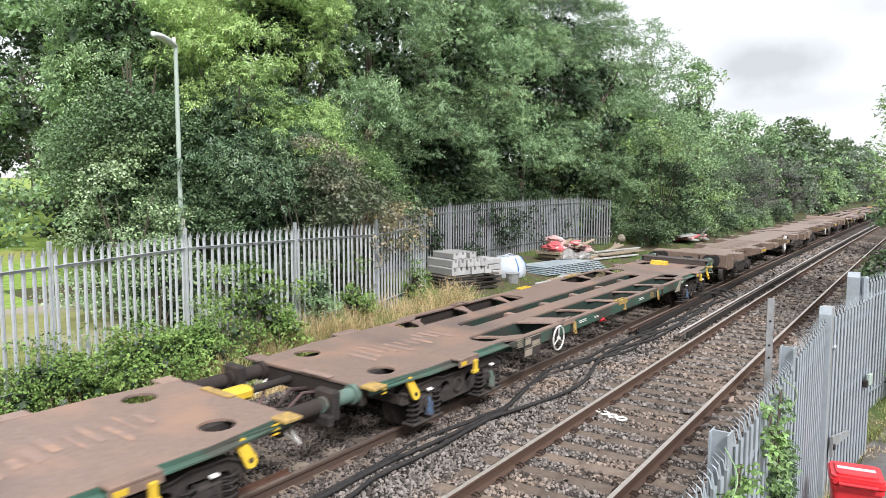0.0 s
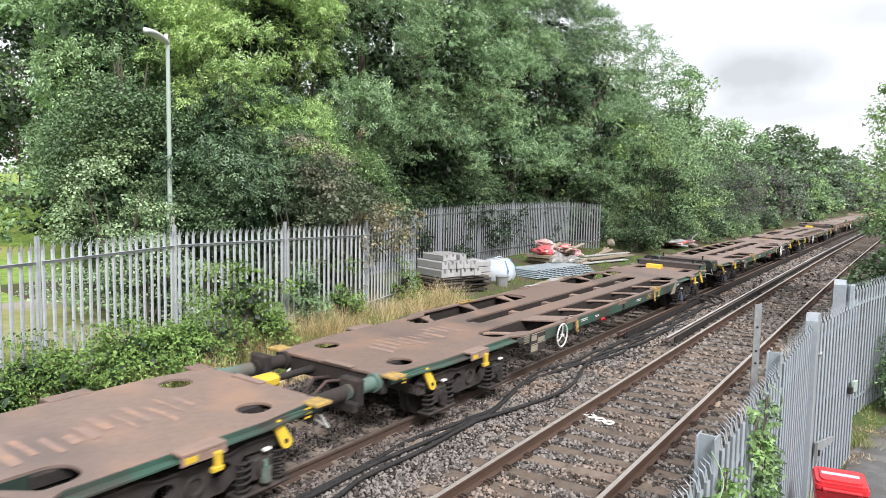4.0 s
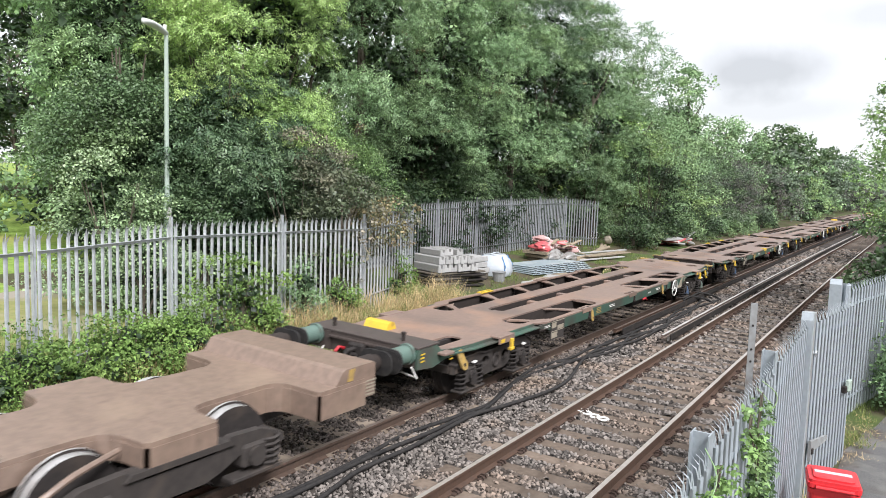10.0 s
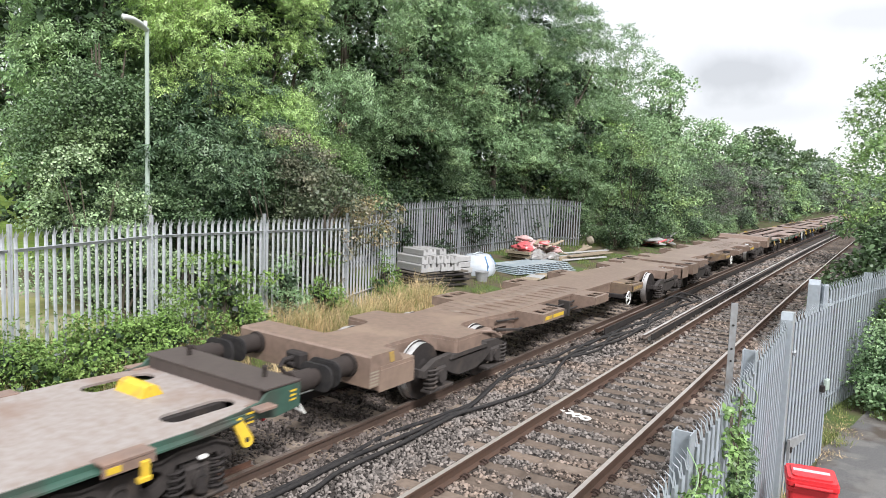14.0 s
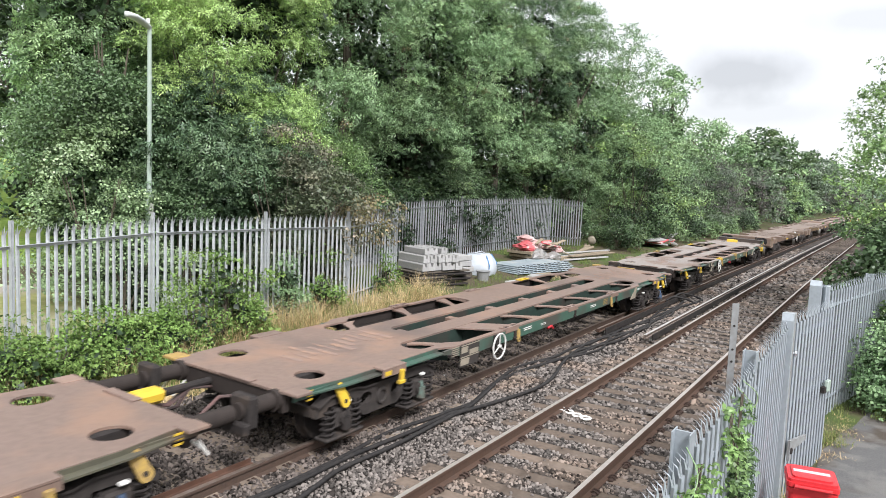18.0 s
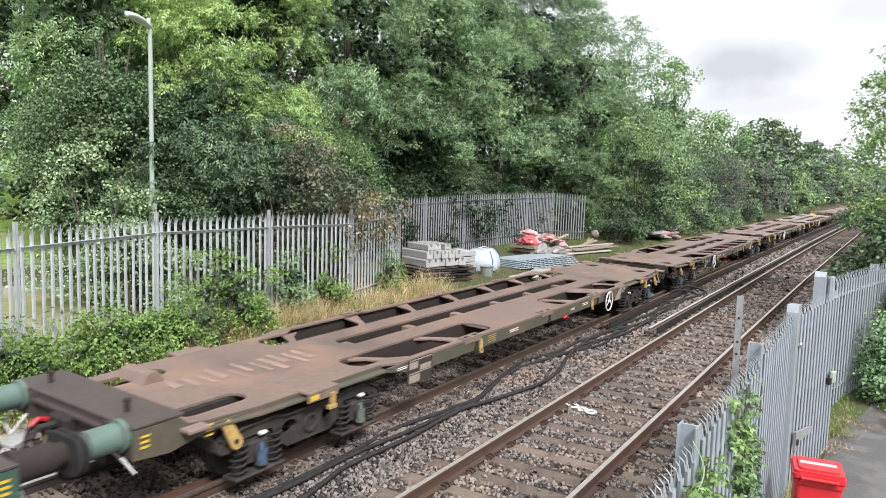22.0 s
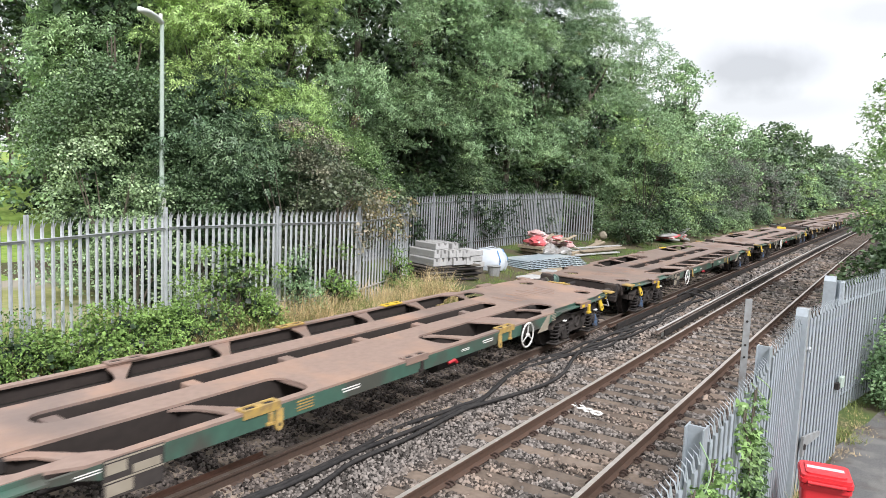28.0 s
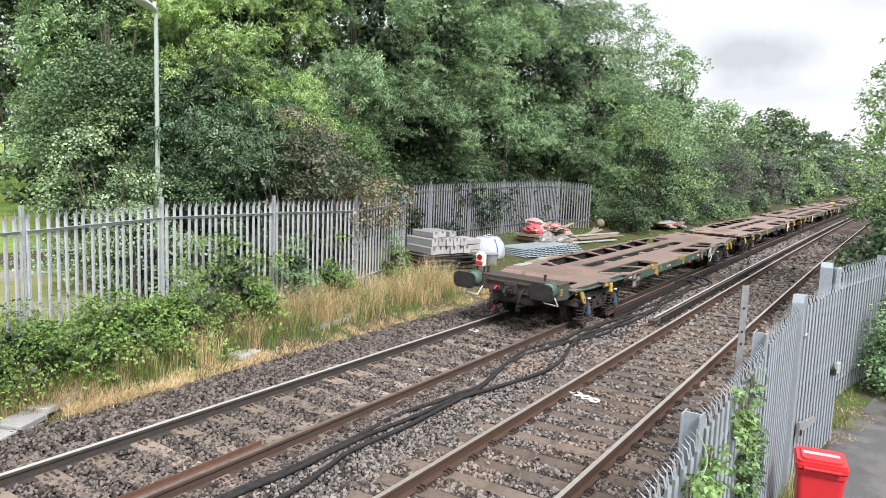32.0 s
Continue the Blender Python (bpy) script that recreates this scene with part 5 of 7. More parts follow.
M["pink"] = material("pinkish_torn_sheeting", (0.5, 0.34, 0.32), 0.6, grain=((0.36, 0.18, 0.17), 0.7), stain=((0.6, 0.58, 0.56), 0.5, 0.62, 2.2, 0.8), scale=6)
M["clear"] = material("grimy_clear_wrap", (0.3, 0.3, 0.29), 0.35, grain=((0.16, 0.13, 0.11), 0.8), scale=5)
for k, (x, y, z, w, d, h, mat, lab) in enumerate(((-0.75, 0.1, 0.45, 0.45, 0.4, 0.42, "redpaint_pale", "faded red bundle"), (-0.2, 0.15, 0.5, 0.4, 0.4, 0.4, "pink", "pale torn bundle"), (-0.5, 0.35, 0.8, 0.42, 0.35, 0.28, "pink", "pale torn bundle"), (0.5, 0.0, 0.5, 0.5, 0.45, 0.3, "pink", "pale torn bundle"), (0.95, -0.1, 0.3, 0.4, 0.4, 0.4, "pink", "pale torn bundle"), (-0.55, -0.45, 0.05, 0.55, 0.3, 0.5, "clear", "bundle in grimy clear wrap"), (0.3, -0.55, 0.02, 0.5, 0.25, 0.4, "clear", "bundle in grimy clear wrap"))):
    part("sack", sack(w, d, h, k * 3.7), M[mat], heap, lab, at=pose(x, y, z))
for k in range(12):
    red = k % 4 == 0
    part("barrier_panel", Shape().box(-0.5, 0.5, -0.07, 0.07, -0.02, 0.02, 0.01), M["redpaint_pale"] if red else M["timber"], heap, "faded red plastic" if red else "", at=pose(rb.uniform(-0.4, 0.9), rb.uniform(-0.7, 0.3), 0.62 + 0.02 * k, rb.uniform(-14, 14), rb.uniform(-10, 12), rb.uniform(-30, 30)))
for k in range(5):
    part("pole", Shape().tube((-0.9, 0, 0), (1.0, 0, 0), 0.024, 7), M["white"] if k % 2 else M["timber"], heap, at=pose(0.5, -0.3 + 0.15 * k, 0.5 + 0.04 * k, 0, 14 - 3 * k, -20 + 10 * k))
# stacked panels, boards and poles
for k in range(5):
    p = thing("grey_panel", "flat grey-blue ribbed panel lying on the ground", "panel", at=pose(16.6 + 0.12 * k, 8.1 + 0.1 * k, 0.16 + 0.05 * k, 0, 0, -18 + 2 * k), group="stacked panels")
    part("sheet", Shape().box(-1.7, 1.7, -0.75, 0.75, 0, 0.03, 0.006), M["sheet"], p)
    for j in range(14):
        part("rib", Shape().box(-1.6 + 0.235 * j, -1.55 + 0.235 * j, -0.74, -0.62, 0.031, 0.045), M["under"], p)
for k in range(7):
    solid("plank", Shape().box(-1.9, 1.9, -0.1, 0.1, 0, 0.05, 0.008), M["timber"] if k % 3 else M["concrete"], "weathered grey scaffold plank on the ground", "plank", at=pose(22.0 + 0.3 * k, 8.2 + 0.28 * (k % 4), 0.19 + 0.055 * (k // 2), 0, 0, -14 + 4 * (k % 3)), group="planks in the yard")
for k in range(3):
    solid("post_log", Shape().tube((-1.8, 0, 0.07), (1.8, 0, 0.09), 0.08, 10), M["timber"], "long pale timber post on the ground", "log", at=pose(25.2 + 0.8 * k, 9.4 + 0.3 * k, 0.24, 0, 0, 8 + 6 * k), group="timber posts")
for k in range(4):
    solid("flat_stone", Shape().box(-0.5, 0.5, -0.3, 0.3, 0, 0.09, 0.03), M["timber"] if k % 2 else M["concrete"], "flat dusty board beside the yard edge", "board", at=pose(13.4 + 0.9 * k, 7.1 + 0.12 * k, 0.06, 0, 0, 12 * k - 10), group="boards at the yard edge")
rub = thing("rubble_pile", "pale pile of broken slabs and sheeting under the trees", "rubble", at=pose(33.5, 8.3, 0.2))
for k in range(11):
    part("broken_slab", Shape().box(-0.6, 0.6, -0.35, 0.35, -0.05, 0.05, 0.02), M["concrete"] if k % 3 else M["redpaint_pale"], rub, at=pose(rb.uniform(-1.6, 1.6), rb.uniform(-0.6, 0.6), 0.12 + 0.04 * k, rb.uniform(-20, 20), rb.uniform(-20, 20), rb.uniform(0, 180)))
ball = Shape()
bm = bmesh.new()
bmesh.ops.create_icosphere(bm, subdivisions=2, radius=0.24)
for v in bm.verts:
    v.co *= 1 + 0.2 * noise.noise(v.co * 5)
ball.add([v.co for v in bm.verts], [[v.index for v in f.verts] for f in bm.faces])
bm.free()
solid("boulder", ball, M["cream"], "rounded pale yellow boulder by the fence end", "boulder", at=pose(28.0, 10.1, 0.62))
wh = thing("white_flower_clump", "small clump of white flowers by the fence", "flowers", at=pose(26.6, 10.3, 0.35))
part("petals", leaf_cloud("petals", M["white"], [(0, 0, 0.55, 0.28), (0.25, 0.1, 0.75, 0.2), (-0.2, 0.1, 0.4, 0.2)], 260, 0.06, 4), None, wh)
part("stalk", Shape().pipe([(0, 0, -0.1), (0.05, 0, 0.4), (0.1, 0.05, 0.7)], 0.012, 5), M["bark"], wh)

# street lamp
lamp = thing("street_lamp", "pale green-grey street lamp with a flat lantern head", "street lamp", at=pose(1.37, 10.43, ground_z(1.37, 10.43) - 0.05))
part("column", Shape().tube((0, 0, 0), (0, 0, 2.65), 0.075, 16).tube((0, 0, 2.65), (0, 0, 6.2), 0.052, 16, 0.045).tube((0, 0, 2.63), (0, 0, 2.68), 0.085, 16, 0.06), M["lamp_paint"], lamp, smooth=False)
part("notice", Shape().box(-0.05, 0.05, -0.083, -0.077, 2.1, 2.42), M["white"], lamp, "small white notice")
lm = Shape()
prof = [(-0.02, 0.0, 0.05), (0.1, 0.03, 0.08), (0.3, 0.06, 0.12), (0.55, 0.06, 0.13), (0.72, 0.02, 0.09), (0.8, -0.01, 0.03)]
for x, z, w in prof:
    lm.v += [(x, w * math.cos(2 * math.pi * k / 10), 6.2 + 0.14 * x + z * 0.6 + 0.06 * math.sin(2 * math.pi * k / 10)) for k in range(10)]
for i in range(len(prof) - 1):
    lm.f += [(i * 10 + k, i * 10 + (k + 1) % 10, (i + 1) * 10 + (k + 1) % 10, (i + 1) * 10 + k) for k in range(10)]
lm.f += [tuple(range(10)), tuple(range(50, 60))]
part("lantern", lm, M["lamp_head"], lamp, "pale grey lantern", at=pose(0, 0, 0, 0, 0, 200), smooth=True)
part("photocell", Shape().tube((0.05, 0, 6.28), (0.05, 0, 6.38), 0.04, 10), M["white"], lamp, at=pose(0, 0, 0, 0, 0, 200))

# ---- the verge: kerbs, grasses, brambles ----
for k in range(6):
    x, y = -4.75 + 0.5 * k, 5.62 + 0.25 * k
    solid("trough_lid", Shape().box(-0.27, 0.27, -0.19, 0.19, -0.06, 0.03, 0.012), M["concrete"], "pale concrete cable trough lid half buried in dry grass", "trough lid", at=pose(x, y, -0.25 + 0.035 * k, RNG.uniform(-4, 4), RNG.uniform(-3, 3), 27 + RNG.uniform(-4, 4)), group="cable trough lids")
for k, (x, y) in enumerate(((3.3, 6.85), (3.9, 6.95), (4.5, 7.0), (5.3, 7.15), (2.6, 6.8), (0.4, 6.5))):
    solid("trough_lid", Shape().box(-0.3, 0.3, -0.17, 0.17, -0.06, 0.03, 0.012), M["concrete"], "pale concrete cable trough lid half buried in dry grass", "trough lid", at=pose(x, y, ground_z(x, y) + 0.02, RNG.uniform(-6, 6), RNG.uniform(-4, 4), 8 + RNG.uniform(-9, 9)), group="cable trough lids")


def grass(name, label, mat, zones, seed, z=None):
    """Blades of grass, joined. zones: x0, x1, y0, y1, number, height, lean."""
    rng = random.Random(seed)
    s = Shape()
    for x0, x1, y0, y1, n, h, lean in zones:
        tufts = [(rng.uniform(x0, x1), rng.uniform(y0, y1), rng.uniform(0.45, 1.2)) for _ in range(max(1, n // 28))]
        for k in range(n):
            tx, ty, th = tufts[k % len(tufts)]
            x, y = tx + rng.gauss(0, 0.08), ty + rng.gauss(0, 0.08)
            a, hh = rng.uniform(0, 6.283), h * th * rng.uniform(0.6, 1.1)
            b, w = rng.uniform(0.2, 1) * lean * hh, rng.uniform(0.0018, 0.004)
            z0 = ground_z(x, y) - 0.02
            cx, cy = -math.sin(a) * w, math.cos(a) * w
            dx, dy = math.cos(a) * b, math.sin(a) * b
            s.add([(x - cx, y - cy, z0), (x + cx, y + cy, z0), (x + dx * 0.35 + cx, y + dy * 0.35 + cy, z0 + hh * 0.6), (x + dx * 0.35 - cx, y + dy * 0.35 - cy, z0 + hh * 0.6), (x + dx, y + dy, z0 + hh * 0.95)], [(0, 1, 2, 3), (3, 2, 4)])
    me = bpy.data.meshes.new(name)
    me.from_pydata(s.v, [], s.f)
    me.materials.append(mat)
    return tagged(new(name, me), label, "grass", kind="stuff")


grass("dry_grass", "bleached dry grass along the ballast edge", LEAF["straw"], [(-5.6, -4.0, 5.95, 6.6, 2200, 0.34, 1.3), (-4.0, -2.6, 6.2, 6.8, 1800, 0.4, 1.2), (-3.2, -1.2, 5.75, 6.2, 2600, 0.28, 1.4), (-1.6, 0.8, 5.95, 6.4, 1900, 0.2, 1.5), (-6, 0.2, 5.6, 6.2, 700, 0.08, 1.8), (0.2, 9.5, 5.95, 6.5, 4800, 0.14, 1.6), (0.5, 8.5, 6.6, 7.7, 6400, 0.85, 1.1), (9, 26, 6.0, 7.2, 3600, 0.16, 1.2), (-7, 0, 6.3, 7.0, 1600, 0.75, 0.6)], 11)
grass("green_grass", "tall green and yellowing grass by the fence", LEAF["blade"], [(-1.5, 8.5, 6.4, 7.5, 6000, 0.42, 0.9), (0.5, 8.5, 6.6, 7.6, 2600, 0.75, 1.0), (-7, -1, 6.35, 7.2, 6000, 0.62, 0.8), (-6, -1, 8.0, 10.5, 2500, 0.25, 0.8), (7.5, 30, 6.8, 8.4, 4200, 0.22, 0.6), (19, 29, 9.6, 11.2, 2600, 0.3, 0.6), (8.3, 10, 9, 11.4, 800, 0.4, 0.5), (-3.5, 4, 8.1, 9.2, 1400, 0.5, 0.5)], 12)
BR = "tangled bramble bush with toothed green leaves"
for k, (x, y, hh, rx, ry, leaf) in enumerate(((-5.6, 6.62, 0.95, 0.9, 0.5, "weed"), (-4.3, 6.6, 0.85, 0.8, 0.45, "weed"), (-3.3, 6.75, 0.75, 0.8, 0.4, "weed"), (-2.3, 6.95, 0.6, 0.7, 0.4, "weed"), (-1.3, 6.95, 0.55, 0.6, 0.4, "weed"), (0.0, 7.3, 1.0, 0.55, 0.35, "weed"), (0.75, 7.35, 1.75, 0.6, 0.4, "weed"), (1.4, 7.4, 1.2, 0.5, 0.35, "weed"), (-0.6, 7.0, 0.75, 0.5, 0.35, "weed"), (2.9, 7.65, 1.3, 0.3, 0.15, "ash"), (4.1, 7.65, 1.2, 0.3, 0.2, "weed"), (6.9, 8.0, 1.0, 0.3, 0.2, "weed"), (-6.8, 6.6, 1.1, 1.0, 0.6, "weed"), (-3.7, 6.8, 1.05, 0.6, 0.25, "weed"), (-2.7, 6.95, 0.95, 0.6, 0.25, "weed"), (-1.7, 7.15, 1.0, 0.5, 0.25, "weed"), (-0.8, 7.4, 0.9, 0.45, 0.2, "weed"))):
    bush("bramble_bush", BR, x, y, hh, rx, ry, leaf, 800 + k, per=560 if k % 2 else 330, size=0.06 if k % 2 else 0.085, count=120, radius=(0.12, 0.28), group="brambles on the verge", kind=("three", "plain", "three", "broad")[k % 4], rough=0.5)
# growth hanging over the fence top
for k, (x, y, z, hh, rx, ry, leaf) in enumerate(((6.2, 8.15, 1.55, 1.35, 1.0, 0.5, "dry"), (4.7, 8.2, 1.9, 1.2, 0.9, 0.5, "hedge"), (7.3, 8.6, 1.7, 1.1, 0.6, 0.5, "hedge"))):
    bush("hanging_climber", "flowering climber hanging over the fence top", x, y, hh, rx, ry, leaf, 830 + k, per=420, size=0.08, count=60, radius=(0.2, 0.4), z=z, core=False, kind="broad", group="climbers on the fence")


# ---- the near side: fence, gate, bin, post, path ----
s = Shape()
n = 0
xs, ys = spread([(-40, -8, 4), (-8, 5.7, 0.5)]), spread([(-14, -6, 1.5), (-6, -2.95, 0.3)])
for x in xs:
    for y in ys:
        yy = y
        if y > -3.4:
            yy = min(y, -2.9 - max(0.0, x - 2.4) * 0.2 - 0.05 * noise.noise((x * 1.5, 0, 4)))
        s.v.append((x if x < 5.5 else 5.2 + 0.4 * noise.noise((y * 0.9, 2, 1)), yy, ground_z(x, yy) + 0.012))
ny = len(ys)
s.f = [(i * ny + j, (i + 1) * ny + j, (i + 1) * ny + j + 1, i * ny + j + 1) for i in range(len(xs) - 1) for j in range(ny - 1)]
solid("pavement", s, M["tar"], "worn patchy grey asphalt path", "path", kind="structure")


def near_bay(a, b, z, pales, label, first=True):
    d = Vector((b[0] - a[0], b[1] - a[1]))
    f = thing("palisade_fence", label, "fence", at=pose(a[0], a[1], z, 0, 0, math.degrees(math.atan2(d.y, d.x))), group="near palisade fence bays")
    run = d.length
    if first:
        part("post", POST_TALL, None, f, "flat-topped galvanised post", at=pose(0, 0.06, 0))
    for h in (0.3, 1.85):
        part("rail", Shape().box(0, run, 0.0, 0.006, h, h + 0.05).box(0, run, 0.0, 0.05, h, h + 0.006), M["galv_bright"], f)
    for k in range(pales):
        part("pale", PALE_NEAR, None, f, at=pose(run * (k + 0.7) / (pales + 0.3), -0.006, 0, 0, RNG.uniform(-0.4, 0.4), 180))
    return f


POST_TALL = Shape().box(-0.008, 0.008, -0.05, 0.05, 0, 2.22).box(-0.06, 0.06, -0.056, -0.048, 0, 2.22).box(-0.06, 0.06, 0.048, 0.056, 0, 2.22).mesh("post", M["galv_bright"])
NL = "bright galvanised palisade fence bay with curled tips and ivy"
for x, z in ((-8.7, -0.3), (-6.4, -0.28), (-4.1, -0.2), (-1.8, -0.13)):
    near_bay((x, -2.64), (x + 2.3, -2.64), z, 15, NL)
near_bay((4.1, -2.75), (6.75, -3.3), -0.14, 17, "grey palisade fence bay beyond the gate")
near_bay((6.75, -3.3), (9.4, -3.85), -0.14, 17, "grey palisade fence bay beyond the gate")
near_bay((9.4, -3.85), (12.0, -4.4), -0.14, 17, "grey palisade fence bay beyond the gate")
gp = thing("gate_post", "square galvanised gate post with hinge bolt", "gate post", at=pose(0.5, -2.63, -0.3))
# darker grey than its neighbours: the post's shaded side put into colour
part("post", Shape().box(-0.06, 0.06, -0.06, 0.06, 0, 2.42, 0.006), M["post_grey"], gp)
part("hinge_bolt", Shape().tube((0.02, -0.1, 1.95), (0.02, 0.02, 1.95), 0.022, 8).tube((0.02, -0.1, 1.95), (0.02, -0.08, 1.95), 0.04, 6), M["galv"], gp)
part("side_post", Shape().box(-0.24, -0.12, -0.06, 0.06, 0, 2.36).prism([(-0.24, 2.36), (-0.12, 2.36), (-0.15, 2.44), (-0.21, 2.44)], -0.06, 0.06), M["galv_bright"], gp)
g2 = thing("gate_post", "paired galvanised gate post with capped tops", "gate post", at=pose(3.95, -2.58, -0.3))
part("post", Shape().box(-0.1, 0.1, -0.1, 0.06, 0, 2.38).prism([(-0.1, 2.38), (0.1, 2.38), (0.05, 2.45), (-0.05, 2.45)], -0.1, 0.06), M["galv_bright"], g2)
part("side_post", Shape().box(0.12, 0.34, -0.2, -0.12, 0, 2.36, 0.006), M["galv_bright"], g2)
gate = thing("palisade_gate", "galvanised palisade gate leaf with a lock plate", "gate", at=pose(0.58, -2.67, -0.02, 0, 0, -8.5))
for k in range(13):
    part("pale", PALE_NEAR, None, gate, at=pose(0.06 + 0.145 * k, -0.02, -0.1, 0, 0, 180))
for z in (0.15, 1.0, 1.8):
    part("gate_rail", Shape().box(0, 1.9, 0.0, 0.05, z, z + 0.05, 0.004), M["galv_bright"], gate)
for x in (0.0, 1.85):
    part("stile", Shape().box(x, x + 0.05, 0.0, 0.05, 0.1, 2.0, 0.004), M["galv_bright"], gate)
part("lock_plate", Shape().box(1.42, 1.57, -0.1, -0.05, 1.02, 1.17, 0.01), M["lamp_paint"], gate, "pale green lock cover", at=pose(0, 0, 0, 0, 4, 0))
part("lock_body", Shape().box(1.44, 1.52, -0.08, -0.02, 0.9, 0.99, 0.01), M["under"], gate)
part("drop_bar", Shape().prism([(-0.08, 0.42), (-0.08, 0.66), (0.62, 0.56), (0.62, 0.5), (0.0, 0.52), (0.0, 0.42)], -0.09, -0.06), M["post_grey"], gate, "dull grey latch bar")
part("padlock", Shape().box(-0.06, -0.02, -0.11, -0.07, 0.5, 0.57, 0.01), M["under"], gate)

mp = thing("marker_post", "weathered grey flat steel marker post beside the track", "post", at=pose(1.92, -1.8, -0.32))
part("blade", Shape().box(-0.01, 0.01, -0.042, 0.042, 0, 2.26).box(-0.012, 0.04, -0.045, -0.035, 0, 2.26), M["post_grey"], mp, at=pose(0, 0, 0, 0, 0, 20))
for z in (1.45, 1.62, 1.95):
    part("bolt_hole", Shape().tube((-0.014, 0.0, z), (-0.02, 0.0, z), 0.016, 8), M["under"], mp, at=pose(0, 0, 0, 0, 0, 20))

# red wheeled bin
wb = thing("wheelie_bin", "bright red plastic wheelie bin beside the fence", "bin", at=pose(-0.98, -3.08, -0.1, 0, 0, 10) @ Matrix.Diagonal((0.8, 0.78, 0.95, 1)))
s = Shape()
for z, w, d in ((0.06, 0.19, 0.21), (0.5, 0.215, 0.235), (0.9, 0.235, 0.26)):
    s.v += [(x, y, z) for x, y in stadium(-w, w, -d, d, 0.05, 3)]
k = 16
for i in range(2):
    s.f += [(i * k + j, i * k + (j + 1) % k, (i + 1) * k + (j + 1) % k, (i + 1) * k + j) for j in range(k)]
s.f += [tuple(range(k)), tuple(range(2 * k, 3 * k))]
part("body", s, M["red"], wb, smooth=False)
s = Shape().prism(stadium(-0.265, 0.27, -0.285, 0.285, 0.05, 3), 0.9, 0.945, "z").prism(stadium(-0.25, 0.25, -0.27, 0.27, 0.06, 3), 0.945, 0.975, "z").prism(stadium(-0.2, 0.2, -0.22, 0.22, 0.06, 3), 0.975, 0.992, "z")
part("lid", s, M["red"], wb, "red moulded lid")
part("lid_label", Shape().box(-0.03, 0.05, -0.2, 0.2, 0.992, 0.995), M["plastic"], wb, "pale worn label")
part("handle", Shape().tube((-0.3, -0.2, 0.92), (-0.3, 0.2, 0.92), 0.016, 8).box(-0.3, -0.24, -0.2, -0.16, 0.89, 0.93).box(-0.3, -0.24, 0.16, 0.2, 0.89, 0.93), M["red"], wb)
part("rim", Shape().prism(stadium(-0.25, 0.25, -0.275, 0.275, 0.05, 3), 0.84, 0.885, "z"), M["red"], wb)
for y in (-0.2, 0.2):
    part("wheel", Shape().tube((-0.2, y - 0.025, 0.1), (-0.2, y + 0.025, 0.1), 0.1, 18), M["cable"], wb)

# ivy and bindweed on the near fence
def climber(x, z0, z1, wide, leaf, count, size, seed):
    """Leaves hung over a stretch of the fence, broader and denser towards its foot, on two thin stems."""
    r = random.Random(seed)
    t = thing("ivy", "green ivy and bindweed climbing the palisade", "climber", at=pose(x, -2.7, z0), group="climbers on the near fence")
    rows = []
    for _ in range(count):
        h = r.random() ** 1.3
        rows.append((r.gauss(0, wide * (1.15 - h)) + 0.06 * math.sin(h * 9), r.uniform(-0.07, 0.05), h * (z1 - z0), r.uniform(0.05, 0.09)))
    tagged(part("foliage", leaf_cloud("foliage", LEAF[leaf], rows, 1500, size, seed, droop=0.7, kind="three"), None, t), kind="stuff")
    for d in (-0.03, 0.04):
        part("stem", Shape().pipe(smooth_path([(d, 0, -0.05), (d + 0.03, -0.02, 0.35 * (z1 - z0)), (d - 0.03, 0, 0.7 * (z1 - z0)), (d, 0, z1 - z0)], 3), 0.006, 5), M["bark"], t)


for k, row in enumerate(((-2.75, -0.1, 1.55, 0.24, "dark", 230, 0.07), (-2.85, 0.6, 1.98, 0.09, "bramble", 60, 0.065), (-3.2, 1.6, 1.92, 0.06, "maple", 12, 0.075), (-4.15, 0.9, 1.85, 0.06, "maple", 46, 0.065), (-4.6, 1.5, 1.82, 0.12, "maple", 18, 0.07), (-4.95, 1.5, 1.75, 0.08, "maple", 12, 0.07), (-1.5, -0.1, 0.35, 0.2, "bramble", 50, 0.055))):
    climber(*row, 860 + k)
for k, x in enumerate((-4.35, -2.75, -2.4)):
    rr = random.Random(k)
    pts = [(x + 0.12 * math.sin(j * 1.1 + k), -2.68 + 0.06 * math.cos(j * 1.7), 1.2 + 0.11 * j) for j in range(8)]
    solid("tendril", Shape().pipe(smooth_path(pts, 3), 0.004, 5), LEAF["ash"], "pale green bindweed tendril curling past the fence top", "tendril", group="tendrils")
grass("path_edge_weeds", "yellow-green weeds at the foot of the gate", LEAF["blade"], [(2.6, 5.6, -3.25, -2.9, 500, 0.14, 1.2), (-3.0, 1.0, -2.9, -2.72, 900, 0.3, 0.8), (4.5, 9, -4.3, -3.5, 2600, 0.3, 0.9)], 13)
grass("dead_weeds", "straw-coloured dead weeds at the path edge", LEAF["straw"], [(2.2, 4.6, -3.3, -2.85, 700, 0.07, 2.0), (-1.5, 0.8, -2.9, -2.74, 300, 0.5, 0.4)], 14)
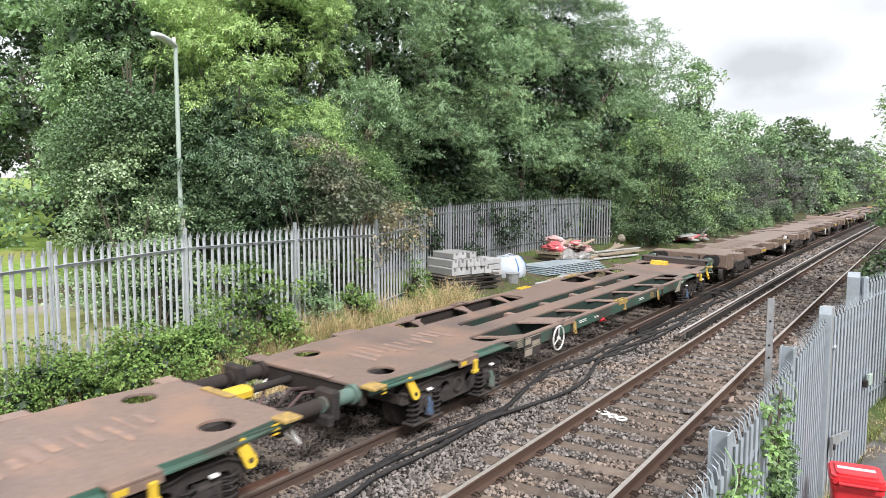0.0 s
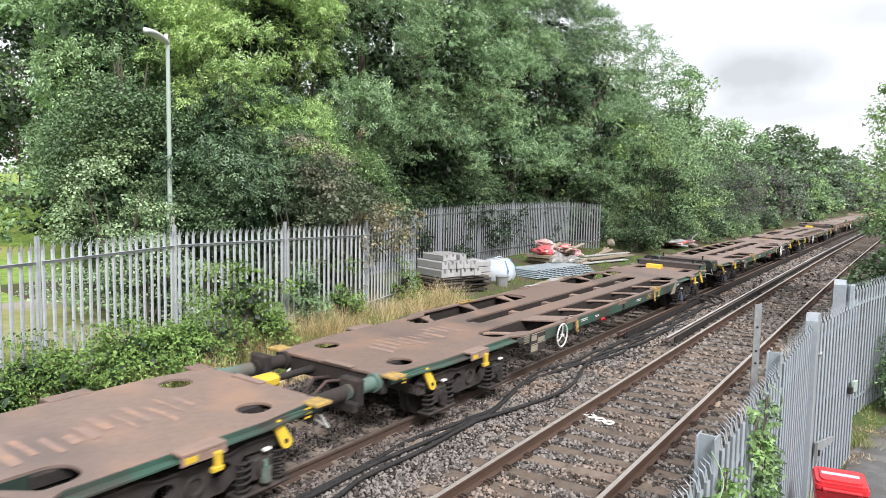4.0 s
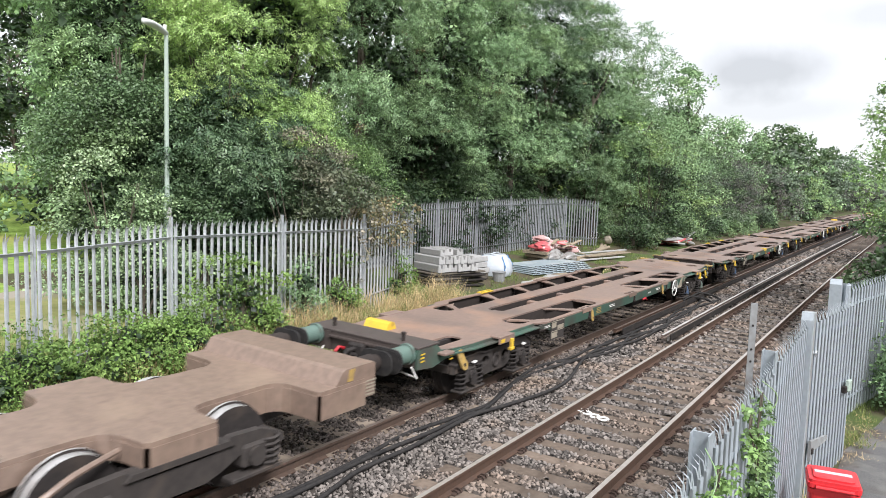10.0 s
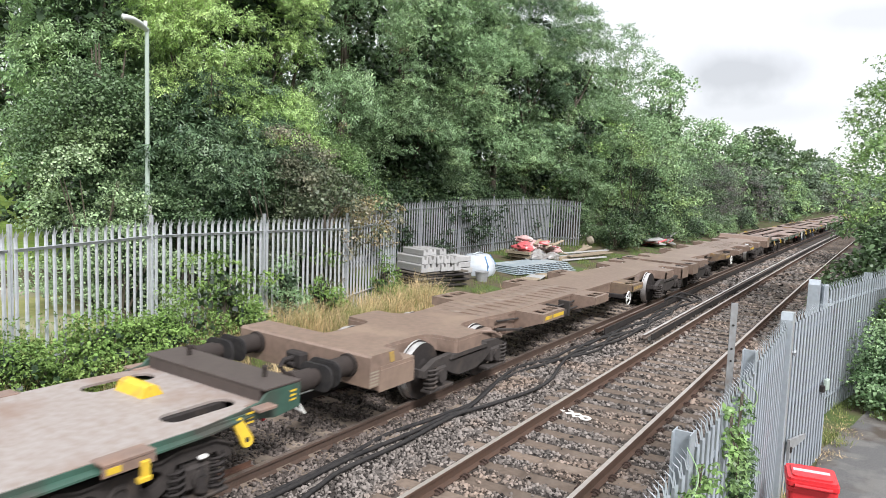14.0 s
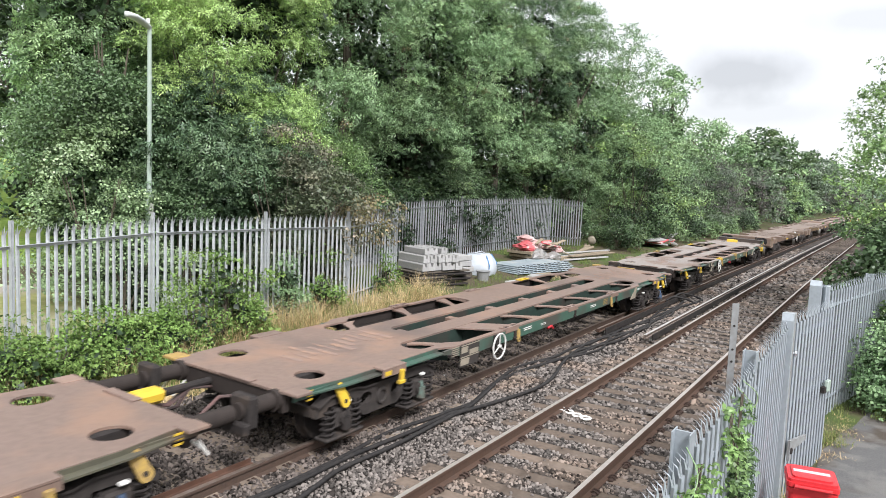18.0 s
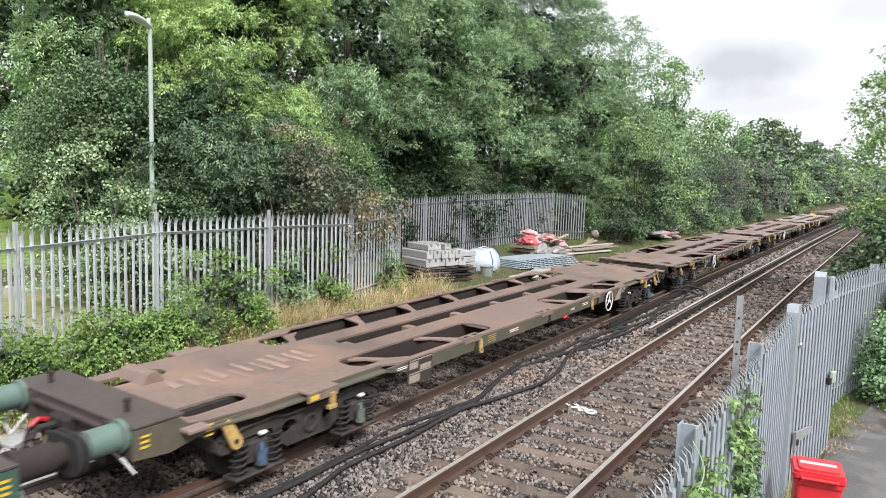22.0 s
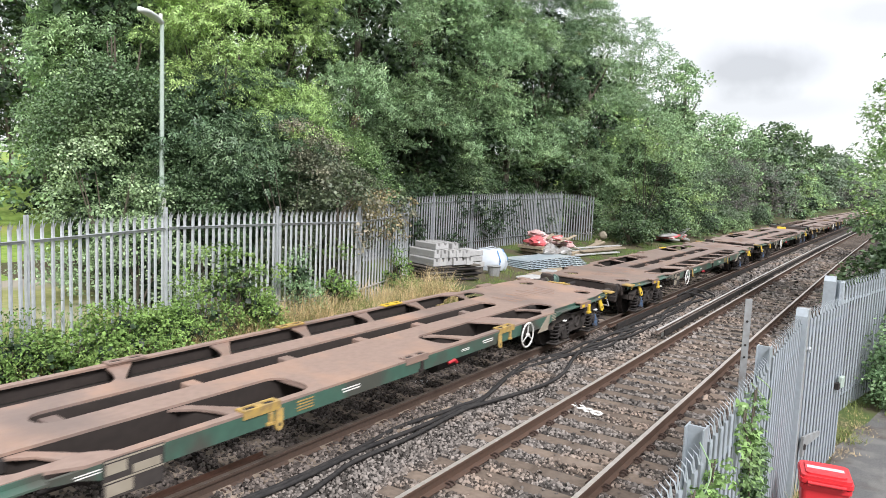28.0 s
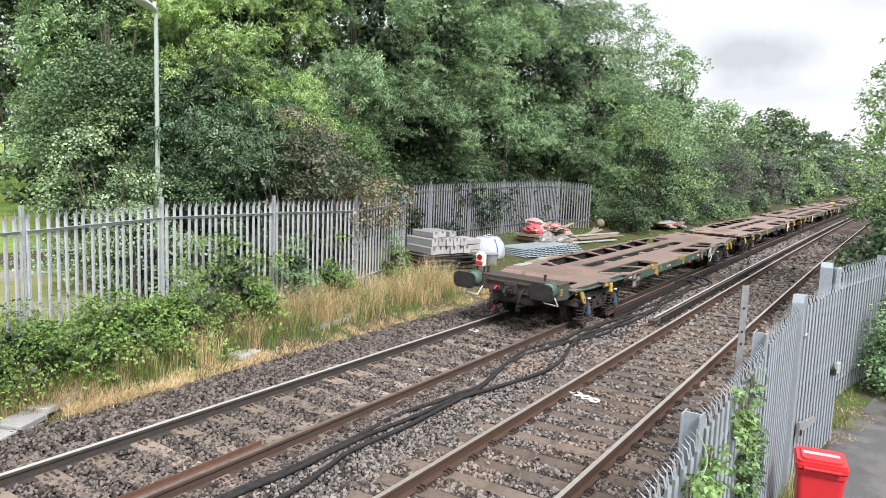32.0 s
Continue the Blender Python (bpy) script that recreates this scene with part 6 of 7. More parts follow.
for k, (x, y, hh, rx, ry, leaf) in enumerate(((5.9, -4.05, 1.5, 0.7, 0.35, "ash"), (6.9, -4.25, 2.1, 0.8, 0.4, "bramble"), (8.0, -4.5, 2.0, 1.2, 0.7, "dark"), (9.8, -4.8, 2.6, 1.4, 0.8, "ash"), (6.9, -4.6, 1.4, 0.9, 0.6, "bramble"))):
    bush("fence_shrub", "green shrub growing behind the near fence", x, y, hh, rx, ry, leaf, 880 + k, per=700, size=0.068, count=200, radius=(0.2, 0.4), group="shrubs by the near fence", kind="broad")


# ---- the train ----
DECK = 0.90


def wheelset_mesh():
    s = Shape().tube((0, -1.02, 0), (0, 1.02, 0), 0.08, 10)
    for y in (-HALF, HALF):
        out = 1 if y > 0 else -1
        s.tube((0, y - 0.055, 0), (0, y + 0.055, 0), 0.45, 28)
        s.tube((0, y - out * 0.055, 0), (0, y - out * 0.085, 0), 0.478, 28)
        s.tube((0, y + out * 0.055, 0), (0, y + out * 0.075, 0), 0.2, 14, 0.13)
    return s.mesh("wheelset", M["wheel"], M["under"])


WHEELSET = wheelset_mesh()
for poly in WHEELSET.polygons:
    c = poly.center
    rr = math.hypot(c.x, c.z)
    poly.material_index = 0 if 0.4 < rr < 0.49 else 1


def coil(cx, cy, z0, z1, r, t=0.022, turns=5):
    n = turns * 7
    pts = [(cx + r * math.cos(2 * math.pi * k / 7), cy + r * math.sin(2 * math.pi * k / 7), z0 + (z1 - z0) * k / n) for k in range(n + 1)]
    return Shape().pipe(pts, t, 4)


def frame_outline(w):
    """The side frame of a bogie: a cranked beam, high over the axle boxes."""
    return [(-w - 0.45, 0.50), (-w - 0.42, 0.60), (-w - 0.1, 0.72), (-w + 0.3, 0.74), (-w + 0.52, 0.62), (w - 0.52, 0.62), (w - 0.3, 0.74), (w + 0.1, 0.72), (w + 0.42, 0.60),
            (w + 0.45, 0.50), (w + 0.3, 0.47), (w - 0.2, 0.50), (w - 0.42, 0.40), (0.28, 0.34), (-0.28, 0.34), (-w + 0.42, 0.40), (-w + 0.2, 0.50), (-w - 0.3, 0.47)]


SIDE_FRAME = Shape().prism(frame_outline(0.9), -0.05, 0.05).prism([(-0.62, 0.66), (0.62, 0.66), (0.55, 0.72), (-0.55, 0.72)], -0.09, 0.09).mesh("side_frame", M["bogie"])
BOLSTER = Shape().box(-0.2, 0.2, -1.02, 1.02, 0.45, 0.75, 0.03).mesh("bolster", M["bogie"])
CROSS_BAR = Shape().box(-0.03, 0.03, -1.02, 1.02, 0.5, 0.6).mesh("cross_bar", M["bogie"])
SPRINGS = [coil(x, -1.12, 0.28, 0.62, 0.1).mesh("spring", M["bogie"]) for x in (-1.13, 1.13)] + [coil(x, 1.12, 0.28, 0.62, 0.1).mesh("spring", M["bogie"]) for x in (-1.13, 1.13)]
AXLEBOX = Shape().box(-0.17, 0.17, -1.17, -0.97, 0.34, 0.60, 0.03).tube((0, -1.21, 0.46), (0, -1.1, 0.46), 0.11, 12).box(-0.34, 0.34, -1.2, -1.02, 0.24, 0.29, 0.01)
AXLEBOX = AXLEBOX.mesh("axle_box", M["bogie"])
CAP = Shape().box(-0.05, 0.05, -1.2, -1.14, 0.66, 0.695, 0.01).mesh("cap", M["white"])
SHOE = Shape().box(-0.05, 0.05, -0.85, -0.66, 0.2, 0.62, 0.015).mesh("brake_shoe", M["under"])


# low-flat wheels: treads darkened to match the shade below the deck
WHEELSET_SHADED = WHEELSET.copy()
WHEELSET_SHADED.materials[0] = M["under"]
for v in WHEELSET_SHADED.vertices:
    v.co.x, v.co.z = v.co.x * 0.826, v.co.z * 0.826


def side_plate(sh, outline, holes, y0, y1):
    """An upright plate with holes: loops of x, z, from y0 to y1."""
    p = Shape().plate(outline, holes, y0, y1)
    return sh.add([(x, y, z) for x, z, y in p.v], p.f)


LOW_FRAME = Shape()
for yy in (-1.06, 1.06):
    side_plate(LOW_FRAME, [(-1.32, 0.46), (-1.28, 0.6), (-1.08, 0.69), (-0.6, 0.7), (-0.42, 0.66), (0.42, 0.66), (0.6, 0.7), (1.08, 0.69), (1.28, 0.6), (1.32, 0.46), (1.16, 0.46), (1.1, 0.56), (0.62, 0.57), (0.54, 0.38), (0.36, 0.27), (-0.36, 0.27), (-0.54, 0.38), (-0.62, 0.57), (-1.1, 0.56), (-1.16, 0.46)],
               [oval(-0.34, 0.5, 0.13, 0.085), oval(0.34, 0.5, 0.13, 0.085)], yy - 0.04, yy + 0.04)
    out = -1 if yy < 0 else 1
    LOW_FRAME.ring((0, yy + out * 0.045, 0.46), 0.1, 0.028, "y", 18, 6).prism([(-1.3, 0.585), (-1.08, 0.69), (-0.6, 0.7), (-0.42, 0.66), (0.42, 0.66), (0.6, 0.7), (1.08, 0.69), (1.3, 0.585), (1.3, 0.61), (1.08, 0.715), (0.6, 0.725), (0.42, 0.685), (-0.42, 0.685), (-0.6, 0.725), (-1.08, 0.715), (-1.3, 0.61)], yy - 0.08, yy + 0.08)
LOW_FRAME.box(-0.22, 0.22, -1.0, 1.0, 0.4, 0.66, 0.03).box(-1.32, -1.26, -1.0, 1.0, 0.46, 0.58).box(1.26, 1.32, -1.0, 1.0, 0.46, 0.58)
LOW_FRAME = LOW_FRAME.mesh("bogie_frame", M["bogie"])
LOW_COIL = coil(0, 0, 0.17, 0.54, 0.088, 0.019, 5).mesh("spring", M["under"])
LOW_BOX = Shape().box(-0.15, 0.15, -1.16, -0.92, 0.26, 0.52, 0.03).tube((0, -1.2, 0.38), (0, -1.1, 0.38), 0.1, 12).box(-0.36, 0.36, -1.2, -0.98, 0.14, 0.18, 0.012).mesh("axle_box", M["bogie"])
LOW_DAMPER = {k: Shape().tube((0, -1.19, 0.25), (0, -1.19, 0.41), 0.07, 14, 0.062).tube((0, -1.19, 0.41), (0, -1.17, 0.49), 0.035, 10).mesh("damper", M[k]) for k in ("blue", "under", "teal")}


def low_bogie(wagon, x, rng):
    """The small-wheeled bogie of a low flat: pierced side frames, two coils and a damper at each axle end."""
    b = part("bogie", LOW_FRAME, None, wagon, "", at=pose(x, 0, 0))
    for dx in (-0.85, 0.85):
        part("wheelset", WHEELSET_SHADED, None, b, at=pose(dx, 0, 0.38))
        part("brake_shoe", SHOE, None, b, at=pose(dx * 0.46, 0, -0.08))
        for rz in (0, 180):
            part("axle_box", LOW_BOX, None, b, at=pose(dx, 0, 0, 0, 0, rz))
            for d in (-0.25, 0.25):
                part("spring", LOW_COIL, None, b, at=pose(dx + d, -1.1 if not rz else 1.1, 0))
        part("damper", LOW_DAMPER[rng.choice(["blue", "under", "teal", "under", "blue"])], None, b, "painted damper", at=pose(dx, 0, 0))
        part("cap", CAP, None, b, at=pose(dx + 0.02, -0.01, -0.08))
    return b


def bogie(wagon, x):
    """The large-wheeled bogie of a spine wagon."""
    b = part("bogie", BOLSTER, None, wagon, "", at=pose(x, 0, 0))
    for y in (-1.08, 1.08):
        part("side_frame", SIDE_FRAME, None, b, at=pose(0, y, 0))
    for dx in (-1.28, 1.28):
        part("cross_bar", CROSS_BAR, None, b, at=pose(dx, 0, 0))
    for dx in (-0.9, 0.9):
        part("wheelset", WHEELSET, None, b, at=pose(dx, 0, 0.46))
        part("axle_box", AXLEBOX, None, b, at=pose(dx, 0, 0))
        part("axle_box", AXLEBOX, None, b, at=pose(dx, 0, 0, 0, 0, 180))
        for d in (-0.55, 0.55):
            part("brake_shoe", SHOE, None, b, at=pose(dx + (d if abs(dx + d) < 1 else -d * 0.98), 0, 0))
    for me in SPRINGS:
        part("spring", me, None, b)
    return b


EYE = Shape().prism([(0.09 * math.cos(a), 0.09 * math.sin(a) - 0.3) for a in [math.pi + math.pi * k / 6 for k in range(7)]] + [(0.07, 0.0), (-0.07, 0.0)], -0.02, 0.02)
EYE_HOLE = Shape().tube((0, -0.022, -0.29), (0, -0.026, -0.29), 0.035, 10).mesh("eye_hole", M["under"])
EYES = {k: EYE.mesh("lifting_eye", M[k]) for k in ("yellow", "ochre")}
HANDWHEEL = Shape().ring((0, 0, 0), 0.22, 0.0135)
for a in (90, 210, 330):
    HANDWHEEL.tube((0, 0, 0), (0.2 * math.cos(radians(a)), 0, 0.2 * math.sin(radians(a))), 0.009, 6)
HANDWHEEL.tube((0, -0.03, 0), (0, 0.2, 0), 0.03, 8)
HANDWHEEL = HANDWHEEL.mesh("handwheel", M["white"])
SEAT = Shape().plate([(-0.26, -0.04), (0.26, -0.04), (0.26, 0.1), (-0.26, 0.1)], [stadium(-0.21, -0.05, -0.01, 0.07, 0.02, 2), stadium(0.05, 0.21, -0.01, 0.07, 0.02, 2)], 0.003, 0.024).box(-0.26, 0.26, -0.04, -0.03, -0.07, 0.002)
SEATS = {k: SEAT.mesh("container_seat", M[k]) for k in ("yellow", "ochre", "deck")}
# dark plate under a seat hole, in place of a recess's shade
POCKET = Shape().box(-0.08, 0.08, -0.01, 0.07, 0.004, 0.008).mesh("pocket", M["under"])
DROP = Shape().box(-0.05, 0.05, -0.03, 0.03, -0.2, 0.0, 0.008).box(-0.1, 0.06, -0.05, 0.03, -0.23, -0.17, 0.008)
DROPS = {k: DROP.mesh("locking_bracket", M[k]) for k in ("yellow", "ochre", "deck_in")}
MARKER = Shape().box(-0.07, 0.07, -0.005, 0, -0.03, 0.03).mesh("marker_plate", M["yellow"])
STEP = Shape().pipe([(-0.06, -1.06, 0.6), (0.06, -1.08, 0.42), (0.16, -0.72, 0.42), (0.02, -0.68, 0.6)], 0.014, 6).mesh("step", M["white"])
TUBE_IN = Shape().tube((0.0, 0, 0), (0.08, 0, 0), 0.13, 30).tube((0.08, 0, 0), (0.6, 0, 0), 0.098, 30)
TUBES = {k: TUBE_IN.mesh("buffer_tube", M[k], smooth=False) for k in ("teal", "deck_in")}
PAD = Shape().box(0.42, 0.56, -0.17, 0.17, -0.2, 0.18, 0.025).box(0.56, 0.66, -0.2, 0.2, -0.24, -0.1, 0.02).mesh("buffer_plate", M["under"])
BUF = Shape().tube((0, 0, 0), (0.05, 0, 0), 0.16, 24).tube((0.05, 0, 0), (0.36, 0, 0), 0.135, 32).tube((0.36, 0, 0), (0.46, 0, 0), 0.11, 28)
BUFS = {k: BUF.mesh("buffer_stem", M[k]) for k in ("teal", "deck_in")}
HEADP = Shape().prism(stadium(-0.27, 0.27, -0.17, 0.17, 0.13), 0.46, 0.49, "x").prism(stadium(-0.24, 0.24, -0.15, 0.15, 0.12), 0.49, 0.5, "x").mesh("buffer_head", M["cable"])
BAR = Shape().box(0.72, 1.14, -0.12, 0.12, -0.09, 0.09, 0.05)
ROD = Shape().tube((0.02, 0, 0), (0.74, 0, 0), 0.05, 10).mesh("rod", M["under"])
BARS = {k: BAR.mesh("drawbar", M[k]) for k in ("yellow", "ochre")}


M["hose"] = material("dusty_red_black_hose", (0.09, 0.05, 0.045), 0.7, grain=((0.05, 0.042, 0.04), 0.8), isle=0.6, scale=4)


def hoses(seed, reach):
    r, s = random.Random(seed), Shape()
    for k in range(4):
        y0, y1, sag = r.uniform(-0.45, 0.3), r.uniform(-0.4, 0.3), r.uniform(0.1, 0.25)
        s.pipe([(0, y0, 0.75), (reach * 0.25, y0, 0.8), (reach * 0.5, (y0 + y1) / 2, 0.8 - sag), (reach * 0.8, y1, 0.72), (reach, y1, 0.78)], 0.022, 6)
    return s.mesh("hose", M["hose"])


HOSES = [hoses(3 + k, 1.2) for k in range(3)]
HOOK = Shape().box(0, 0.16, -0.16, 0.16, 0.82, 1.06, 0.03).pipe([(0.1, 0, 0.98), (0.34, 0, 0.98), (0.4, 0, 0.9), (0.33, 0, 0.82)], 0.035, 7).tube((0.25, -0.12, 0.92), (0.25, 0.12, 0.92), 0.03, 8).mesh("coupling_hook", M["under"])
BLOCK = Shape().prism([(0, 0), (0.05, 0.11), (0.09, 0.13), (0.17, 0.13), (0.21, 0.11), (0.28, 0)], -0.25, 0.25)
BLOCKS = {k: BLOCK.mesh("end_stop", M[k]) for k in ("yellow", "ochre", "deck")}
STUB = Shape().tube((0, 0, 0), (0, 0, 0.11), 0.028, 8).tube((0, 0, 0.1), (0, 0, 0.13), 0.04, 8).mesh("stub", M["deck_in"])


def bars_of(w, h, rows, mat):
    """Unreadable lettering: short bars on a plate."""
    s = Shape()
    for k in range(rows):
        z = h * (0.5 - (k + 0.5) / rows)
        s.box(-w / 2 * (1 - 0.15 * (k % 2)), w / 2, -0.004, 0, z - h / rows * 0.22, z + h / rows * 0.22)
    return s.mesh("lettering", mat)


LETTERS = {"cream": bars_of(0.3, 0.22, 5, M["cream"]), "ochre": bars_of(0.28, 0.14, 4, M["ochre"]), "white": bars_of(0.34, 0.07, 2, M["white"]), "label": bars_of(0.1, 0.16, 3, M["yellow"])}
PANEL = Shape().box(-0.3, 0.3, -0.012, 0, -0.2, 0.17, 0.004).mesh("plate", M["bogie"])
PATCHES = Shape().box(-0.28, -0.08, -0.016, -0.0125, 0.03, 0.13).box(-0.02, 0.26, -0.016, -0.0125, -0.02, 0.06).box(-0.28, -0.02, -0.016, -0.0125, -0.17, -0.06).box(-0.29, 0.29, -0.016, -0.0125, 0.145, 0.16).box(-0.29, 0.29, -0.016, -0.0125, -0.045, -0.03).mesh("lettering", M["cream"])
WEDGE = Shape().prism([(-0.3, -0.17), (0.2, -0.17), (0.3, 0.17), (0.16, 0.17)], -0.006, 0).mesh("painted_wedge", M["cream"])
RUBM = material("scraped_orange_rust", (0.33, 0.205, 0.14), 0.7, grain=((0.25, 0.165, 0.125), 0.9), stain=((0.23, 0.16, 0.13), 0.38, 0.55, 3.4), scale=9)


def scrape_mesh(seed):
    r, s = random.Random(seed), Shape()
    for k in range(11):
        x = 0.9 + k * 0.2
        y = r.uniform(-0.1, 0.14)
        w, h = r.uniform(0.03, 0.07), r.uniform(0.14, 0.34)
        s.add([(x - w, y - h, 0), (x + w, y - h * r.uniform(0.7, 1.1), 0), (x + w * 1.2, y + h, 0), (x - w * 0.6, y + h * r.uniform(0.7, 1), 0)], [(0, 1, 2, 3)])
    return s.mesh("rubbed_rust", RUBM)


SCRAPES = [scrape_mesh(k) for k in range(4)]


def opening(x0, x1):
    """A deck opening with rounded ends, wider between the side beams than over the bogies."""
    r, n, out = 0.2, 5, []

    def edge(x):
        return 1.02 if abs(x) > 4.6 else 1.18

    arcs = ((x1 - r, edge(x1) - r, 0), (x0 + r, edge(x0) - r, 90), (x0 + r, 0.56 + r, 180), (x1 - r, 0.56 + r, 270))
    for k, (cx, cy, a0) in enumerate(arcs):
        out += [(cx + r * math.cos(radians(a0 + 90 * j / n)), cy + r * math.sin(radians(a0 + 90 * j / n))) for j in range(n + 1)]
        if k == 0:
            out += ([(4.6, 1.02), (4.35, 1.18)] if x1 > 4.6 else []) + ([(-4.35, 1.18), (-4.6, 1.02)] if x0 < -4.6 else [])
    return out


def flat_wagon(length, out_far, out_near, wheel_end, tone, seed):
    """A green-sided low container flat. length: over its deck; out_far, out_near: whether an end carries full buffers;
    wheel_end: the end by which the handbrake wheel sits; tone: green, or brown where the dirt hides it."""
    rng = random.Random(seed)
    h = length / 2
    w = thing("container_wagon", {"green": "empty container flat wagon with rusty deck and faded green sides", "brown": "empty container flat wagon, rusty deck and grimy brown-green sides", "grey": "empty container flat wagon with pale scuffed deck and green sides"}[tone], "rail wagon", group="wagons of the freight train")
    side = M["green"] if tone != "brown" else DIRTY
    yel = "yellow" if tone != "brown" else "ochre"
    ends = {1: out_far, -1: out_near}
    reach = {e: h - 0.3 if ends[e] else h for e in ends}  # where the deck plate stops
    a, b = -5.3, 5.3
    # deck plate with its openings
    half = [(1.02, reach[1], 0), (1.14, 7.2, 0), (1.14, 5.0, 0), (1.28, 4.7, 0)]
    right = [(x, y) for y, x, _ in half]
    left = [(-x, y) for x, y in reversed(right[1:])] + [(-reach[-1], 1.02)]
    outer = right + left + [(x, -y) for x, y in reversed(right + left)]
    m0, m1 = (1.0, -1.85) if wheel_end > 0 else (1.85, -1.0)
    sd = -1 if wheel_end > 0 else 1  # the side with the solid middle panel
    holes = [stadium(-4.5, 4.5, -0.17, 0.2, 0.18), [(x, -sd * y) for x, y in opening(a, b)]]
    for loop in (opening(a, m1), opening(m0, b)):
        holes.append([(x, sd * y) for x, y in loop])
    for e in (1, -1):
        for y in (-0.72, 0.72):
            if ends[e]:
                holes.append(stadium(min(e * (h - 0.5), e * (h - 1.4)), max(e * (h - 0.5), e * (h - 1.4)), y - 0.15, y + 0.15, 0.14))
            else:
                holes.append(oval(e * (h - 0.74), y, 0.21, 0.19))
    deck = part("deck", Shape().plate(outer, holes, DECK - 0.03, DECK), M["deck"] if tone != "grey" else PALE, w, "rusty brown steel deck" if tone != "grey" else "scuffed pale grey deck")
    for e in (1, -1):
        if rng.random() < 0.75:
            tagged(part("rubbed_rust", SCRAPES[rng.randrange(4)], None, deck, "orange rubbed rust", at=pose(e * (h - 0.2), 0.0, DECK + 0.004, 0, 0, 180 if e > 0 else 0)), kind="stuff")
    # frame under the deck, its steel darkened to stand for the shade there
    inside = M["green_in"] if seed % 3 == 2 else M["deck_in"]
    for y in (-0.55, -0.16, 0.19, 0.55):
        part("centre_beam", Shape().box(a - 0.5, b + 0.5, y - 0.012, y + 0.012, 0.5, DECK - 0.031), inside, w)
    part("centre_frame", Shape().box(a - 0.5, b + 0.5, -0.54, -0.17, 0.49, 0.51).box(a - 0.5, b + 0.5, 0.2, 0.54, 0.49, 0.51), M["deck_in"], w, "longitudinal beams, brown darkened for underframe shade")
    for e in (1, -1):
        part("end_frame", Shape().box(min(e * 5.0, e * (h - 0.45)), max(e * 5.0, e * (h - 0.45)), -0.6, 0.6, 0.72, DECK - 0.032, 0.02), M["under"], w)
    for x in (-4.75, -3.1, -1.55, 0.0, 1.55, 3.1, 4.7):
        for q in (1, -1):
            y0, y1 = q * 0.56, q * (1.19 if abs(x) < 4 else 1.06)
            if q == sd and m1 - 0.5 < x < m0 + 0.2:
                continue
            if q < 0 and x == wheel_end * 3.1:  # broad plate that carries a container seat
                lip = [(x - 0.45, y0), (x + 0.15, y0), (x + 0.66, y1), (x + 0.02, y1)]
                top = 0.006
            else:
                lip = [(x - 0.3, y0), (x - 0.08, y0), (x + 0.06, q * 0.74), (x + 0.2, q * 0.92), (x + 0.42, y1), (x + 0.08, y1), (x + 0.02, q * 0.95), (x - 0.08, q * 0.74)]
                top = 0.035
            bar = part("cross_member", Shape().prism(lip, DECK - top - 0.025, DECK - top, "z"), M["deck"], w)
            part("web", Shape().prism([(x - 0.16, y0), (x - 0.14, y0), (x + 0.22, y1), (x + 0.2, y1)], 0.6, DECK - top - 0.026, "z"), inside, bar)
        part("slot_spacer", Shape().box(x + 0.4, x + 0.58, -0.15, 0.18, DECK - 0.2, DECK - 0.06, 0.01), M["deck"], w)
    # side beams between the bogies, a lipped solebar over them
    prof = [(-5.0, DECK - 0.032), (5.0, DECK - 0.032), (5.0, 0.81), (4.75, 0.78), (4.5, 0.7), (4.3, 0.675), (-4.3, 0.675), (-4.5, 0.7), (-4.75, 0.78), (-5.0, 0.81)]
    for y in (-1.0, 1.0):
        y0 = 1.262 * y
        beam = part("side_beam", Shape().prism(prof, y0 - 0.018, y0 + 0.018), side, w, "faded green side beam" if tone != "brown" else "grimy side beam")
        # added liner covers the green inside with a shade-dark face
        part("inner_web", Shape().box(-4.6, 4.6, min(y0 - y * 0.02, y0 - y * 0.028), max(y0 - y * 0.02, y0 - y * 0.028), 0.69, DECK - 0.034), M["deck_in"], beam, "added liner, darkened like a shaded inner face")
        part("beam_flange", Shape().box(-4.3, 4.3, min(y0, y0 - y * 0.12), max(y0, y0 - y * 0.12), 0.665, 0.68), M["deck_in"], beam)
        for e in (1, -1):
            x0, x1 = sorted((e * 5.0, e * (reach[e] - 0.05)))
            part("solebar", Shape().box(x0, x1, 1.12 * y - 0.012, 1.12 * y + 0.012, 0.79, DECK - 0.032), side, beam)
            lip = [(e * 4.98, 1.14), (e * 7.15, 1.14), (e * (reach[e] - 0.1), 1.03), (e * (reach[e] - 0.1), 1.12), (e * 7.2, 1.25), (e * 4.98, 1.28)]
            part("solebar_lip", Shape().prism([(x, y * q) for x, q in lip], DECK - 0.075, DECK - 0.055, "z").prism([(x, y * q) for x, q in (lip[0], lip[1], lip[2], (lip[2][0], lip[2][1] + 0.012), (lip[1][0], lip[1][1] + 0.012), (lip[0][0], lip[0][1] + 0.012))], DECK - 0.055, DECK - 0.008, "z"), side, beam, "green lipped edge" if tone != "brown" else "")
            part("container_pad", Shape().box(e * 6.28 - 0.26, e * 6.28 + 0.26, min(y * 1.1, y * 1.3), max(y * 1.1, y * 1.3), DECK - 0.02, DECK + 0.014, 0.006).box(e * 6.28 - 0.26, e * 6.28 + 0.26, min(y * 1.27, y * 1.3), max(y * 1.27, y * 1.3), 0.79, DECK - 0.021), M["deck"], w)
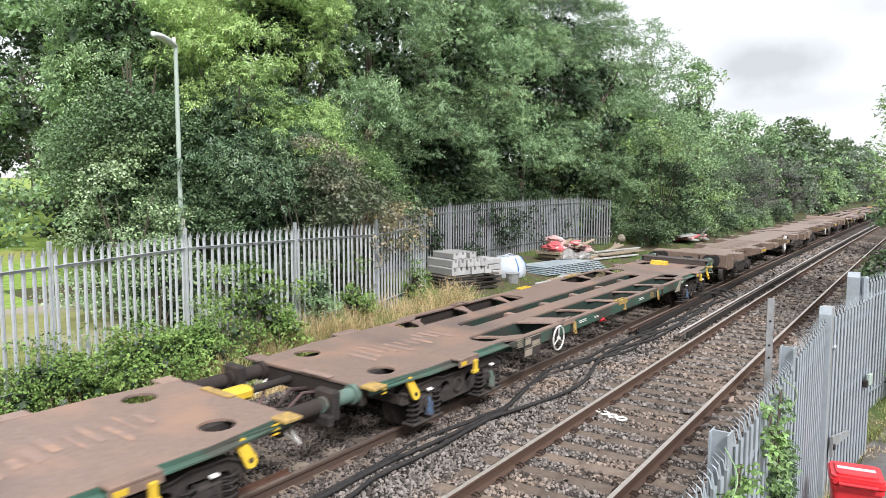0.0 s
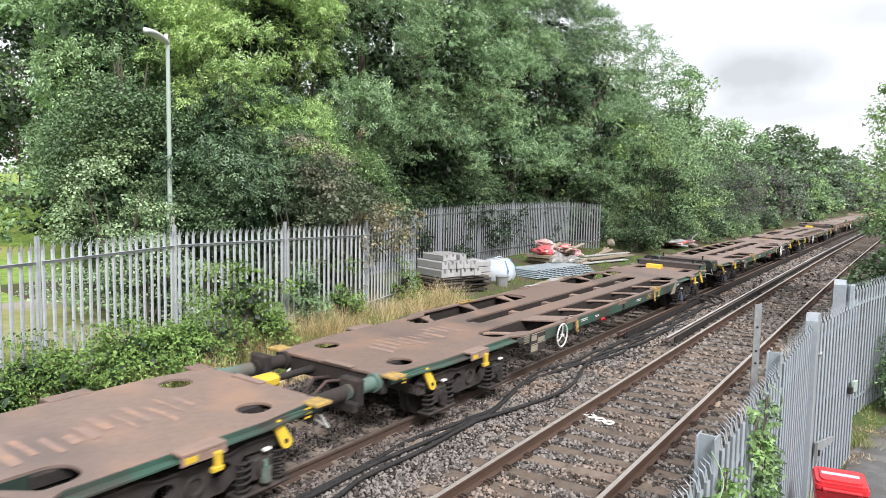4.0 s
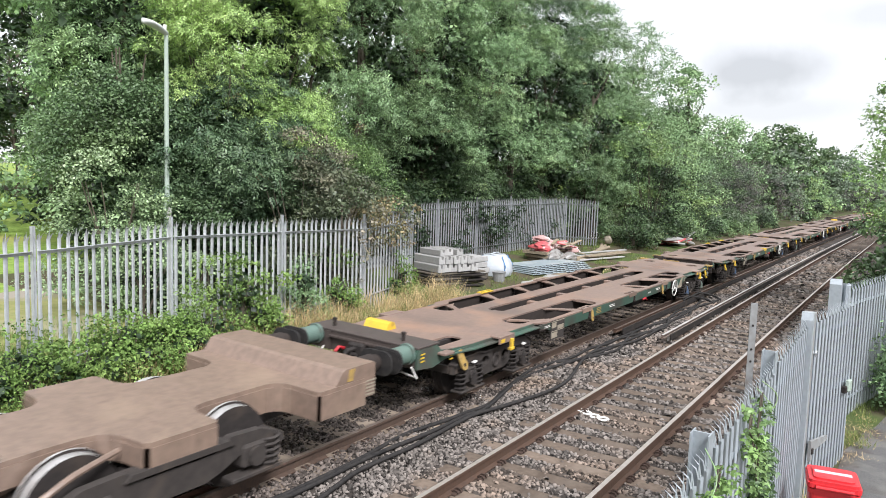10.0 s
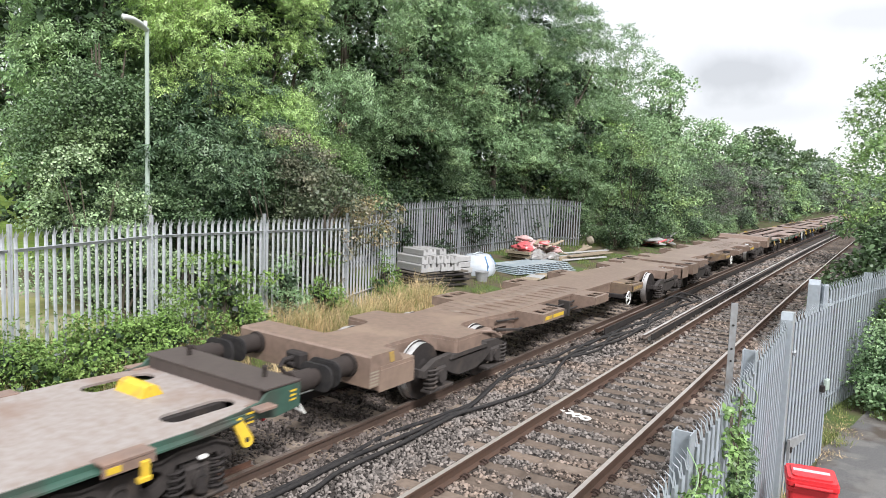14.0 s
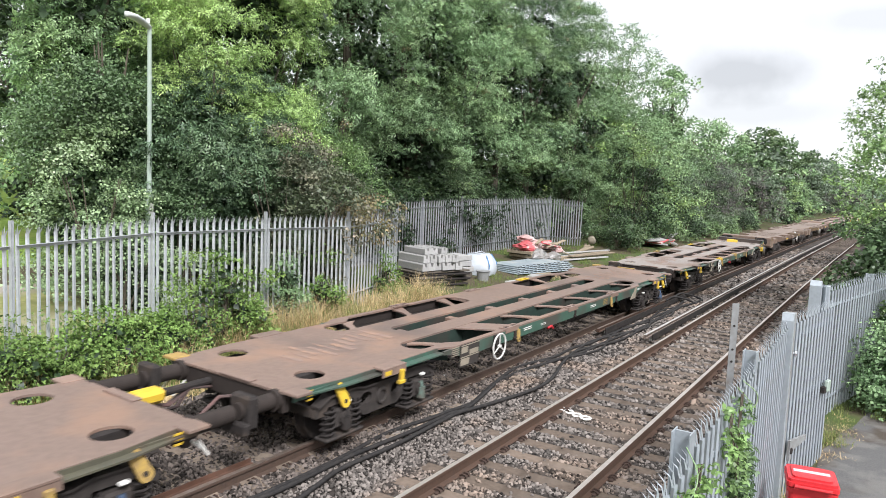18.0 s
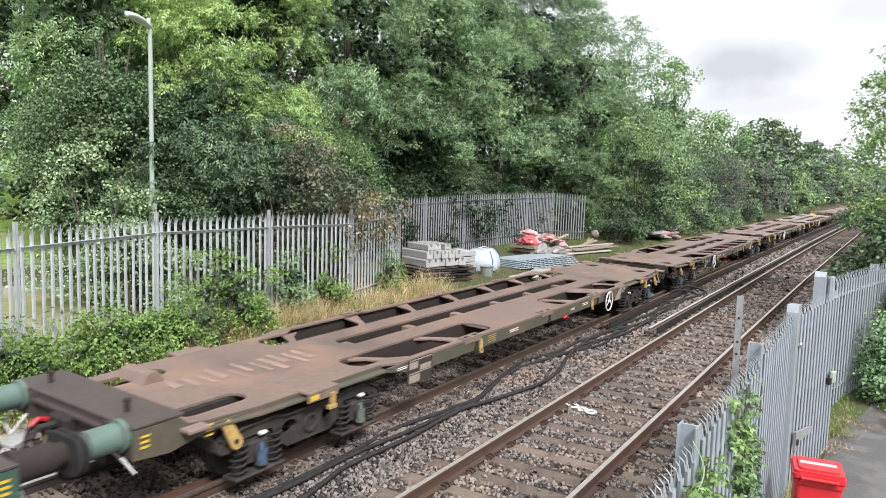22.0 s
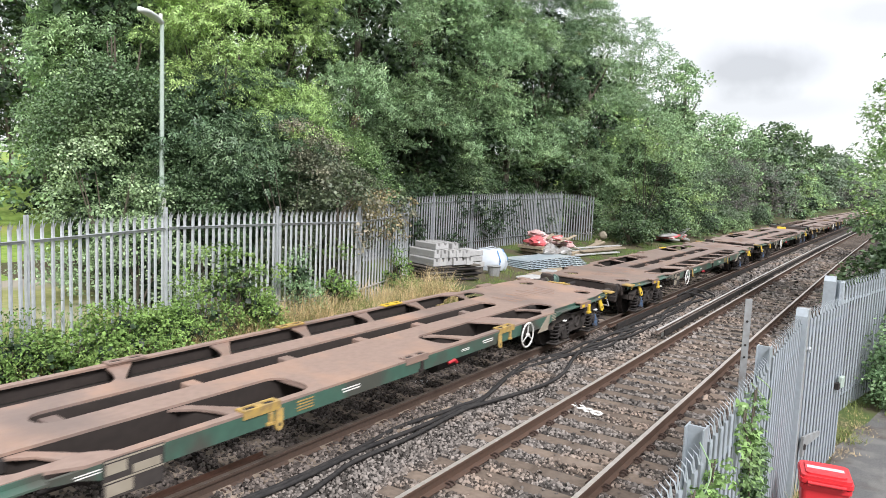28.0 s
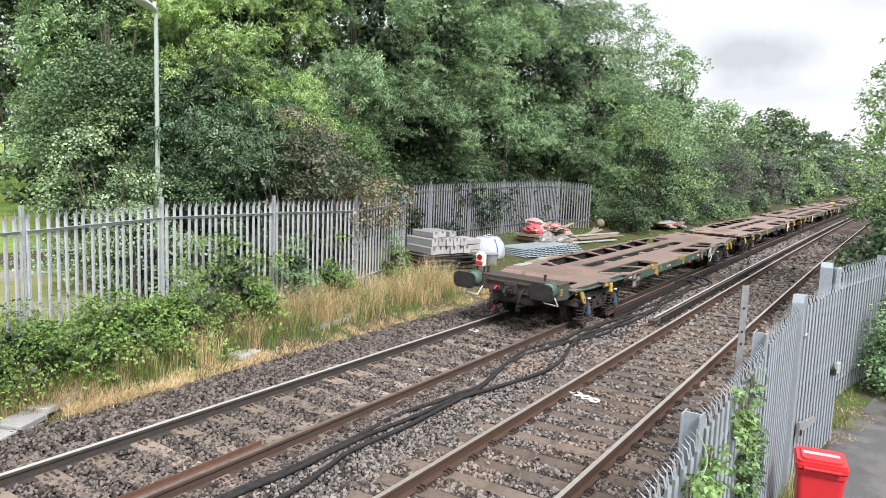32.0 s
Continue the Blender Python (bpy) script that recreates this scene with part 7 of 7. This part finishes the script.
            part("corner_pad", Shape().box(e * (reach[e] - 0.12) - 0.13, e * (reach[e] - 0.12) + 0.13, min(y * 0.99, y * 1.24), max(y * 0.99, y * 1.24), DECK - 0.025, DECK + 0.012, 0.006), M["ochre"] if rng.random() < 0.35 else M["deck"], w)
        for x in (-2.75, 0.1, 2.75):
            c = rng.choice(("yellow", "ochre")) if rng.random() < (0.5 if tone == "green" else 0.25) else "deck"
            seat = part("container_seat", SEATS[c], None, w, at=pose(x, y * 1.255, DECK, 0, 0, 0 if y < 0 else 180))
            for d in (-0.13, 0.13):
                part("pocket", POCKET, None, seat, at=pose(d, 0, 0))
            if y < 0:
                part("locking_bracket", DROPS["ochre" if c != "deck" else "deck_in"], None, w, at=pose(x + 0.12, -1.29, 0.82) @ Matrix.Scale(0.6, 4))
        if y < 0:
            for x in (-h + 0.8, -2.5, 2.5, h - 0.8):
                far_out = abs(x) > 5
                ex = part("lifting_eye", EYES["yellow" if far_out and tone != "brown" and not (out_near and x < 0) else "ochre"], None, w, "yellow lifting eye", at=pose(x, -1.29 if not far_out else -1.15, 0.84, -12, (-24 if far_out else 14), 0) @ Matrix.Scale(0.85 if far_out else 0.62, 4))
                part("eye_hole", EYE_HOLE, None, ex)
            for e in (1, -1):
                part("locking_bracket", DROPS[yel], None, w, at=pose(e * 6.28 + 0.14, -1.31, 0.84) @ Matrix.Scale(0.85, 4))
                part("marker_plate", MARKER, None, w, "small yellow plate", at=pose(e * 6.28 - 0.16, -1.302, 0.84))
                part("lettering", LETTERS["label"], None, w, at=pose(e * (reach[e] - 0.3), -1.14, 0.82))
                part("lettering", LETTERS["cream" if e == wheel_end else "white"], None, w, at=pose(e * 4.68, -1.282, 0.81) @ Matrix.Scale(0.72, 4))
            part("painted_wedge", WEDGE, None, w, "faded cream painted wedge", at=pose(4.25, -1.284, 0.74) @ Matrix.Scale(0.85, 4))
            pl = part("plate", PANEL, None, w, "grimy framed data plate", at=pose(-4.25, -1.29, 0.72))
            part("lettering", PATCHES, None, pl)
            part("lettering", LETTERS["ochre"], None, w, at=pose(-wheel_end * 2.1, -1.282, 0.78))
            part("lettering", LETTERS["white"], None, w, at=pose(-wheel_end * 1.3, -1.282, 0.78))
            part("lettering", LETTERS["white"], None, w, at=pose(wheel_end * 2.1, -1.282, 0.79))
            part("lettering", LETTERS["white"], None, w, at=pose(wheel_end * 1.4, -1.282, 0.77) @ Matrix.Scale(0.7, 4))
            part("air_cock", Shape().pipe([(-0.1, 0, 0), (0.02, -0.03, 0.03), (0.1, -0.03, -0.02)], 0.025, 6), M["redpaint"], w, "red air cock", at=pose(wheel_end * 1.05, -1.27, 0.64))
            hw = part("handwheel", HANDWHEEL, None, w, "white handbrake wheel", at=pose(wheel_end * 3.38, -1.38, 0.69))
            part("bracket", Shape().box(-0.06, 0.06, 0.02, 0.2, -0.02, 0.18, 0.01), M["under"], hw)
    part("mid_panel", Shape().box(m1 - 0.02, m0 + 0.02, min(sd * 0.57, sd * 1.17), max(sd * 0.57, sd * 1.17), DECK - 0.06, DECK - 0.034), M["deck"], w)
    part("air_tank", Shape().tube((-1.2, 0.75, 0.5), (0.2, 0.75, 0.5), 0.17, 24), M["under"], w)
    part("brake_rod", Shape().pipe([(-4.8, -0.7, 0.5), (-1.0, -0.75, 0.46), (1.0, -0.7, 0.46), (4.8, -0.7, 0.5)], 0.025, 6), M["under"], w)
    part("brake_cylinder", Shape().tube((1.2, -0.8, 0.46), (2.0, -0.8, 0.46), 0.13, 12).box(2.0, 2.5, -0.9, -0.7, 0.4, 0.52, 0.02), M["under"], w)
    for e in (1, -1):
        low_bogie(w, e * 6.3, rng)
        turned = pose(e * (h + (0.22 if ends[e] else 0)), 0, 0, 0, 0, 0 if e > 0 else 180)
        if ends[e]:
            # raised platform over the headstock, stop block, buffers and hook
            part("headstock", Shape().box(-0.56, 0, -1.09, 1.09, DECK + 0.135, DECK + 0.165, 0.006).box(-0.05, -0.012, -1.08, 1.08, 0.74, DECK + 0.134).box(-0.56, -0.5, -1.0, 1.0, DECK - 0.02, DECK + 0.134), M["headstock"], w, "dark raised headstock", at=turned)
            part("headstock_rib", Shape().box(-0.012, 0.012, -0.72, -0.6, 0.74, DECK + 0.13).box(-0.012, 0.012, 0.6, 0.72, 0.74, DECK + 0.13).box(-0.012, 0.05, -0.6, 0.6, DECK + 0.05, DECK + 0.08), M["headstock"], w, at=turned)
            for y in (-1.07, 1.07):
                plate = part("corner_plate", Shape().prism([(-1.1, DECK - 0.03), (-0.62, DECK + 0.03), (-0.5, DECK + 0.13), (0, DECK + 0.13), (0, 0.74), (-0.4, 0.7), (-0.7, 0.76), (-1.1, 0.82)], y - 0.02, y + 0.02), side, w, at=turned)
                part("lettering", LETTERS["label"], None, plate, at=pose(-0.12, y - 0.022 if y < 0 else y + 0.03, 0.9))
            stop = 0.6 if e < 0 else -0.25
            part("end_stop", BLOCKS[yel if e > 0 or seed == 49 else "deck"], None, w, "yellow stop block" if e > 0 or seed == 49 else "", at=turned @ pose(-1.36, -stop, DECK))
            for y in (-0.72, 0.66):
                part("stub", STUB, None, w, at=turned @ pose(-0.22, y, DECK + 0.165))
            for y in (-0.9, 0.9):
                paint = "teal" if rng.random() < dict(brown=0.25, green=0.4, grey=0.0)[tone] else "deck_in"
                bf = part("buffer_stem", BUFS[paint], None, w, "pale green buffer" if paint == "teal" else "", at=turned @ pose(0, y, DECK + 0.05))
                part("buffer_head", HEADP, None, bf)
            part("coupling_hook", HOOK, None, w, at=turned @ pose(-0.04, 0, -0.1))
            part("drag_box", Shape().box(-0.5, -0.06, -0.5, 0.5, 0.5, 0.74, 0.03).box(-0.06, 0.02, -0.22, 0.22, 0.56, 0.74, 0.02), M["under"], w, "black drag box", at=turned)
            part("hose", Shape().pipe(smooth_path([(0, 0.3, 0.84), (0.18, 0.32, 0.8), (0.26, 0.3, 0.6), (0.2, 0.26, 0.42), (0.06, 0.24, 0.4)], 4), 0.028, 7), M["under"], w, at=turned)
            part("hose", Shape().pipe(smooth_path([(0, -0.36, 0.8), (0.2, -0.36, 0.74), (0.24, -0.34, 0.5), (0.1, -0.34, 0.36)], 4), 0.024, 7), M["under"], w, at=turned)
            part("air_cock", Shape().pipe([(0.02, -0.3, 0.82), (0.14, -0.3, 0.86), (0.22, -0.3, 0.8)], 0.026, 7), M["redpaint"], w, "red air cock", at=turned)
            part("air_cock", Shape().pipe([(0.1, -0.34, 0.42), (0.14, -0.34, 0.34)], 0.03, 7), M["redpaint"], w, "red air cock", at=turned)
            part("step", STEP, None, w, "thin white shunter's step", at=turned @ pose(0.04, 0, 0.2))
            part("step", STEP, None, w, "thin white shunter's step", at=turned @ pose(0.04, 0, 0.2, 0, 0, 180))
        else:
            part("end_beam", Shape().box(-0.14, -0.02, -1.0, 1.0, 0.62, DECK - 0.032, 0.02), M["deck_in"], w, at=turned)
            for y in (-0.87, 0.87):
                bt = part("buffer_tube", TUBES["teal" if tone == "green" and rng.random() < 0.4 else "deck_in"], None, w, at=turned @ pose(-0.02, y, 0.78))
                if e < 0:
                    part("buffer_plate", PAD, None, bt)
            if e < 0:
                bar = part("drawbar", BARS[yel], None, w, "yellow drawbar block", at=turned @ pose(-0.02, -0.3, 0.76))
                part("rod", ROD, None, bar)
                part("hose", HOSES[rng.randrange(3)], None, w, at=turned @ pose(0, 0, -0.06))
            part("step", STEP, None, w, "thin white shunter's step", at=turned @ pose(0.06, 0, 0.1))
            part("end_guard", Shape().box(-0.1, 0.02, -0.1, 0.45, DECK + 0.001, DECK + 0.022, 0.006), M["ochre"] if rng.random() < 0.5 else M["deck"], w, at=turned)
    return w


DUSTY = material("pale_dust", (0.32, 0.28, 0.24), 0.85, grain=((0.14, 0.1, 0.075), 0.9), stain=((0.125, 0.083, 0.06), 0.42, 0.58, 2.2), scale=6)
DIRTY = material("grimy_olive_paint", (0.088, 0.083, 0.055), 0.65, grain=((0.06, 0.056, 0.042), 0.7), stain=((0.13, 0.085, 0.06), 0.52, 0.68, 1.2, 0.7), scale=9)
PALE = material("scuffed_pale_deck", (0.3, 0.27, 0.25), 0.6, grain=((0.22, 0.17, 0.14), 0.7), stain=((0.2, 0.13, 0.095), 0.48, 0.62, 0.8, 0.8), scale=9)
M["headstock"] = material("dark_brown_headstock", (0.07, 0.055, 0.048), 0.6, grain=((0.05, 0.038, 0.034), 0.6), scale=9)


DUST = Shape().add([(-0.01, -0.58, 0.003), (0.06, -0.58, 0.003), (0.035, 0.55, 0.003), (-0.02, 0.55, 0.003)], [(0, 1, 2, 3)]).mesh("dust_streak", DUSTY)


def spine_wagon(length, ramp_end, seed):
    """A brown container wagon with a single broad spine and side outriggers; ramp_end: the end with the raised ramp."""
    rng = random.Random(seed)
    h, z, e = length / 2, 0.96, ramp_end
    w = thing("spine_wagon", "empty brown container wagon with a broad spine and outriggers", "rail wagon", group="wagons of the freight train")

    def mir(pts):
        return pts + [(x, -y) for x, y in reversed(pts)]

    # d: from the ramp end, then mirrored for the plain end
    def end_of(c):
        d = [(0, 1.25), (0.8, 1.25), (0.83, 1.22), (0.83, 0.8), (0.86, 0.68), (0.93, 0.6), (1.02, 0.56), (max(c - 0.7, 1.04), 0.56), (c - 0.57, 0.59), (c - 0.49, 0.66), (c - 0.45, 0.78), (c - 0.43, 1.1), (c - 0.4, 1.14), (c + 0.36, 1.14), (c + 0.4, 1.1), (c + 0.43, 0.8), (c + 0.48, 0.68), (c + 0.57, 0.6), (c + 0.72, 0.57), (c + 1.0, 0.57), (c + 1.4, 0.6), (c + 1.9, 0.67), (c + 2.2, 0.7)]
        return [(h - x, y) for x, y in d]

    c_far, c_near = (2.6, 1.9) if e > 0 else (1.9, 2.6)
    right = end_of(c_far)
    left = [(-x, y) for x, y in reversed(end_of(c_near))]
    outline = mir(right + left)
    deck = part("spine", Shape().plate(outline, [], z - 0.05, z), M["brown"], w, "dusty brown spine deck")
    part("spine_web", Shape().prism([(-h + 0.8, z - 0.05), (h - 0.8, z - 0.05), (h - 0.8, 0.78), (h - 3.4, 0.78), (h - 4.4, 0.52), (-h + 4.4, 0.52), (-h + 3.4, 0.78), (-h + 0.8, 0.78)], -0.53, 0.53), M["brown"], w, "brown box-shaped spine")
    for y in (-0.6, 0.6):
        part("spine_side", Shape().prism([(-h + 4.8, z - 0.051), (h - 4.8, z - 0.051), (h - 4.8, 0.53), (-h + 4.8, 0.53)], y - 0.08, y + 0.08), M["brown"], w)
    part("spine_flange", Shape().box(-h + 4.3, h - 4.3, -0.64, 0.64, 0.5, 0.518), M["brown"], w)
    for k in range(14):
        part("dust_streak", DUST, None, w, at=pose(e * (4.4 - 0.36 * k), rng.uniform(-0.06, 0.06), z) @ Matrix.Diagonal((rng.uniform(0.8, 2.4), rng.uniform(0.7, 1.1), 1, 1)))
    for ss in (1, -1):
        for edge in (right, left):
            rim = Shape()
            for p, q in zip(edge, edge[1:]):
                n = Vector((q[1] - p[1], p[0] - q[0], 0)).normalized() * 0.012
                dz = 0.3 if abs(p[0]) > h - 1.5 else 0.2
                rim.add([(u[0] + g * n.x, ss * u[1] + g * n.y, z - 0.05 - lo) for g in (-1, 1) for u, lo in ((p, 0), (q, 0), (q, dz), (p, dz))],
                        [(0, 1, 2, 3), (4, 7, 6, 5), (0, 4, 5, 1), (3, 2, 6, 7), (0, 3, 7, 4), (1, 5, 6, 2)])
            part("edge_girder", rim, M["brown"], w)
    for x in (-h, h - 0.06):
        part("buffer_beam", Shape().box(x, x + 0.06, -1.25, 1.25, 0.62, z - 0.052, 0.01), M["brown"], w)
    for k, d in enumerate((2.75, 0.0, -2.8)):
        for ss in (1, -1):
            x = -e * (d + (0.35 if ss > 0 and k != 2 else 0.0))
            wide = 0.52 if k == 2 else 0.44
            top = [(x - wide, ss * 0.7), (x + wide, ss * 0.7), (x + wide, ss * 1.3), (x - wide, ss * 1.3)]
            cells = ((-0.38, -0.12), (0.0, 0.2), (0.26, 0.46)) if k == 2 else ((-0.32, -0.04), (0.04, 0.32))
            holes = [stadium(x + p, x + q, min(ss * 0.98, ss * 1.22), max(ss * 0.98, ss * 1.22), 0.02, 2) for p, q in cells]
            outr = part("outrigger", Shape().plate(top, holes, z - 0.03, z - 0.006).prism([(ss * 0.64, z - 0.031), (ss * 1.3, z - 0.031), (ss * 1.3, z - 0.17), (ss * 0.7, z - 0.4)], x - wide, x - wide + 0.02, "x").prism([(ss * 0.64, z - 0.031), (ss * 1.3, z - 0.031), (ss * 1.3, z - 0.17), (ss * 0.7, z - 0.4)], x + wide - 0.02, x + wide, "x").box(x - wide, x + wide, min(ss * 1.28, ss * 1.302), max(ss * 1.28, ss * 1.302), z - 0.18, z - 0.031).prism([(ss * 0.72, z - 0.38), (ss * 1.28, z - 0.175), (ss * 1.28, z - 0.16), (ss * 0.72, z - 0.36)], x - wide + 0.02, x + wide - 0.02, "x"), M["brown"] if k or ss > 0 else M["ochre_frame"], w, "outrigger with container pockets")
            for p, q in cells:
                part("pocket", Shape().box(x + p, x + q, min(ss * 0.98, ss * 1.22), max(ss * 0.98, ss * 1.22), z - 0.13, z - 0.12), M["under"], outr)
                part("twistlock", Shape().box(x + (p + q) / 2 - 0.03, x + (p + q) / 2 + 0.03, ss * 1.1 - 0.12, ss * 1.1 + 0.12, z - 0.06, z - 0.035), M["brown"], outr)
            if ss < 0 and k != 1:
                for p, q in cells:
                    part("label_plate", Shape().box(x + p - 0.03, x + q + 0.03, -1.308, -1.304, z - 0.13, z - 0.06), M["yellow"] if k == 2 else M["ochre"], outr, "dirty yellow label plate")
    for ss in (1, -1):
        for ee in (1, -1):
            for dx in (0.24,):
                # black sheet on the deck, painted-in shade of a pocket
                part("pocket", Shape().box(ee * (h - dx) - 0.12, ee * (h - dx) + 0.12, ss * 1.02 - 0.13, ss * 1.02 + 0.13, z + 0.003, z + 0.006), M["dark"], w)
    turned = pose(e * h, 0, 0, 0, 0, 0 if e > 0 else 180)
    part("ramp", Shape().prism([(-0.55, z - 0.01), (-0.42, z + 0.155), (-0.36, z + 0.18), (0.17, z + 0.18), (0.2, z + 0.15), (0.2, 0.7), (0.0, 0.7), (0.0, z - 0.01)], -1.24, 1.24), M["brown"], w, "raised brown end box", at=turned)
    for y in (-1.245, 1.245):
        part("ramp_stripe", Shape().prism([(-0.34, z + 0.02), (-0.24, z + 0.02), (-0.2, z + 0.165), (-0.3, z + 0.165)], y - 0.004, y + 0.004), M["ochre"], w, "dirty yellow stripe", at=turned)
        part("lettering", LETTERS["cream"], None, w, at=turned @ pose(0.05, y, 0.82))
    for y in (-0.87, 0.87):
        bf = part("buffer_stem", BUFS["deck_in"], None, w, at=turned @ pose(0.2, y, 0.96))
        part("buffer_head", HEADP, None, bf)
    part("coupling_hook", HOOK, None, w, at=turned @ pose(0.2, 0, -0.06))
    plain = pose(-e * h, 0, 0, 0, 0, 0 if e < 0 else 180)
    for y in (-0.6, 0.6):
        part("drawbar", Shape().tube((0, y, 0.82), (0.3, y, 0.82), 0.11, 12), M["brown"], w, at=plain)
    for x in (-h + c_near, h - c_far):
        bogie(w, x)
    if e > 0:
        part("air_tank", Shape().tube((0.62, -0.86, 0.74), (1.45, -0.86, 0.74), 0.15, 28), M["brown"], w, "brown air reservoir")
    part("pipe_run", Shape().pipe([(-h + 4.3, -0.66, 0.86), (-h + 5.2, -0.7, 0.8), (-1.0, -0.68, 0.72), (1.0, -0.68, 0.72)], 0.02, 6).pipe([(-h + 4.3, -0.66, 0.7), (-h + 5.0, -0.8, 0.62), (-0.5, -0.7, 0.64)], 0.03, 6), M["bogie"], w, at=pose(0, -0.06, 0))
    hw = part("handwheel", HANDWHEEL, None, w, "white handbrake wheel", at=pose(-e * 2.0, -1.3, 0.66) @ Matrix.Diagonal((0.78, 1, 0.78, 1)))
    part("wheel_bracket", Shape().box(-0.06, 0.06, 0.1, 0.6, -0.06, 0.08, 0.02).tube((0, 0.05, 0), (0, 0.7, 0), 0.03, 8), M["under"], hw)
    # brake gear slung beside the spine
    gear = Shape()
    for x, zz, yy in ((-1.6, 0.82, -0.78), (-1.6, 0.7, -0.86), (-1.6, 0.6, -0.74)):
        gear.pipe([(x, yy, zz), (x + 1.0, yy - 0.04, zz), (x + 2.4, yy + 0.02, zz - 0.02)], 0.022, 6)
    for x in (-1.5, -0.9, -0.2, 0.5):
        gear.box(x - 0.03, x + 0.03, -0.95, -0.6, 0.56, 0.9, 0.008)
    gear.tube((-0.7, -0.85, 0.66), (-0.35, -0.85, 0.66), 0.1, 14).box(-1.3, -1.05, -0.95, -0.72, 0.6, 0.78, 0.02)
    part("brake_gear", gear, M["bogie"], w, "grimy brake rods and valves", at=pose(e * 0.9, 0, 0))
    part("side_pipe", Shape().pipe(smooth_path([(e * (h - 4.4), -0.74, 0.62), (e * (h - 4.0), -0.98, 0.66), (e * (h - 3.6), -1.0, 0.82), (e * (h - 3.1), -0.86, 0.86)], 4), 0.03, 7), M["brown"], w)
    part("tool_box", Shape().box(-5.4, -4.7, -0.95, -0.62, 0.58, 0.86, 0.03), M["brown"], w)
    return w


M["ochre_frame"] = material("ochre_tinged_steel", (0.17, 0.12, 0.08), 0.7, grain=((0.11, 0.08, 0.06), 0.7), stain=((0.3, 0.19, 0.08), 0.56, 0.66, 3.0, 0.8), scale=10)

# joints between the wagons at the start, front to rear: (position, kind of the wagon behind it)
INNER, OUTER, KGAP = 1.25, 1.45, 0.6
ORDER = [  # front joint, rear joint, kind, outer end ahead, outer end behind, handwheel end, tone
    (88.0, 69.9, "flat", True, False, -1, "brown"), (69.9, 51.8, "flat", False, True, 1, "brown"),
    (51.8, 33.8, "spine", True, False, 1, ""), (33.8, 15.8, "spine", False, True, -1, ""),
    (15.8, -2.34, "flat", True, False, -1, "green"), (-2.34, -20.3, "flat", False, True, 1, "green"),
    (-20.3, -38.4, "flat", True, False, -1, "green"), (-38.4, -55.9, "flat", False, False, 1, "green"), (-55.9, -73.2, "flat", False, False, 1, "green"), (-73.2, -91.3, "flat", False, True, 1, "green"),
    (-91.3, -109.3, "spine", True, False, 1, ""), (-109.3, -127.35, "spine", False, True, -1, ""),
    (-127.35, -145.55, "flat", True, False, -1, "grey"), (-145.55, -163.0, "flat", False, False, -1, "green"), (-163.0, -180.4, "flat", False, False, -1, "brown"), (-180.4, -198.6, "flat", False, True, 1, "brown"),
    (-198.6, -216.9, "flat", True, False, -1, "green"), (-216.9, -234.4, "flat", False, False, -1, "green"), (-234.4, -252.0, "flat", False, False, 1, "green"), (-252.0, -270.15, "flat", False, True, 1, "green"),
]
TRAIN = []
for k, (front, rear, kind, of, ob_, we, tone) in enumerate(ORDER):
    gf, gr = (OUTER / 2 if of else INNER / 2), (OUTER / 2 if ob_ else INNER / 2)
    if kind == "spine":
        gf, gr = (0.85 if of else KGAP / 2), (0.85 if ob_ else KGAP / 2)
    length, mid = front - rear - gf - gr, ((front - gf) + (rear + gr)) / 2
    wagon = flat_wagon(length, of, ob_, we, tone, 40 + k) if kind == "flat" else spine_wagon(length, we, 40 + k)
    TRAIN.append((wagon, mid))

last = TRAIN[-1][0]
back = pose(-(front - rear - gf - gr) / 2 - 0.22, 0, 0, 0, 0, 180)
part("lamp_bracket", Shape().box(-0.02, 0.0, -0.1, -0.07, 0, 0.16).box(-0.02, 0.0, 0.07, 0.1, 0, 0.16), M["under"], last, at=back @ pose(-0.1, -0.85, DECK + 0.165))
tl = part("tail_lamp", Shape().box(-0.02, 0.12, -0.1, 0.1, 0, 0.27, 0.015).prism([(-0.06, 0.27), (0.06, 0.27), (0.03, 0.32), (-0.03, 0.32)], 0.0, 0.1, "x"), M["white"], last, "white tail lamp with red lens", at=back @ pose(-0.14, -0.85, DECK + 0.3))
part("lens", Shape().tube((0.12, 0, 0.2), (0.135, 0, 0.2), 0.065, 14), M["lens"], tl)
part("reflector", Shape().box(0.12, 0.126, -0.085, 0.085, 0.02, 0.11), M["redpaint"], tl)


# ---- everything that moves ----
def run_of(t):
    """Metres that the train has gone after t seconds; it slows a little."""
    return 9.27 * t - 0.0215 * t * t


def motions():
    for wagon, u in TRAIN:
        rows = []
        for k in range(0, 33, 2):
            x = u + run_of(k)
            rows.append((k, pose(x, FAR_Y - HALF + bend(x), 0, CANT, 0, turn(x)) @ pose(0, HALF, 0)))
        walk(wagon, rows)
    lead = {}
    for wagon, _ in TRAIN:
        for bogie in wagon.children:
            for axle in bogie.children:
                if not axle.name.startswith("wheelset"):
                    continue
                key = (round(axle.location.x, 2), round(axle.location.z, 2))
                if key not in lead:
                    x, z = axle.location.x, axle.location.z
                    walk(axle, [(k / 20, pose(x, 0, z, 0, math.degrees(run_of(k / 20) / z) % 360.0, 0)) for k in range(641)])
                    lead[key] = axle
                elif lead[key] != axle:
                    axle.rotation_mode = "QUATERNION"
                    keys = axle.animation_data_create()
                    keys.action = lead[key].animation_data.action
                    keys.action_slot = lead[key].animation_data.action_slot


motions()
